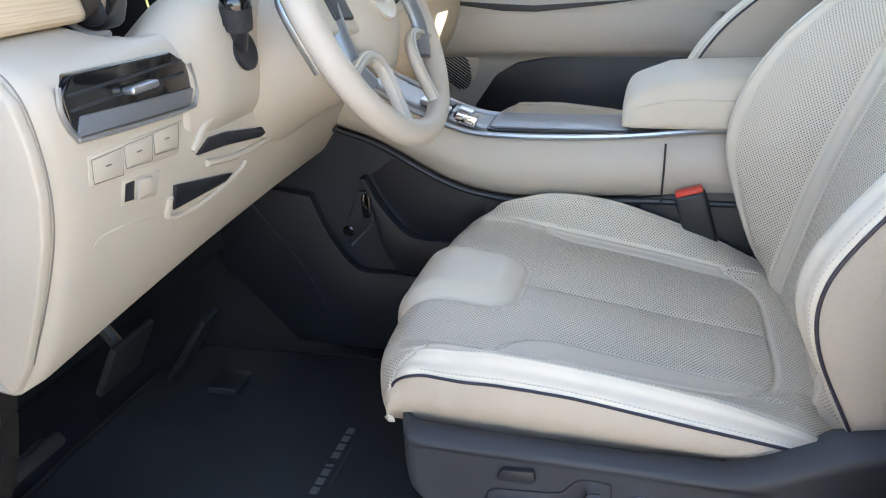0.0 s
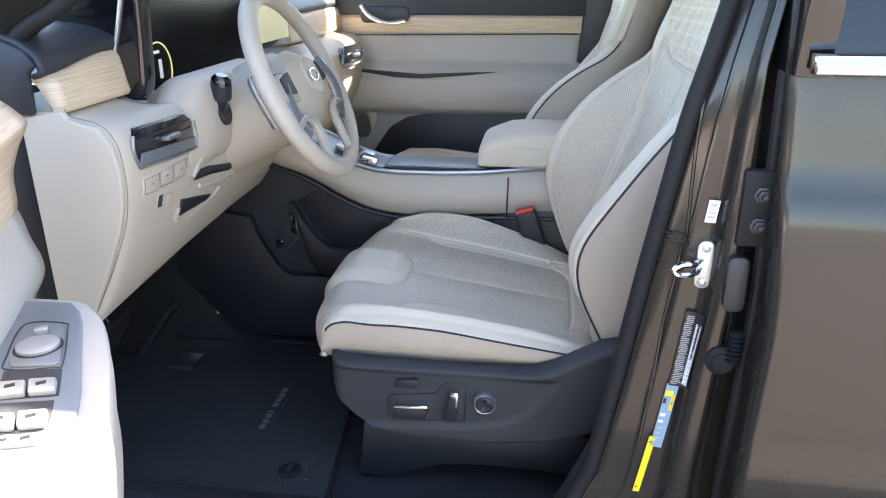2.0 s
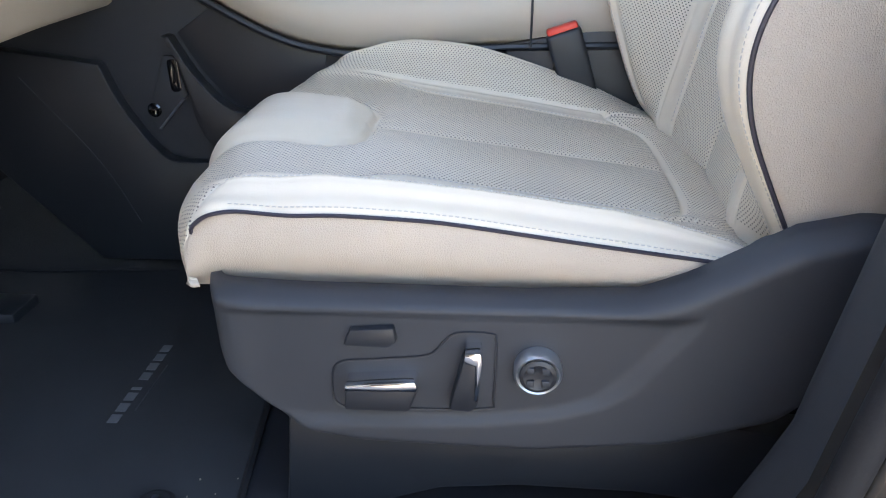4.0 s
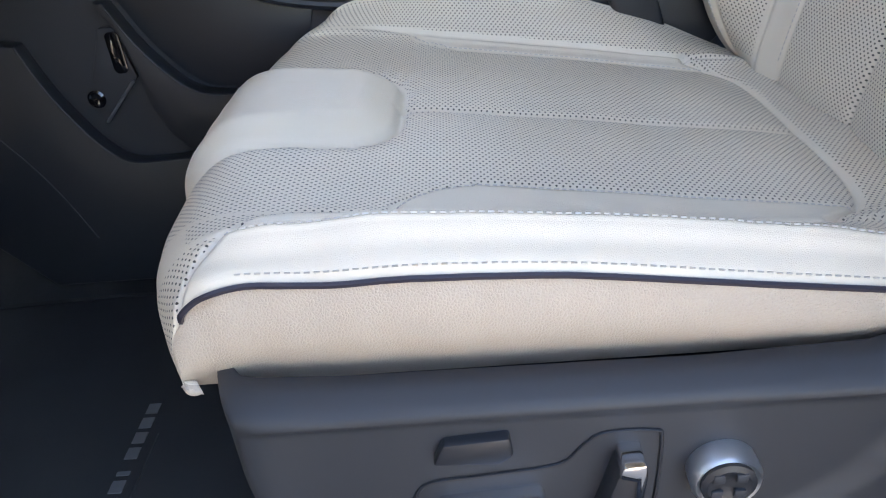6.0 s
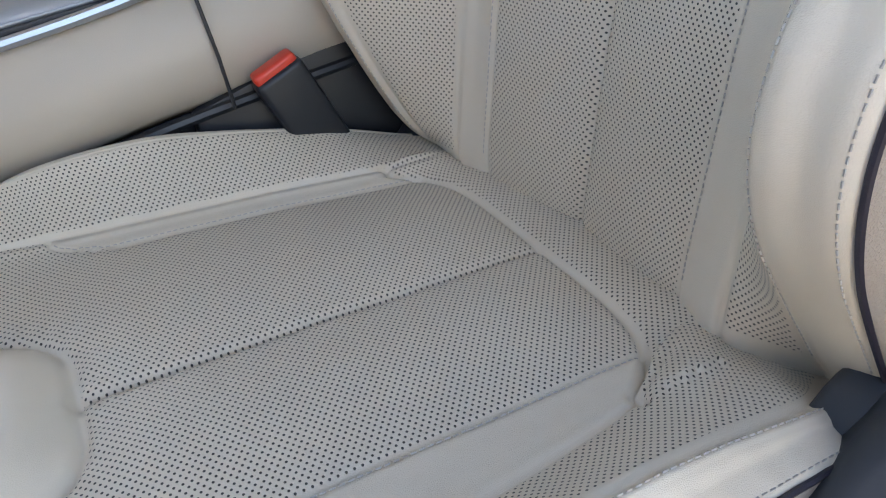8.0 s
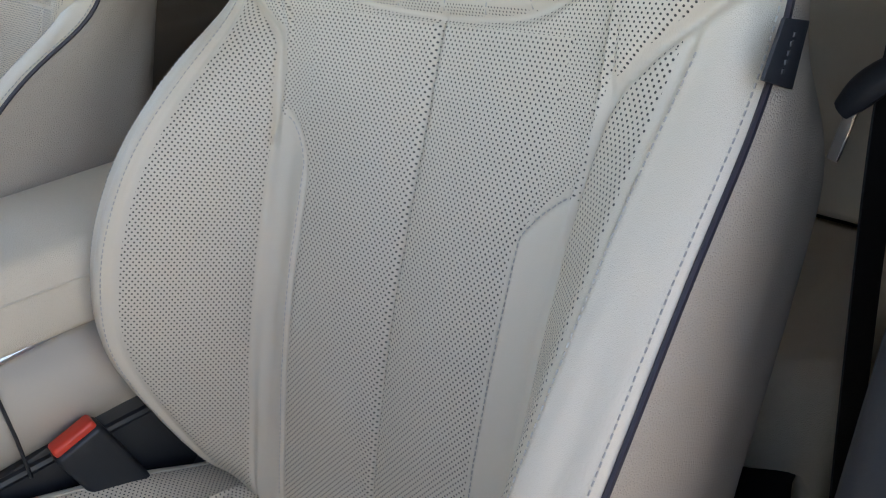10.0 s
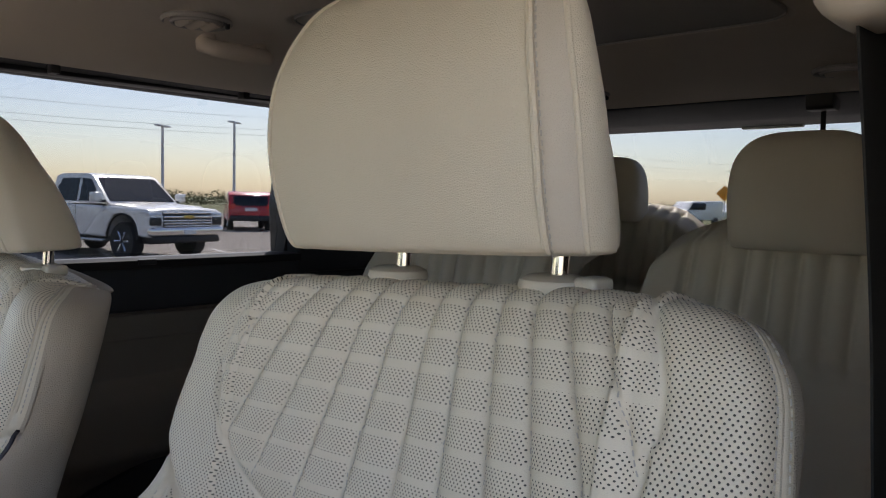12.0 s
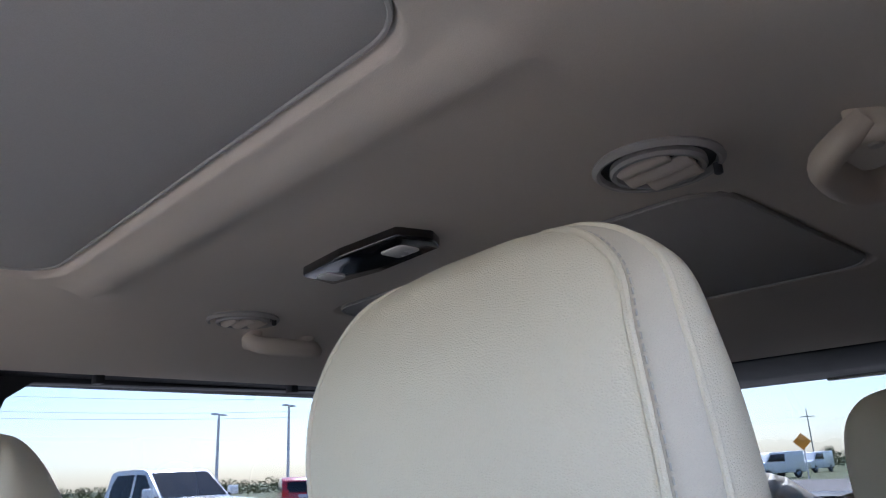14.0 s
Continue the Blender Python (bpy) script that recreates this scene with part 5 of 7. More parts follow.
# instrument cluster and screen
part("cluster_hood", prism([(-.46, 1.20), (-.362, 1.186), (-.338, 1.176), (-.318, 1.180), (-.308, 1.205), (-.304, 1.26), (-.300, 1.34), (-.300, 1.42), (-.33, 1.46), (-.46, 1.46)], "y", -.655, -.612, .014, 4), gloss_black, dash, "gloss black end of the instrument hood")
part("cluster_rim", tube([(x, -.657, z) for x, z in spline([(-.305, 1.44), (-.320, 1.38), (-.336, 1.32), (-.353, 1.265), (-.366, 1.215), (-.360, 1.190), (-.335, 1.176), (-.310, 1.176)], 40)], .0042, 8), satin, dash)
part("instrument_screen", rbox(-.47, -.452, -.62, .20, 1.06, 1.46, .006), screen_black, dash, "dark instrument display")
dial = glowing("dial_glow", (0.75, 0.70, 0.30), 0.10)
part("dial_ring", tube([(-.450, -.338 + .056 * math.cos(a), 1.190 + .056 * math.sin(a)) for a in np.linspace(0, 2 * math.pi, 40)[:-1]], .0016, 6, True), dial, dash, "pale yellow lit dial ring")
icon = glowing("icon_glow", (0.7, 0.72, 0.75), 0.06)
for y, z, w, h in ((-.330, 1.190, .006, .020), (-.345, 1.226, .016, .003), (-.350, 1.118, .010, .003), (-.30, 1.120, .010, .003)):
    part("display_mark", rbox(-.4515, -.4495, y - w, y + w, z - h, z + h, .0005, 1), icon, dash)
part("center_screen", prism([(-.10, 1.20), (.18, 1.20), (.18, 1.33), (-.10, 1.33)], "x", -.345, -.332, .004), gloss_black, dash)
part("screen_picture", rbox(-.332, -.3305, -.088, .168, 1.216, 1.322, .0005, 1), glowing("screen_glow", (0.60, 0.58, 0.36), 0.05), dash, "lit map picture")
vr = part("air_vent", prism([(.42, 1.11), (.66, 1.10), (.68, 1.13), (.66, 1.155), (.44, 1.16), (.41, 1.14)], "x", -.268, -.248, .005, 3), gloss_black, dash)
part("vent_rim", tube([(-.246, y, z) for y, z in spline([(.41, 1.14), (.42, 1.105), (.66, 1.096), (.685, 1.13)], 20)], .005, 8), satin, vr)
part("vent_tab", rbox(-.245, -.228, .52, .56, 1.122, 1.132, .003, 3), satin, vr)

# steering wheel
HUB, TILT = Vector((-.122, -.355, 1.168)), radians(25)
wheel_m = Matrix.Translation(HUB) @ Matrix.Rotation(-TILT, 4, "Y")
wheel = thing("steering_wheel", "beige leather steering wheel with silver spokes", "steering wheel", HUB)


def on_wheel(bm):
    """Local wheel space: x towards the driver, y right, z up the wheel."""
    return moved(bm, wheel_m)


part("rim", on_wheel(tube([(0, .190 * math.cos(a), .190 * math.sin(a)) for a in np.linspace(0, 2 * math.pi, 97)[:-1]], .0170, 14, True, flat=1.12)), leather_grip, wheel, "beige leather rim", angle=0)
hub = part("hub_pad", on_wheel(sheet([[(-.012 + .036 * (1 - t ** 2.8), .104 * t * math.cos(a), .008 + (.068 if math.sin(a) > 0 else .100) * t * math.sin(a)) for a in np.linspace(0, 2 * math.pi, 49)[:-1]] for t in np.linspace(.02, 1, 12)] + [[(-.05, .075 * math.cos(a), .008 + .06 * math.sin(a)) for a in np.linspace(0, 2 * math.pi, 49)[:-1]]], closed_v=True, cap=True)), trim_beige, wheel, "beige padded hub", angle=0)
part("emblem_dish", on_wheel(lathe([(.040, -.004), (.041, .0), (.038, .0025), (.036, .0015), (.004, .0018)], (.0245, 0, .008), "x", 40)), trim_beige, hub)
part("emblem", on_wheel(tube([(.028, .021 * math.cos(a), .008 + .0125 * math.sin(a)) for a in np.linspace(0, 2 * math.pi, 33)[:-1]], .0016, 6, True)), chrome, hub, "plain chrome oval badge")
for sgn in (-1, 1):
    sp = part("spoke", on_wheel(prism([(sgn * .07, -.030), (sgn * .172, -.016), (sgn * .172, .028), (sgn * .07, .042)], "x", -.018, .006, .006, 3)), trim_beige, wheel)
    part("spoke_buttons", on_wheel(prism([(sgn * .085, -.012), (sgn * .135, -.006), (sgn * .135, .026), (sgn * .085, .034)], "x", .004, .011, .003, 3)), plastic_dark, sp, "dark button cluster")
    part("spoke_trim", on_wheel(tube(spline([(.004 + .006 * sgn, sgn * .104, .034), (.008 + .006 * sgn, sgn * .124, .004), (.006 + .006 * sgn, sgn * .133, -.036), (.002 + .004 * sgn, sgn * .130, -.070), (.0, sgn * .114, -.098)], 20), .0135, 10, flat=.5)), silver_paint, wheel, "satin silver spoke")
    loop = [(.0, sgn * .168, -.078), (.004, sgn * .11, -.062), (.004, sgn * .075, -.070), (.003, sgn * .062, -.10), (.0, sgn * .068, -.162)]
    part("lower_spoke", on_wheel(tube(spline(loop, 24), .010, 10, flat=.8)), leather_grip, wheel)
    part("lower_spoke_trim", on_wheel(tube([(x + .007, y, z) for x, y, z in spline(loop, 24)], .0048, 8)), trim_light, wheel, "pale smooth edge")
    pd = [(-.045, sgn * .125, .055), (-.040, sgn * .158, .045), (-.038, sgn * .165, 0), (-.040, sgn * .155, -.052)]
    part("paddle", on_wheel(tube(spline(pd, 20), .0065, 8, flat=.5)), satin, wheel, "satin metal shift paddle")
part("column_shroud", on_wheel(sheet([[(x, r * math.cos(a), -.005 + r * .85 * math.sin(a)) for a in np.linspace(0, 2 * math.pi, 33)[:-1]] for x, r in ((-.03, .06), (-.04, .105), (-.075, .115), (-.14, .112), (-.22, .125))], closed_v=True)), trim_beige, dash, angle=0)
for sgn in (-1,):
    s = thing("stalk", "dark control stalk with a knurled end", "control stalk", on_wheel(bmesh.new()) and HUB)
    pts = [(-.262, -.492, 1.118), (-.246, -.505, 1.142), (-.236, -.513, 1.168)]
    part("stem", tube(pts, .0145, 14), plastic_black, s)
    part("collar", tube([(-.238, -.512, 1.162), (-.232, -.518, 1.190)], .0200, 18), plastic_dark, s)
    part("cap", tube([(-.232, -.518, 1.190), (-.230, -.520, 1.199), (-.228, -.521, 1.206)], [.0200, .0185, .011], 18), gloss_black, s)
    for k in range(20):
        a = k * math.pi / 10
        part("knurl", rbox(-.237 + .0198 * math.cos(a) - .001, -.237 + .0198 * math.cos(a) + .001, -.514 + .0198 * math.sin(a) - .0012, -.514 + .0198 * math.sin(a) + .0012, 1.166, 1.182, .0004, 1), plastic_black, s)

# centre console
console = thing("center_console", "centre console in beige and satin silver", "center console", (.1, 0, .41))
for sgn in (-1, 1):
    top = [(.55, .925), (.40, .925), (.2, .906), (.0, .903), (-.09, .918), (-.2, .965), (-.33, 1.03)]
    bot = [(.55, .80), (.25, .797), (.10, .785), (-.02, .793), (-.11, .82), (-.23, .884), (-.33, .918), (-.40, .95)]
    T, B = spline(top, 40), spline(bot, 40)
    G = []
    for (x1, z1), (x0, z0) in zip(T, B):
        G.append([(x0 + (x1 - x0) * t, sgn * (.085 - .020 * t + .018 * math.sin(math.pi * t) - .02 * (1 - t) ** 4), z0 + (z1 - z0) * t) for t in np.linspace(0, 1, 14)])
    part("side_panel", sheet(G, .008), trim_beige, console, "padded beige side panel", angle=0)
    part("top_edge", tube([(x, sgn * .072, z + .004) for x, z in T], .0055, 8), satin, console, "satin edge strip")
    part("lower_edge", tube([(x, sgn * .080, z - .002) for x, z in B], .006, 8), plastic_black, console)
part("panel_seam", tube([(.296, -.100, .80), (.297, -.101, .85), (.297, -.088, .905)], .0018, 6), plastic_black, console)
G = [[(x, y, z + .010 - .02 * (abs(y) / .07) ** 6) for y in np.linspace(-.07, .07, 15)] for x, z in spline([(.55, .925), (.40, .925), (.2, .906), (.0, .903), (-.09, .918), (-.2, .965), (-.33, 1.03)], 50)]
part("top_plate", sheet(G, .01), silver_paint, console, "satin silver top", angle=0)
part("storage_lid", prism(rounded(-.02, .24, -.052, .052, .012), "z", .914, .9185, .002), silver_paint, console, "silver sliding lid")
part("lid_gap", prism(rounded(-.026, .245, -.058, .058, .014), "z", .908, .9145, .001), plastic_black, console)
for i, (x, y) in enumerate([(-.075, -.035), (-.075, 0), (-.11, -.04), (-.11, -.005), (-.14, -.035), (-.14, 0)]):
    part("button", moved(rbox(-.014, .014, -.014, .014, -.004, .006, .002), Matrix.Translation((x, y, .932 + (-.075 - x) * .38)) @ Matrix.Rotation(radians(18), 4, "Y")), satin if i % 3 else plastic_dark, console)
part("gear_key", moved(rbox(-.02, .02, -.016, .016, -.006, .010, .003), Matrix.Translation((-.062, -.052, .928)) @ Matrix.Rotation(radians(15), 4, "Y")), chrome, console, "bright gear selector key")
ARM = spline([(-.092, .932), (-.101, .941), (-.102, .985), (-.092, 1.016), (-.06, 1.024), (0, 1.026), (.06, 1.024), (.092, 1.016), (.102, .985), (.101, .941), (.092, .932)], 41)


def arm_ring(x):
    f = float(np.interp(x, [.222, .228, .238, .255, .30, .56], [.42, .58, .68, .76, .95, 1.04]))
    n = float(np.interp(x, [.222, .228, .238, .255], [.90, .95, .985, 1.0]))
    return [(x, y * n, .932 + (z - .932) * f + .010 * (1 - n)) for y, z in ARM]


part("armrest", sheet([arm_ring(x) for x in np.r_[.222, .225, .228, .233, .238, .246, .255, np.linspace(.27, .56, 12)]], cap=True), leather, console, "padded beige armrest", angle=0)
part("armrest_seam", tube([(x, -.1025, .968 + .016 * min(1, (x - .24) / .06)) for x in np.linspace(.245, .56, 12)], .0012, 5), leather, console)
# dark lower console with a hollow
low = [(.60, .80), (.25, .80), (-.02, .796), (-.11, .822), (-.23, .886), (-.36, .935), (-.52, .98), (-.62, .80), (-.50, .58), (-.40, .42), (.60, .42)]
part("lower_body", prism(low, "y", -.058, .058, .008), plastic_dark, console, "dark plastic lower console")
left_edge = spline([(-.391, .770), (-.371, .712), (-.345, .663), (-.321, .629), (-.29, .607), (-.216, .606), (-.10, .606)], 40)
part("front_panel", prism([tuple(q) for q in left_edge] + [(-.10, .42), (-.46, .42), (-.62, .60), (-.60, .80)], "y", -.082, -.056, .003), plastic_black, console, "black side panel round the hollow")
part("hollow_edge", tube([(x, -.083, z) for x, z in left_edge], .0016, 6), plastic_dark, console)
right_edge = spline([(-.266, .813), (-.242, .766), (-.219, .733), (-.189, .703), (-.152, .691), (-.05, .690)], 30)
part("divider", prism([tuple(q) for q in right_edge] + [(-.05, .606), (-.200, .612), (-.228, .646), (-.243, .685), (-.248, .728), (-.258, .775), (-.278, .815)], "y", -.086, -.056, .003), plastic_black, console)
part("hollow_edge", tube([(x, -.087, z) for x, z in right_edge], .0016, 6), plastic_dark, console)
part("floor_seam", tube([(x, -.083, z) for x, z in spline([(-.529, .75), (-.487, .695), (-.436, .626), (-.402, .565), (-.374, .496)], 20)], .0014, 5), plastic_dark, console)
part("second_hollow", prism([tuple(q + np.array([.006, .003])) for q in right_edge] + [(-.02, .786), (-.11, .812), (-.20, .855)], "y", -.0605, -.055, .001), plastic_black, console, "dark open hollow")
pl = part("port_plate", prism([(-.290, .780), (-.272, .780), (-.258, .716), (-.268, .706), (-.318, .656), (-.330, .690)], "y", -.064, -.056, .002), plastic_dark, console, "plate with charging sockets")
part("socket", prism(rounded(-.284, -.266, .722, .775, .007), "y", -.0665, -.062, .002), gloss_black, pl)
part("socket", lathe([(.011, .0), (.012, -.003), (.009, -.005), (.007, -.002), (.002, -.001)], (-.318, -.0645, .692), "y", 18), gloss_black, pl)
part("port_strip", tube([(-.264, -.0665, .712), (-.314, -.0665, .660)], .0022, 6), satin, pl)
part("rear_pocket", prism([(.26, .80), (.60, .86), (.60, .52), (.24, .52)], "y", -.080, -.055, .006), plastic_black, console)

buckle = thing("seat_buckle", "black seat belt buckle with a red button", "seat buckle", (.37, -.105, .70))
bmtx = Matrix.Translation((.345, -.105, .815)) @ Matrix.Rotation(radians(-18), 4, "Y")
part("buckle_body", moved(rbox(-.026, .026, -.014, .014, -.11, .010, .006, 3), bmtx), plastic_black, buckle)
part("buckle_button", moved(rbox(-.023, .023, -.010, .010, .002, .018, .004, 3), bmtx), red_plastic, buckle, "red release button")

# pedals and mat
mat = thing("floor_mat", "dark carpet floor mat with a row of silver marks", "floor mat", (-.3, -.45, .41))
part("mat_sheet", prism([(-.02, -.735), (-.015, -.70), (-.045, -.42), (-.06, -.16), (-.30, -.12), (-.66, -.14), (-.70, -.18), (-.70, -.70), (-.66, -.745), (-.40, -.755)], "z", .408, .420, .004), mat_fabric, mat)
part("mat_binding", tube([(x, y, .417) for x, y in spline([(-.02, -.735), (-.015, -.70), (-.045, -.42), (-.06, -.16), (-.30, -.12), (-.66, -.14), (-.70, -.18), (-.70, -.70), (-.66, -.745), (-.40, -.755)], 80, True)], .005, 6, True), rubber, mat)
marks = material("mark_silver", (0.13, 0.135, 0.145), 0.5, 0.2, var=0.1, bump=0.0)
for k in range(8):
    part("mark", rbox(-.231, -.217, -.526 + k * .0225, -.526 + k * .0225 + (.006 if k == 3 else .0165), .420, .4212, .0004, 1), marks, mat, "plain silver bar" if k == 0 else "")
part("mark_line", rbox(-.206, -.2045, -.50, -.40, .420, .4208, 0), plastic_dark, mat)
part("mat_fixing", lathe([(.024, 0), (.024, .005), (.019, .008), (.012, .006), (.002, .006)], (-.11, -.66, .419), "z", 28), rubber, mat, "round black fixing knob")
part("fixing_bar", rbox(-.114, -.106, -.672, -.648, .425, .430, .002), plastic_dark, mat)
crumbs = material("crumbs", (0.34, 0.28, 0.21), 0.9, var=0.2, bump=0.0)
random.seed(11)
bm = bmesh.new()
for k in range(9):
    bmesh.ops.create_icosphere(bm, subdivisions=1, radius=.0009 + .0011 * random.random(), matrix=Matrix.Translation((-.13 + .10 * random.random(), -.70 + .09 * random.random(), .4225)))
ob = tagged(part("crumbs", bm, crumbs), "crumbs of dirt on the mat", "crumbs", kind="stuff")

pedal = thing("brake_pedal", "black pedal on a dark steel arm", "pedal", (-.63, -.45, .5))
part("arm", tube([(-.72, -.45, .80), (-.64, -.45, .66), (-.60, -.45, .60)], .012, 8), plastic_black, pedal)
part("pad", moved(rbox(-.06, .06, -.055, .055, -.008, .008, .006), Matrix.Translation((-.60, -.45, .59)) @ Matrix.Rotation(radians(-60), 4, "Y")), rubber, pedal)
pedal = thing("accelerator_pedal", "long black accelerator pedal hinged on the floor", "pedal", (-.60, -.27, .42))
part("pad", moved(rbox(-.10, .10, -.028, .028, -.008, .008, .006), Matrix.Translation((-.60, -.27, .50)) @ Matrix.Rotation(radians(-55), 4, "Y")), plastic_black, pedal)
part("foot", rbox(-.56, -.49, -.305, -.235, .408, .435, .006), plastic_black, pedal)
rest = thing("footrest", "dark ribbed rubber footrest beside the pedals", "footrest", (-.62, -.68, .42))
part("pad", moved(rbox(-.13, .13, -.05, .05, -.012, .012, .008), Matrix.Translation((-.66, -.70, .50)) @ Matrix.Rotation(radians(-40), 4, "Y")), rubber, rest)
for k in range(5):
    part("rib", moved(rbox(-.10 + k * .045, -.075 + k * .045, -.04, .04, .010, .018, .003), Matrix.Translation((-.66, -.70, .50)) @ Matrix.Rotation(radians(-40), 4, "Y")), plastic_dark, rest)

# ---- far doors ----
def far_door(name, label, x0, x1, belt, wood_z, pane_pts, front):
    d = thing(name, label, "car door", ((x0 + x1) / 2, .80, .45))
    P = []
    for z in np.linspace(.45, belt, 60):
        y = .775
        y -= .055 * float(smooth(.90, .935, z) * smooth(1.075, 1.055, z))      # armrest
        y += .012 * float(smooth(.90, .86, z))
        row = []
        for x in np.linspace(x0, x1, 30):
            row.append((x, y, z))
        P.append(row)
    # the rear door's dimness is put into its trim colour
    part("trim_panel", sheet(P, .01), trim_light if front else trim_beige_dark, d, "pale trim panel" if front else "beige trim panel, coloured darker for the dim rear", angle=0)
    part("wood_strip", prism([(.775, wood_z), (.757, wood_z + .004), (.755, wood_z + .055), (.775, wood_z + .06)], "x", x0 + .01, x1 - .01, .003), wood_light if front else trim_beige_dark, d, "pale wood strip" if front else "beige strip, coloured darker for the dim rear")
    part("top_trim", prism([(.775, wood_z + .06), (.752, wood_z + .064), (.756, belt - .01), (.775, belt + .005), (.85, belt + .005), (.85, wood_z)], "x", x0, x1, .006), plastic_dark, d, "dark soft top of the door")
    part("door_skin", rbox(x0, x1, .86, .93, .44, belt, .02), paint, d)
    p = part("window_pane", prism(pane_pts, "y", .838, .842, 0.0), glass_clear if front else glass_privacy, d, "clear window" if front else "lightly tinted window")
    p.visible_shadow = not front
    lip = [(-.30, .50), (.46, .50), (.46, .955), (.341, .944), (.212, .93), (.03, .91), (-.114, .884), (-.178, .847), (-.24, .76)] if front else [(x0 + .08, .50), (x1 - .04, .50), (x1 - .04, .945), (x0 + .42, .925), (x0 + .23, .86), (x0 + .15, .78)]
    part("pocket", prism(lip, "y", .755, .785, .008), plastic_black, d, "dark lower door pocket")
    return d


fd = far_door("front_door", "far front door with pale trim, wood strip and dark pocket, closed", -.62, .50, 1.34, 1.176, [(-.55, 1.33), (.48, 1.33), (.50, 1.70), (-.22, 1.70), (-.55, 1.45)], True)
part("arm_slot", prism([(-.332, 1.064), (-.261, 1.050), (-.141, 1.033), (-.051, 1.030), (.116, 1.044), (.222, 1.057), (.10, 1.053), (-.061, 1.046), (-.261, 1.060)], "y", .704, .735, .002), plastic_dark, fd, "dark slot in the armrest")
part("arm_pad", sheet([[(x, y, z) for y, z in spline([(.735, .925), (.712, .94), (.704, .98), (.708, 1.02), (.722, 1.04), (.75, 1.045)], 16)] for x in np.linspace(-.37, .43, 20)], .006), trim_light, fd, "pale padded armrest", angle=0)
part("strip_gap", tube([(x, .7545, 1.170 + .012 * (x + .35)) for x in np.linspace(-.58, .48, 6)], .0022, 6), plastic_dark, fd)
sp = part("speaker", lathe([(.075, .0), (.078, -.004), (.070, -.008), (.01, -.012)], (-.305, .77, .885), "y", 32), trim_beige, fd, "round speaker grille")
for k in range(-7, 8):
    w = math.sqrt(max(.0, .068 ** 2 - (k * .009) ** 2))
    part("grille_slot", moved(rbox(-w, w, -.002, .002, -.0022, .0022, .001, 1), Matrix.Translation((-.305, .758, .885 + k * .009)) @ Matrix.Rotation(radians(35), 4, "Y")), plastic_black, sp)
hd = part("inner_handle", tube(spline([(-.265, .752, 1.27), (-.23, .738, 1.235), (-.17, .733, 1.215), (-.11, .740, 1.222)], 20), .011, 10, flat=.6), chrome, fd, "bright inner handle")
part("handle_cup", prism(rounded(-.27, -.10, 1.212, 1.266, .02), "y", .748, .757, .003), plastic_black, hd)
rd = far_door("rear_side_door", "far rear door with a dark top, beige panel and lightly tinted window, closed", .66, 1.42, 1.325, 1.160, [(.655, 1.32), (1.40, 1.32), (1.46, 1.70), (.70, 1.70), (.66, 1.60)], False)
part("window_frame", prism([(.64, 1.32), (.675, 1.32), (.675, 1.58), (.70, 1.66), (.74, 1.690), (1.46, 1.698), (1.46, 1.74), (.64, 1.74)], "y", .80, .86, .004), plastic_black, rd)
part("window_frame", prism([(1.385, 1.32), (1.44, 1.32), (1.50, 1.72), (1.445, 1.72)], "y", .80, .86, .004), plastic_black, rd)
for x in (.832, 1.236):
    part("shade_hook", rbox(x - .008, x + .008, .735, .76, 1.685, 1.708, .002), plastic_black, rd, "small black sunblind hook")
part("belt_seal", prism([(.745, 1.312), (.745, 1.330), (.80, 1.332), (.80, 1.31)], "x", .66, 1.40, .003), rubber, rd)
part("sunblind_tab", rbox(.99, 1.03, .742, .752, 1.320, 1.332, .002), plastic_black, rd)

# ---- driver's door, open ----
DO = Vector((-.225, -1.088, 0))
DL, DN = Vector((.587, -.81, 0)), Vector((.81, .587, 0))
door_m = Matrix(((DL.x, DN.x, 0, DO.x), (DL.y, DN.y, 0, DO.y), (0, 0, 1, 0), (0, 0, 0, 1)))   # local: x along the door, y inwards, z up
dd = thing("driver_door", "open driver's door with grey switch panel, pale trim and wood", "car door", (DO.x, DO.y, .4))


def on_door(bm):
    return moved(bm, door_m)


def recess(x):
    """how far the trim stands back from the front edge of the door, along it"""
    return float(np.interp(x, [-.085, 0, .08, .15, .2, .4, .95], [0, .018, .034, .049, .058, .085, .09]))


part("trim_panel", on_door(sheet([[(x + .05 * max(0.0, (1.0 - z)), y - recess(x), z) for y, z in spline([(-.030, 1.115), (-.023, 1.09), (-.018, 1.06), (-.010, 1.03), (-.014, 1.0), (-.05, .94), (-.075, .80), (-.08, .60), (-.09, .45)], 30)] for x in np.linspace(-.085, .95, 30)], .008)), trim_light, dd, "pale grey trim panel", angle=0)
part("wood_panel", on_door(sheet([[(x - .03 * t, y - recess(x), z) for t, (y, z) in zip(np.linspace(0, 1, 22), spline([(-.028, 1.098), (-.022, 1.112), (-.020, 1.15), (-.008, 1.182), (.006, 1.208), (.004, 1.218), (-.020, 1.242), (-.055, 1.258)], 22))] for x in np.linspace(-.075, .95, 30)], .006)), wood_light, dd, "pale wood trim", angle=0)
ms = part("memory_switch", on_door(sheet([[(x, -.0075 + .004 - .026 * k - recess(x), 1.2295 + .005 + .0175 * k) for k in (0, .5, 1)] for x in np.linspace(.0, .15, 8)], .006)), silver_paint, dd, "grey seat memory switches")
for x in (.006, .054, .102):
    part("memory_button", on_door(sheet([[(u, -.0075 + .007 - .026 * k - recess(u), 1.2295 + .009 + .0175 * k) for k in (.15, .5, .85)] for u in np.linspace(x, x + .042, 4)], .003)), satin, ms)
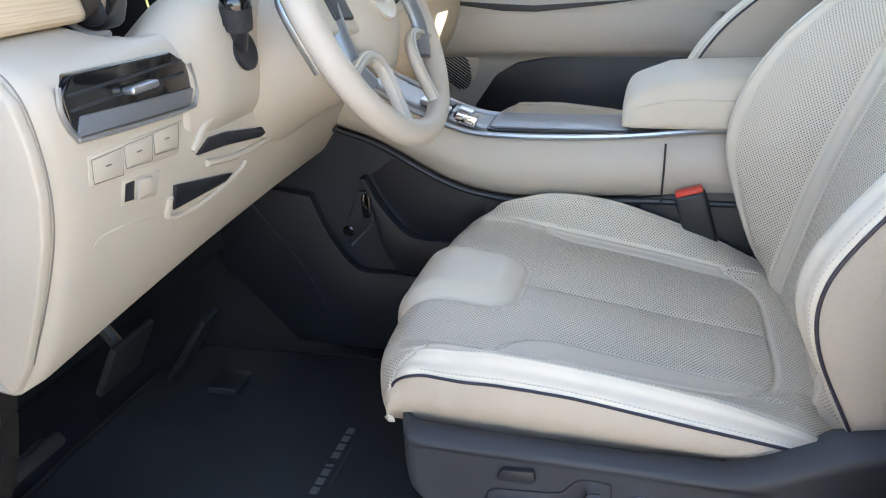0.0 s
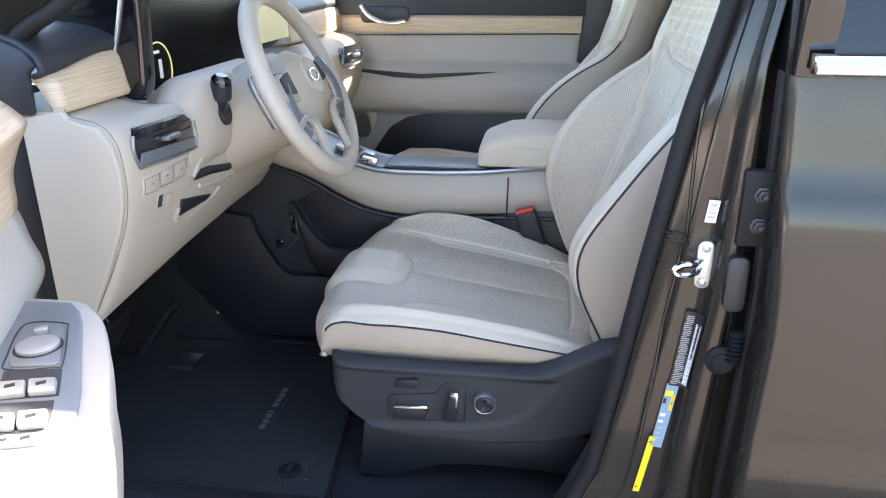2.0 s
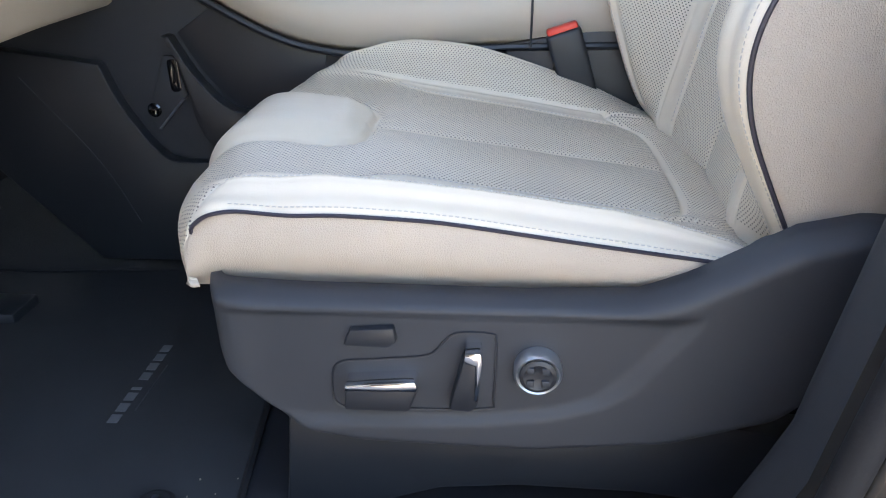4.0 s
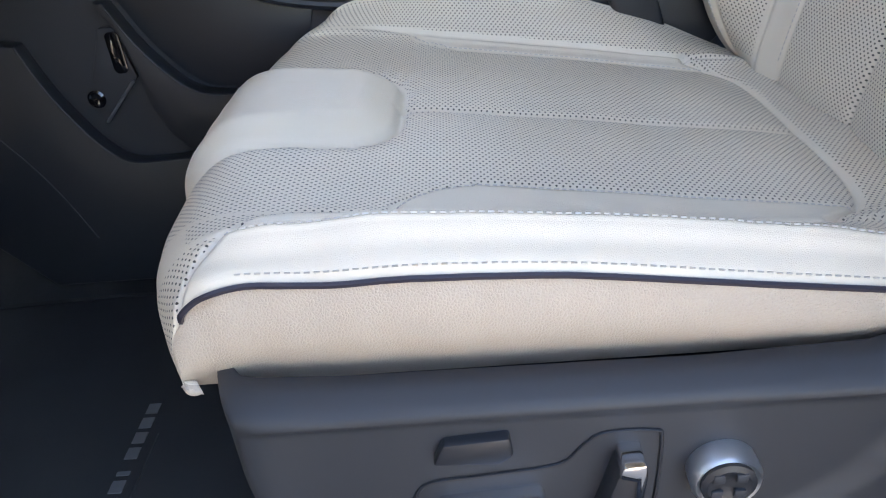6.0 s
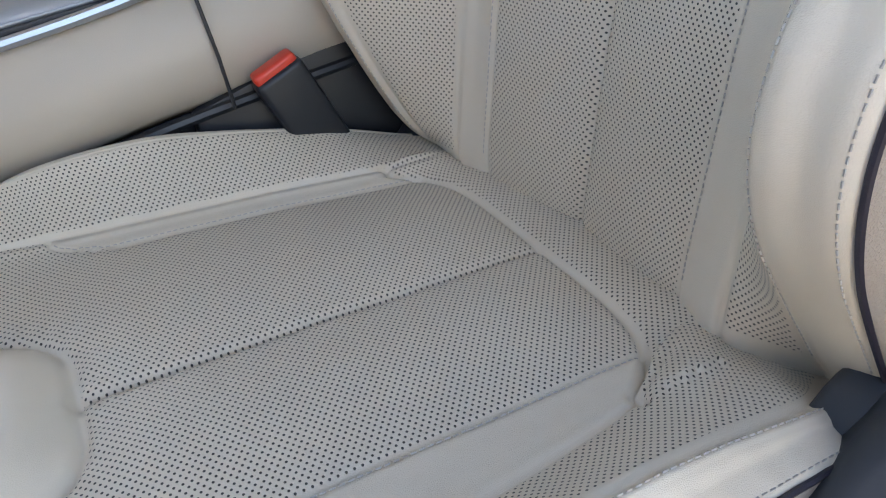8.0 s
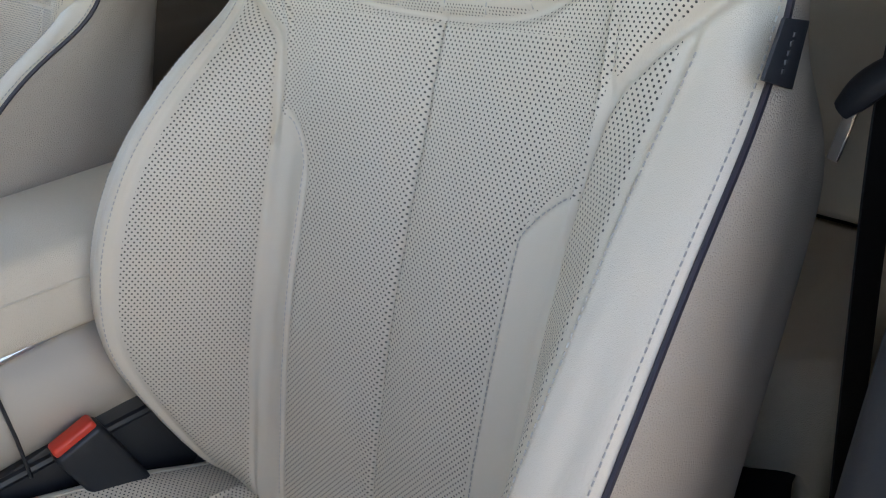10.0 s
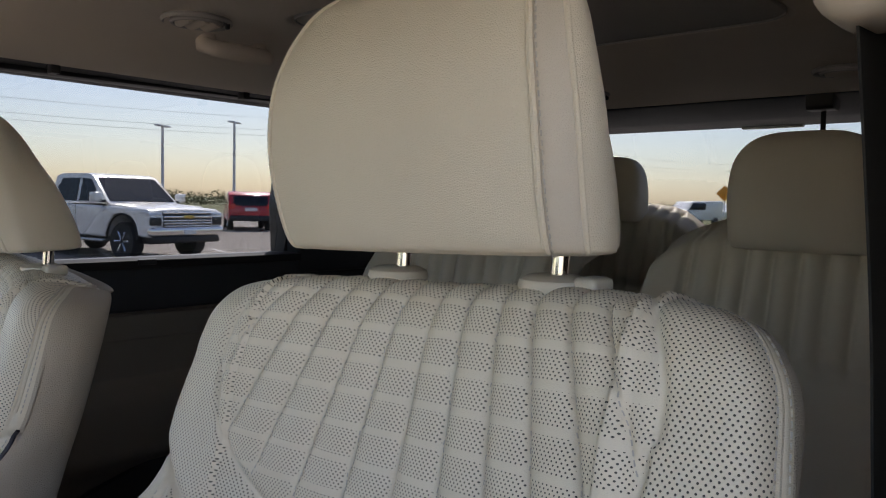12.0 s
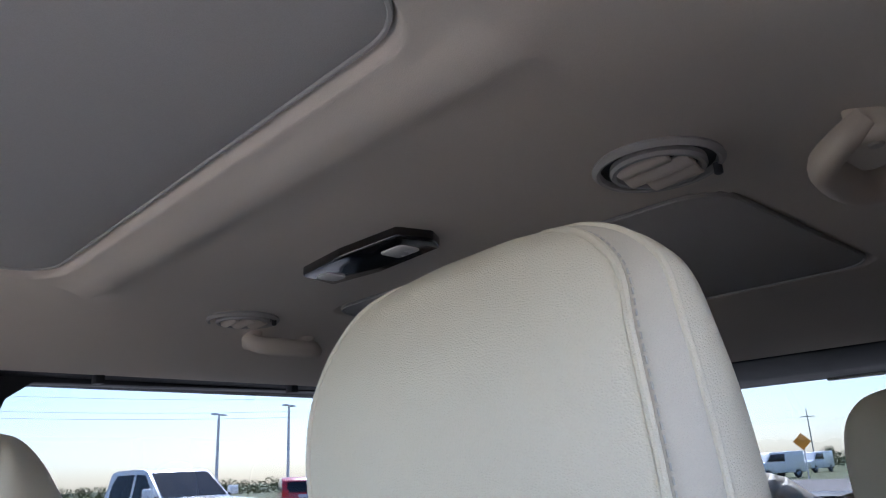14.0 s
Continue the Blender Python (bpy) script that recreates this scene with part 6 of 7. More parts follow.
part("upper_trim", on_door(prism([(-.09, 1.20), (.95, 1.20), (.95, 1.34), (.06, 1.34), (-.06, 1.28)], "y", -.17, -.045, .02, 3)), plastic_dark, dd)
part("door_skin", on_door(prism([(-.25, .40), (1.0, .40), (1.0, 1.30), (-.25, 1.30)], "y", -.26, -.16, .02, 3)), paint, dd, "dark grey metallic paint")
arm_pts = spline([(-.02, -.06), (.014, -.012), (.047, .027), (.085, .040), (.138, .046), (.225, .044), (.352, .032), (.456, .020), (.60, .0), (.75, -.06)], 40)
G = []
for lx, ly in arm_pts:
    G.append([(lx, -.13, 1.012), (lx, -.12, 1.014), (lx, ly - .014, 1.013), (lx, ly - .004, 1.006), (lx, ly, .992), (lx, ly - .004, .95), (lx, ly - .02, .86), (lx, -.10, .78), (lx, -.13, .76)])
part("armrest", on_door(sheet([spline(r, 30) for r in G], .004)), trim_light, dd, "pale padded armrest", angle=0)
sw = part("switch_panel", on_door(prism([(.018, -.050), (.029, -.028), (.058, .017), (.085, .023), (.115, .024), (.277, .013), (.331, .006), (.361, .0), (.384, -.020), (.395, -.045), (.41, -.09), (.42, -.125), (.0, -.125)], "z", 1.006, 1.0185, .003, 3)), silver_paint, dd, "satin grey switch panel")
jb = part("mirror_pad", on_door(prism([(.104, -.033), (.120, .003), (.139, .005), (.216, -.002), (.219, -.010), (.203, -.047), (.180, -.049)], "z", 1.017, 1.021, .0015)), silver_paint, sw)
part("pad_gap", on_door(tube([(x, y, 1.0186) for x, y in spline([(.101, -.034), (.118, .006), (.140, .008), (.218, .0), (.222, -.010), (.205, -.050), (.180, -.052)], 50, True)], .0010, 5, True)), plastic_black, jb)
part("mirror_knob", on_door(lathe([(.0215, 0), (.0215, .004), (.0175, .0065), (.008, .0055), (.002, .0055)], (.172, -.021, 1.0205), "z", 32)), switch_grey, jb)
part("knob_gap", on_door(lathe([(.0245, 0), (.0245, .0008), (.020, .0008)], (.172, -.021, 1.0208), "z", 32)), plastic_black, jb)
part("mirror_slider", on_door(rbox(.131, .142, -.025, -.010, 1.0205, 1.0275, .002)), switch_grey, jb)
for wl, sws in (([(.206, -.053), (.229, -.001), (.252, -.003), (.284, -.006), (.264, -.060)], ([(.242, -.057), (.250, -.0325), (.274, -.0335), (.266, -.058)], [(.2495, -.0305), (.259, -.006), (.283, -.008), (.2745, -.0315)])),
                ([(.270, -.060), (.290, -.010), (.321, -.014), (.336, -.017), (.318, -.068)], ([(.299, -.065), (.308, -.0415), (.331, -.0425), (.321, -.067)], [(.3075, -.0395), (.316, -.015), (.339, -.018), (.3315, -.0405)]))):
    well = part("switch_well", on_door(prism(wl, "z", 1.0165, 1.0192, .0008)), plastic_dark, sw, "dark switch recess")
    for q in sws:
        s = part("window_switch", on_door(prism(q, "z", 1.0185, 1.0275, .003, 3)), switch_grey, well, "satin window switch")
        cxy = np.mean(np.array(q), axis=0)
        part("switch_mark", on_door(rbox(cxy[0] - .003, cxy[0] + .003, cxy[1] - .005, cxy[1] + .004, 1.0272, 1.0279, 0)), plastic_black, s)
lk = part("lock_switch", on_door(prism([(.322, -.095), (.346, -.022), (.355, -.020), (.362, -.026), (.340, -.095)], "z", 1.017, 1.0225, .002)), switch_grey, sw)
for lx, ly in ((.349, -.034), (.344, -.052), (.340, -.064)):
    part("switch_mark", on_door(rbox(lx - .002, lx + .003, ly - .004, ly + .004, 1.0223, 1.0229, 0)), plastic_black, lk)

# ---- things on the roof lining, belt ----
dome = thing("dome_light", "black roof console with two pale reading lamps", "dome light", (.90, .03, 1.76))
part("bezel", prism([(.868, .135), (.925, .148), (.938, .06), (.93, -.06), (.905, -.075), (.862, -.062), (.858, .04)], "z", 1.752, 1.768, .004, 3), gloss_black, dome)
lens = material("lamp_lens", (0.80, 0.80, 0.78), 0.25, var=0.05, bump=0.0)
for y0, y1 in ((.095, .132), (-.05, .0)):
    part("lens", prism(rounded(.882, .914, y0 + .004, y1 - .004, .008), "z", 1.7505, 1.757, .0015), lens, dome, "pale lamp lens")
for x, y in ((.955, .45), (.945, -.338), (1.96, -.30), (1.96, .30)):
    v = thing("ceiling_vent", "round roof air vent in a dark ring", "air vent", (x, y, 1.765), "roof vents")
    zz = lining(x, y)
    part("ring", lathe([(.040, .006), (.058, .002), (.060, -.003), (.056, -.007), (.053, -.006), (.051, .001)], (x, y, zz), "z", 36), headliner_shade, v)
    part("well", lathe([(.0515, .004), (.0515, -.001), (.02, -.001), (.002, -.001)], (x, y, zz), "z", 28), plastic_black, v)
    part("inner_ring", lathe([(.043, .002), (.044, -.006), (.042, -.009), (.038, -.009), (.036, -.006), (.036, .002)], (x, y, zz), "z", 36), headliner_shade, v)
    for k in (-1, 0, 1):
        w = .035 if k == 0 else .027
        part("vane", moved(prism([(-.0085, -.0015), (-.003, -.003), (.003, -.003), (.0085, -.0015), (.0085, .0015), (-.0085, .0015)], "x", -w, w, .001), Matrix.Translation((x, y, zz - .007)) @ Matrix.Rotation(radians(84), 4, "Z") @ Matrix.Translation((0, k * .024, 0)) @ Matrix.Rotation(radians(22), 4, "X")), headliner, v)
    part("knob", lathe([(.004, 0), (.004, -.010), (.002, -.011)], (x + .035, y - .04, zz - .004), "z", 10), plastic_dark, v)
for x, sgn in ((1.015, -1), (1.06, 1), (.10, 1)):
    g = thing("grab_handle", "folded roof grab handle in grey plastic", "grab handle", (x, sgn * .5, 1.73), "grab handles")
    y = sgn * .510
    z = lining(x, y) - .018
    pts = spline([(x - .062, y, z + .012), (x - .060, y - sgn * .024, z - .002), (x - .036, y - sgn * .044, z - .008), (x + .036, y - sgn * .044, z - .008), (x + .060, y - sgn * .024, z - .002), (x + .062, y, z + .012)], 30)
    plastic = headliner if sgn > 0 else trim_beige
    part("grip", tube(pts, [.017 - .004 * abs(k - 14.5) / 14.5 for k in range(30)], 14, flat=.8), plastic, g)
    for dx in (-.054, .054):
        part("mount", rbox(x + dx - .014, x + dx + .014, y - .018, y + .018, z - .008, z + .034, .010, 3), plastic, g)
        part("screw_cover", lathe([(.006, 0), (.005, -.002), (.001, -.0025)], (x + dx, y, z - .008), "z", 12), trim_light, g)

belt = thing("seat_belt", "black seat belt with its latch plate hanging by the pillar", "seat belt", (.72, -.68, 1.2))
part("webbing", sheet([[(x + .042 * (k - .5), y - .004 * (k - .5), z) for k in np.linspace(0, 1, 5)] for x, y, z in spline([(.72, -.630, 1.60), (.735, -.643, 1.43), (.735, -.650, 1.325), (.735, -.657, 1.22), (.735, -.6605, 1.12), (.735, -.69, .80), (.73, -.72, .55)], 60)], .0014), webbing, belt, "black woven webbing")
part("belt_guide", rbox(.675, .745, -.655, -.612, 1.555, 1.64, .018, 4), trim_beige, belt, "rounded beige belt guide")
t = part("latch_grip", tube(spline([(.712, -.638, 1.160), (.712, -.650, 1.176), (.712, -.668, 1.194), (.712, -.684, 1.209)], 14), [.008 + .004 * math.sin(math.pi * min(1, k / 9)) for k in range(14)], 12, flat=.6), plastic_black, belt, "black plastic grip")
part("latch_tongue", prism([(-.648, 1.164), (-.640, 1.160), (-.634, 1.128), (-.641, 1.126)], "x", .712, .716, .0008), chrome, t, "bright steel tongue")
tagged(part("hanging_strap", tube([(2.20, -.20, 1.72), (2.205, -.20, 1.60), (2.21, -.21, 1.5)], .012, 8, flat=.15), webbing), "black third-row belt hanging from the roof", "seat belt")

# ---- outside ----
asphalt = material("asphalt", (0.20, 0.168, 0.14), 0.9, var=0.2, scale=.5, grain=0.3, gscale=60, bump=0.4)
line_white = material("line_paint", (0.62, 0.60, 0.56), 0.8, var=0.15, scale=3, grain=0.2, gscale=80, bump=0.1)
grass = material("field_grass", (0.13, 0.135, 0.045), 0.95, var=0.35, scale=.2, grain=0.4, gscale=8, bump=0.3)
tagged(part("ground", prism([(-1500, -1500), (1500, -1500), (1500, 1500), (-1500, 1500)], "z", -.5, -.012, 0.0), grass, smooth=False), "dry grass field to the horizon", "ground", kind="structure")
tagged(part("pavement", prism([(-70, -60), (58, -60), (58, 58), (-70, 58)], "z", -.3, 0.0, 0.0), asphalt, smooth=False), "brownish asphalt of the car park", "car park", kind="structure")
for k in range(7):
    x = 3.0 + 3.0 * k - 6
    bm = prism([(x, 11.5), (x + .12, 11.5), (x + 2.2, 18), (x + 2.08, 18)], "z", 0.0, .004, 0.0)
    tagged(part("parking_line", bm, line_white, smooth=False), "white painted parking line", "parking line", group="parking lines", kind="structure")

white_paint = material("white_paint", (0.88, 0.86, 0.82), 0.25, var=0.02, bump=0.0, coat=0.5)
red_paint = material("red_paint", (0.55, 0.015, 0.035), 0.25, var=0.05, bump=0.0, coat=0.6)
car_glass = material("car_glass", (0.012, 0.018, 0.026), 0.12, var=0.1, bump=0.0, spec=0.25)
tyre_rubber = material("tyre_rubber", (0.02, 0.02, 0.021), 0.85, var=0.1, bump=0.1)
lamp_glass = material("lamp_glass", (0.7, 0.72, 0.74), 0.1, 0.3, var=0.05, bump=0.0)
red_lamp = material("red_lamp", (0.8, 0.02, 0.02), 0.2, var=0.05, bump=0.0)


def road_wheel(parent, m, x, y, r, w):
    """Wheel on the local x-forward car; y is its outer face."""
    s = 1 if y > 0 else -1
    ty = part("tyre", moved(lathe([(r * .62, -s * .0), (r * .95, -s * .0), (r, -s * w * .12), (r, -s * w * .88), (r * .95, -s * w), (r * .6, -s * w)], (x, y, r), "y", 32), m), tyre_rubber, parent)
    rim = part("rim", moved(lathe([(r * .64, -s * .02), (r * .62, s * .002), (r * .58, -s * .03), (r * .2, -s * .035), (r * .05, -s * .02)], (x, y, r), "y", 28), m), lamp_glass, ty)
    for k in range(6):
        a = k * math.pi / 3
        part("rim_spoke", moved(tube([(x + r * .12 * math.cos(a), y - s * .02, r + r * .12 * math.sin(a)), (x + r * .6 * math.cos(a), y - s * .006, r + r * .6 * math.sin(a))], r * .07, 6), m), chrome, rim)


def pickup():
    m = Matrix.Translation((8.65, 14.70, 0)) @ Matrix.Rotation(math.atan2(-.97, .20), 4, "Z") @ Matrix.Translation((-.95, 0, 0))
    t = thing("pickup_truck", "white crew-cab pickup truck with chrome grille, parked", "pickup truck", tuple(m.translation))
    # local: x forwards (front axle at 0), y left, z up
    low = [(.90, .52), (.94, .70), (.95, .98), (.90, 1.10), (.80, 1.16), (-.60, 1.20), (-2.72, 1.22), (-4.75, 1.22), (-4.80, .62), (-4.4, .55), (-4.20, .56), (-4.15, .80), (-3.98, .98), (-3.68, 1.03), (-3.38, .98), (-3.21, .80), (-3.16, .52), (-.58, .50), (-.53, .78), (-.36, .98), (-.04, 1.03), (.28, .98), (.45, .80), (.50, .55)]
    part("body", moved(prism(low, "y", -.99, .99, .06, 4), m), white_paint, t, "white painted body")
    hood = []
    for x, z in spline([(.93, 1.06), (.88, 1.15), (.70, 1.20), (.20, 1.245), (-.30, 1.27), (-.62, 1.275)], 24):
        hood.append([(x, y, z - .05 * (abs(y) / .94) ** 4 + .018 * float(smooth(.45, .38, abs(y)) * smooth(.8, .5, x))) for y in np.linspace(-.93, .93, 25)])
    part("bonnet", moved(sheet(hood, .03), m), white_paint, t, "raised white bonnet")
    cab = [(-.52, 1.24), (-1.22, 1.86), (-1.40, 1.915), (-1.75, 1.93), (-2.40, 1.92), (-2.62, 1.87), (-2.76, 1.24)]
    part("cab", moved(sheet([[(x, y * (1 - .13 * smooth(1.22, 1.93, z)), z + .012 * (1 - (y / .95) ** 2) * (z > 1.8)) for y in np.linspace(-.95, .95, 15)] for x, z in cab], .03), m), white_paint, t)
    lean = lambda sgn, z, d: sgn * (d - .115 * (z - 1.22) / .71)
    for sgn in (-1, 1):
        side = bmesh.new()
        ring = [[side.verts.new((x, lean(sgn, z, d), z)) for x, z in cab] for d in (.945, .89)]
        side.faces.new(ring[0]), side.faces.new(ring[1][::-1])
        for k in range(len(cab)):
            side.faces.new((ring[0][k], ring[1][k], ring[1][k - 1], ring[0][k - 1]))
        part("cab_side", moved(side, m), white_paint, t)
        for q in ([(-.80, 1.29), (-1.27, 1.79), (-1.60, 1.82), (-1.62, 1.29)], [(-1.72, 1.29), (-1.70, 1.82), (-2.36, 1.81), (-2.52, 1.60), (-2.54, 1.29)]):
            win = bmesh.new()
            a = [win.verts.new((x, lean(sgn, z, .953), z)) for x, z in q]
            b = [win.verts.new((x, lean(sgn, z, .930), z)) for x, z in q]
            win.faces.new(a), win.faces.new(b[::-1])
            for k in range(len(q)):
                win.faces.new((a[k], b[k], b[k - 1], a[k - 1]))
            part("side_window", moved(win, m), car_glass, t, "dark side window")
        mir = part("mirror", moved(rbox(-.80, -.60, min(sgn * 1.04, sgn * 1.26), max(sgn * 1.04, sgn * 1.26), 1.28, 1.50, .05, 3), m), white_paint, t)
        part("mirror_arm", moved(rbox(-.74, -.64, min(sgn * .90, sgn * 1.08), max(sgn * .90, sgn * 1.08), 1.27, 1.33, .02), m), plastic_black, mir)
        part("headlight", moved(prism([(.93, 1.08), (.955, 1.02), (.86, 1.01), (.60, 1.05), (.62, 1.10)], "y", min(sgn * .66, sgn * 1.0), max(sgn * .66, sgn * 1.0), .012), m), lamp_glass, t, "bright headlight")
        part("side_vent", moved(rbox(.78, .965, min(sgn * .70, sgn * .985), max(sgn * .70, sgn * .985), .80, .97, .02), m), plastic_black, t, "dark recess under the headlight")
        part("fog_lamp", moved(rbox(.90, .985, min(sgn * .66, sgn * .90), max(sgn * .66, sgn * .90), .64, .74, .02), m), lamp_glass, t)
        for ax in (0, -3.68):
            part("arch", moved(tube([(ax + .53 * math.cos(a), sgn * .985, .46 + .56 * math.sin(a)) for a in np.linspace(0, math.pi, 20)], .028, 8), m), tyre_rubber, t)
        for hx in (-1.52, -2.46):
            part("door_handle", moved(rbox(hx - .10, hx + .10, sgn * 1.0 - .02, sgn * 1.0 + .025, 1.09, 1.13, .012), m), white_paint, t)
        for dx in (-.66, -1.68, -2.70):
            part("door_gap", moved(rbox(dx - .006, dx + .006, min(sgn * .98, sgn * .994), max(sgn * .98, sgn * .994), .60, 1.20, 0), m), tyre_rubber, t)
        part("running_board", moved(rbox(-2.9, -.65, min(sgn * .82, sgn * 1.02), max(sgn * .82, sgn * 1.02), .38, .45, .02), m), satin, t)
    part("windscreen", moved(sheet([[(x + .012, y * (1 - .13 * smooth(1.22, 1.93, z)), z + .012) for y in np.linspace(-.86, .86, 7)] for x, z in ((-.58, 1.30), (-.90, 1.58), (-1.19, 1.83))], .02), m), car_glass, t, "dark windscreen")
    gr = part("grille", moved(rbox(.90, .970, -.66, .66, .74, 1.10, .03), m), plastic_black, t, "dark grille with chrome bars")
    for z, h in ((1.075, .020), (.985, .026), (.905, .016), (.845, .016), (.785, .014)):
        part("grille_bar", moved(rbox(.945, .992, -.66, .66, z - h, z + h, .010), m), chrome, gr)
    for y in (-.42, -.21, 0, .21, .42):
        part("grille_post", moved(rbox(.95, .978, y - .014, y + .014, .76, .90, .005), m), chrome, gr)
    part("badge", moved(rbox(.985, 1.005, -.14, .14, .945, 1.025, .012), m), material("badge_gold", (0.65, 0.45, 0.12), 0.3, 0.6, var=0.05, bump=0.0), gr, "plain gold badge")
    bp_ = part("bumper", moved(rbox(.80, 1.03, -.99, .99, .56, .76, .06, 4), m), chrome, t, "chrome bumper")
    part("air_dam", moved(rbox(.78, .98, -.90, .90, .40, .57, .04, 3), m), plastic_black, bp_)
    part("number_plate", moved(rbox(1.03, 1.045, -.17, .17, .60, .70, .005), m), white, bp_)
    part("underbody", moved(rbox(-4.6, .7, -.8, .8, .38, .60, .03), m), plastic_black, t)
    for x in (0, -3.68):
        for y in (-1.0, 1.0):
            road_wheel(t, m, x, y, .42, .28)


def suv():
    m = Matrix.Translation((19.3, 29.0, 0)) @ Matrix.Rotation(radians(62), 4, "Z")
    t = thing("red_suv", "red sport utility car seen from behind, parked", "car", tuple(m.translation))
    body = [(2.3, .45), (2.35, .85), (1.2, 1.02), (.45, 1.62), (-1.7, 1.70), (-2.15, 1.55), (-2.32, 1.0), (-2.35, .5), (-1.75, .42), (-1.65, .62), (-1.4, .72), (-1.15, .62), (-1.05, .40), (1.05, .40), (1.15, .62), (1.4, .72), (1.65, .62), (1.75, .45)]
    part("body", moved(prism(body, "y", -.93, .93, .08, 3), m), red_paint, t)
    part("rear_window", moved(prism([(-2.20, 1.50), (-2.315, 1.08), (-2.335, 1.08), (-2.22, 1.50)], "y", -.72, .72, .004), m), car_glass, t)
    for sgn in (-1, 1):
        part("side_window", moved(prism([(1.05, 1.08), (.42, 1.54), (-1.6, 1.60), (-2.0, 1.10)], "y", min(sgn * .92, sgn * .94), max(sgn * .92, sgn * .94), .004), m), car_glass, t)
        part("tail_lamp", moved(rbox(-2.40, -2.25, min(sgn * .66, sgn * .92), max(sgn * .66, sgn * .92), .95, 1.18, .02), m), red_lamp, t, "red tail lamp")
        for x in (-1.4, 1.4):
            road_wheel(t, m, x, sgn * .93, .36, .24)
    part("number_plate", moved(rbox(-2.37, -2.34, -.26, .26, .86, 1.0, .005), m), white, t)
    part("bumper", moved(rbox(-2.44, -2.2, -.90, .90, .42, .66, .05, 3), m), plastic_black, t)


def van(x, y, turn, label):
    m = Matrix.Translation((x, y, 0)) @ Matrix.Rotation(turn, 4, "Z")
    t = thing("van", label, "van", (x, y, 0), "white vans")
    part("body", moved(prism([(-2.6, .4), (2.4, .4), (2.5, 1.1), (1.7, 1.25), (1.1, 2.0), (-2.6, 2.1)], "y", -.98, .98, .08, 3), m), white_paint, t)
    part("rear_window", moved(rbox(-2.63, -2.55, -.75, .75, 1.45, 1.92, .03), m), car_glass, t)
    for sgn in (-1, 1):
        part("side_window", moved(prism([(1.55, 1.3), (1.05, 1.85), (-.4, 1.88), (-.4, 1.3)], "y", min(sgn * .975, sgn * .99), max(sgn * .975, sgn * .99), .004), m), car_glass, t)
        for wx in (-1.7, 1.6):
            road_wheel(t, m, wx, sgn * .98, .36, .24)


pickup()
suv()
van(63, 26.9, radians(160), "white van parked behind the car")
van(84, 31.8, radians(175), "white van parked far behind the car")
van(3.5, 25, radians(-60), "white van parked beyond the pickup")

pole_mat = material("pale_steel", (0.78, 0.78, 0.78), 0.6, 0.0, var=0.08, bump=0.0)


def lamp_post(x, y, h):
    t = thing("lamp_post", "tall pale steel car park lamp post", "lamp post", (x, y, 0), "lamp posts")
    part("pole", tube([(x, y, 0), (x, y, h)], [.13, .09], 12), pole_mat, t)
    part("base", lathe([(.30, 0), (.30, .6), (.26, .65), (.1, .65)], (x, y, 0), "z", 20), line_white, t)
    for a in (0, math.pi):
        part("lamp_head", moved(rbox(.15, .75, -.18, .18, -.06, .06, .03), Matrix.Translation((x, y, h - .02)) @ Matrix.Rotation(a + .5, 4, "Z")), pole_mat, t)


lamp_post(25.8, 50, 6.4)
lamp_post(31.6, 50, 7.2)


def street_sign(name, label, x, y, h, w, d, mat_plate, diamond):
    t = thing(name, label, "sign", (x, y, 0))
    part("post", tube([(x, y, 0), (x, y, h + .2)], .05, 8), pole_mat, t)
    face = [(-w, 0), (0, -w), (w, 0), (0, w)] if diamond else [(-w, -d), (w, -d), (w, d), (-w, d)]
    ang = math.atan2(x, -y)
    part("plate", moved(prism(face, "x", -.03, .03, .004), Matrix.Translation((x - .1, y, h)) @ Matrix.Rotation(math.atan2(y, x), 4, "Z")), mat_plate, t)
    return t


street_sign("road_sign", "orange diamond road sign on a post", 58.0, 22.2, 2.65, .62, .6, material("sign_orange", (0.85, 0.33, 0.02), 0.5, var=0.05, bump=0.0), True)
s = street_sign("tall_sign", "blue and white sign board on a tall post", 60, 50.5, 6.7, 1.9, 1.3, material("sign_blue", (0.05, 0.30, 0.62), 0.5, var=0.05, bump=0.0), False)
wire = material("wire", (0.30, 0.30, 0.30), 0.7, var=0.1, bump=0.0)
grid = thing("power_line", "far overhead power line on slim grey poles", "power line", (20, 65, 0))
for z, y in ((7.6, 64), (9.4, 65), (8.3, 66)):
    pts = [(x, y + (x - 20) * -.12, z - .5 * math.sin((x % 45) / 45 * math.pi)) for x in range(-45, 136, 5)]
    part("wire", tube(pts, .013, 5), wire, grid)
for x in (-45, 90, 135):
    y = 65 + (x - 20) * -.12
    pole = part("pole", tube([(x, y, -.1), (x, y, 9.6)], [.13, .08], 8), wire, grid)
    part("crossarm", rbox(x - .06, x + .06, y - 1.2, y + 1.2, 8.2, 8.34, .01), wire, pole)

# far trees and hedges
leaf = material("far_leaves", (0.13, 0.135, 0.045), 0.9, var=0.4, scale=.6, grain=0.4, gscale=9, bump=0.2)
bark = material("bark", (0.09, 0.07, 0.05), 0.9, var=0.2, bump=0.2)


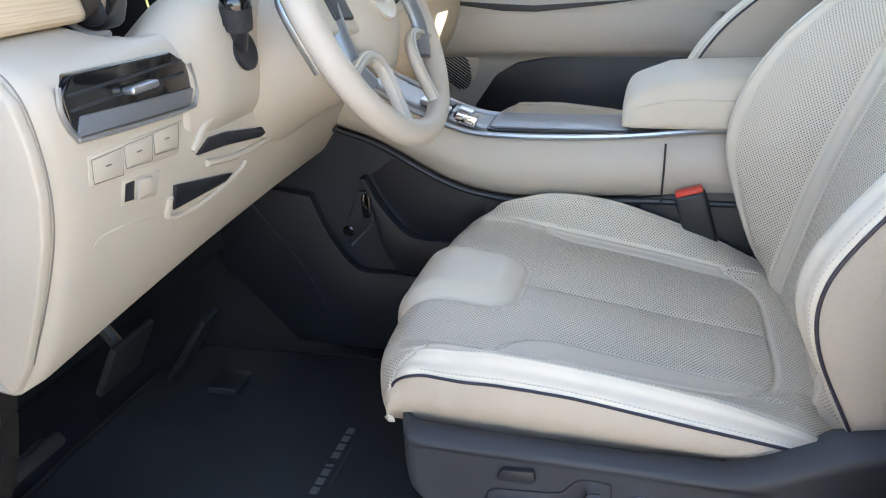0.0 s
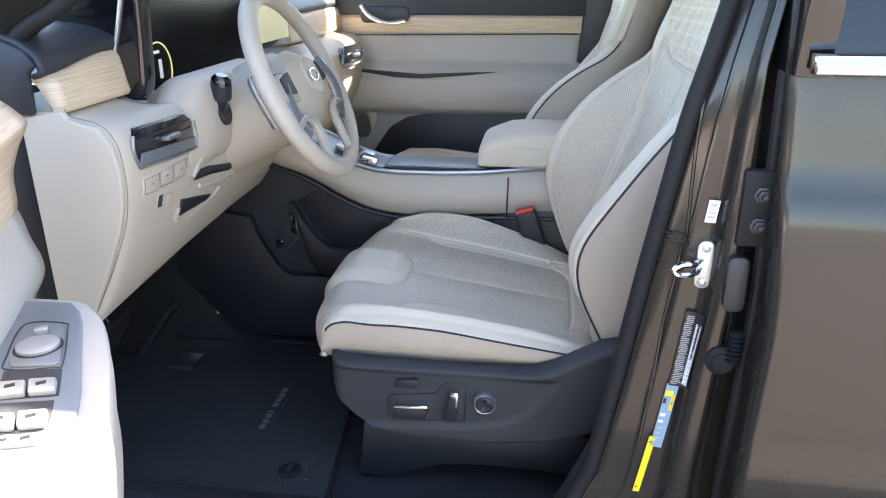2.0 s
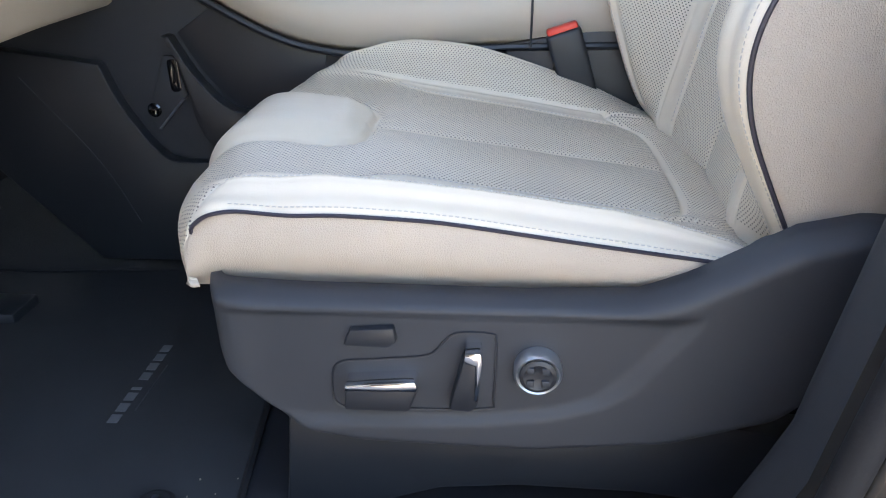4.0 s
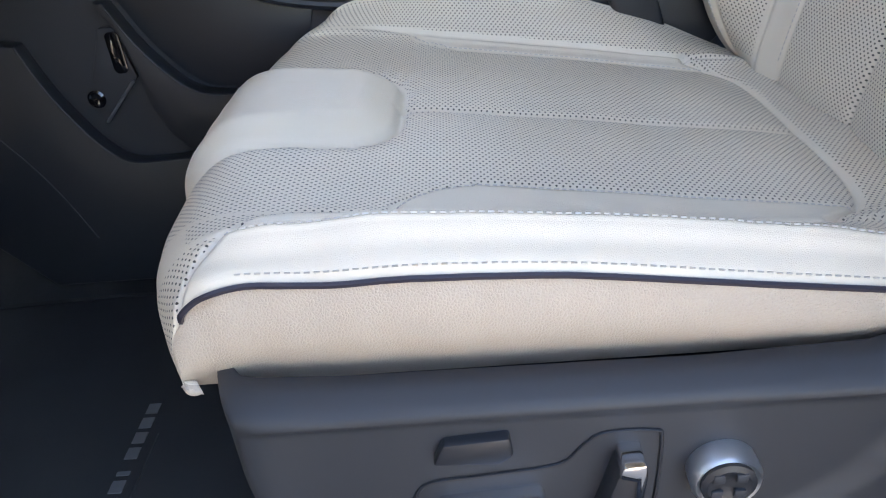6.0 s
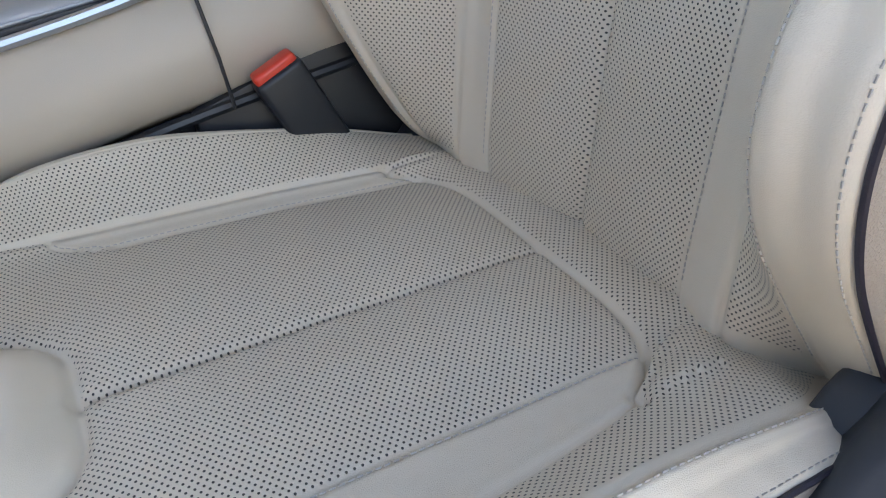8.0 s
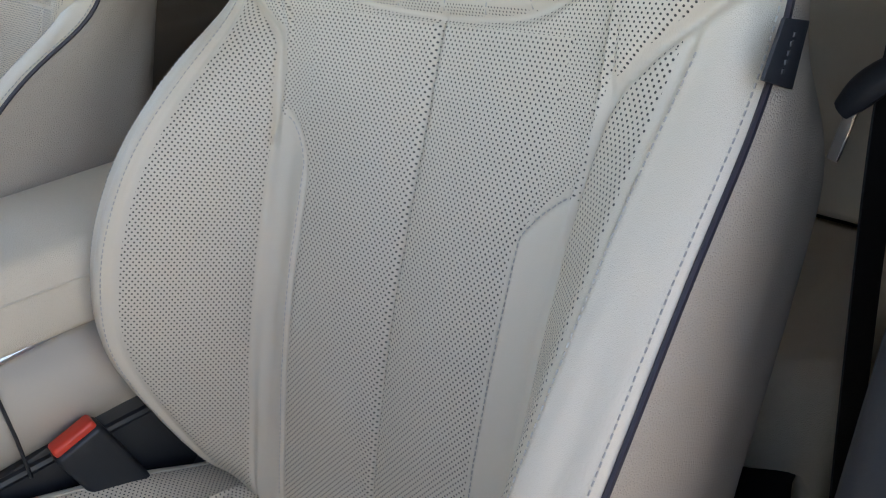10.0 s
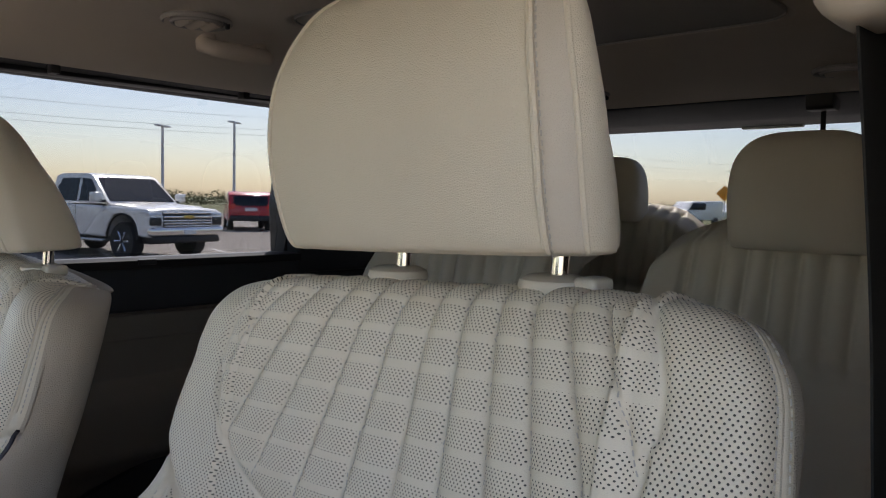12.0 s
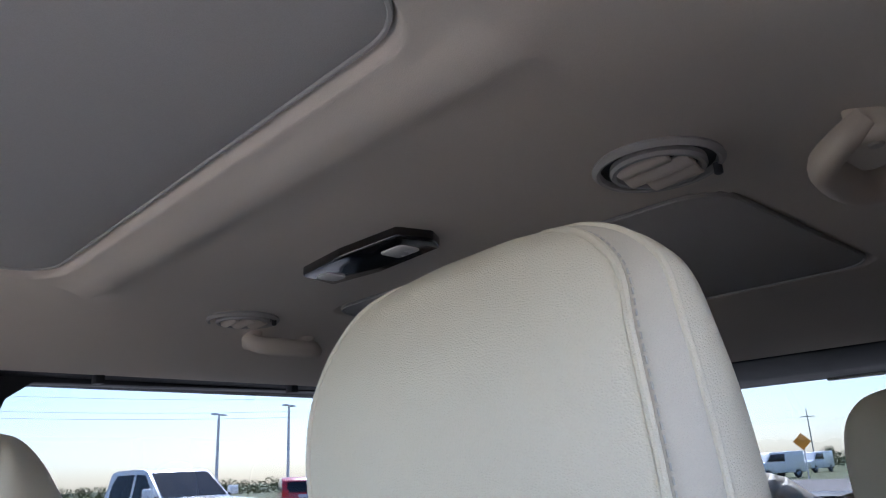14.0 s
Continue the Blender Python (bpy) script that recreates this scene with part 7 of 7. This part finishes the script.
def leaf_cloud(rng, spots, size, n):
    """Many small leaf clumps round the given (x, y, z, radius) spots, as one mesh."""
    verts, faces = [], []
    for cx, cy, cz, r in spots:
        for k in range(n):
            d = Vector((rng.gauss(0, 1), rng.gauss(0, 1), rng.gauss(0, 1))).normalized() * (r * rng.random() ** .45)
            p = Vector((cx, cy, cz)) + Vector((d.x, d.y, d.z * .8))
            a, b = Vector((rng.gauss(0, 1), rng.gauss(0, 1), rng.gauss(0, 1))).normalized(), Vector((rng.gauss(0, 1), rng.gauss(0, 1), rng.gauss(0, 1))).normalized()
            b = a.cross(b).normalized()
            s = size * (.6 + .8 * rng.random())
            i = len(verts)
            verts += [p - a * s, p + b * s * .55, p + a * s, p - b * s * .55]
            faces.append((i, i + 1, i + 2, i + 3))
    me = bpy.data.meshes.new("crown")
    me.from_pydata(verts, [], faces)
    return me


def tree(x, y, h, seed):
    rng = random.Random(seed)
    t = thing("tree", "small leafy tree at the field's edge", "tree", (x, y, 0), "far trees")
    part("trunk", tube([(x, y, -.05), (x + .05 * h * rng.gauss(0, 1) * .3, y, h * .35), (x, y, h * .7)], [h * .035, h * .025, h * .01], 8), bark, t)
    for k in range(4):
        a = rng.random() * 6.28
        part("limb", tube([(x, y, h * (.3 + .08 * k)), (x + h * .22 * math.cos(a), y + h * .22 * math.sin(a), h * (.5 + .09 * k))], [h * .014, h * .006], 6), bark, t)
    spots = [(x + rng.gauss(0, h * .16), y + rng.gauss(0, h * .16), h * (.42 + .5 * rng.random()), h * (.14 + .12 * rng.random())) for _ in range(11)]
    link("crown", leaf_cloud(rng, spots, h * .035, 70), leaf, t, smooth=False)


rng = random.Random(5)
for k in range(13):
    a = radians(-6 + 6.8 * k + 2 * rng.gauss(0, 1))
    r = 105 + 20 * rng.random()
    tree(r * math.cos(a), r * math.sin(a), 2.2 + 1.2 * rng.random(), 100 + k)
spots = [(130 * math.cos(a), 130 * math.sin(a), .5 + .7 * rng.random(), 1.9) for a in np.linspace(-.6, 2.4, 150)]
tagged(link("far_hedge", leaf_cloud(rng, spots, .20, 300), leaf, smooth=False), "long far hedge on the horizon", "hedge", kind="stuff")
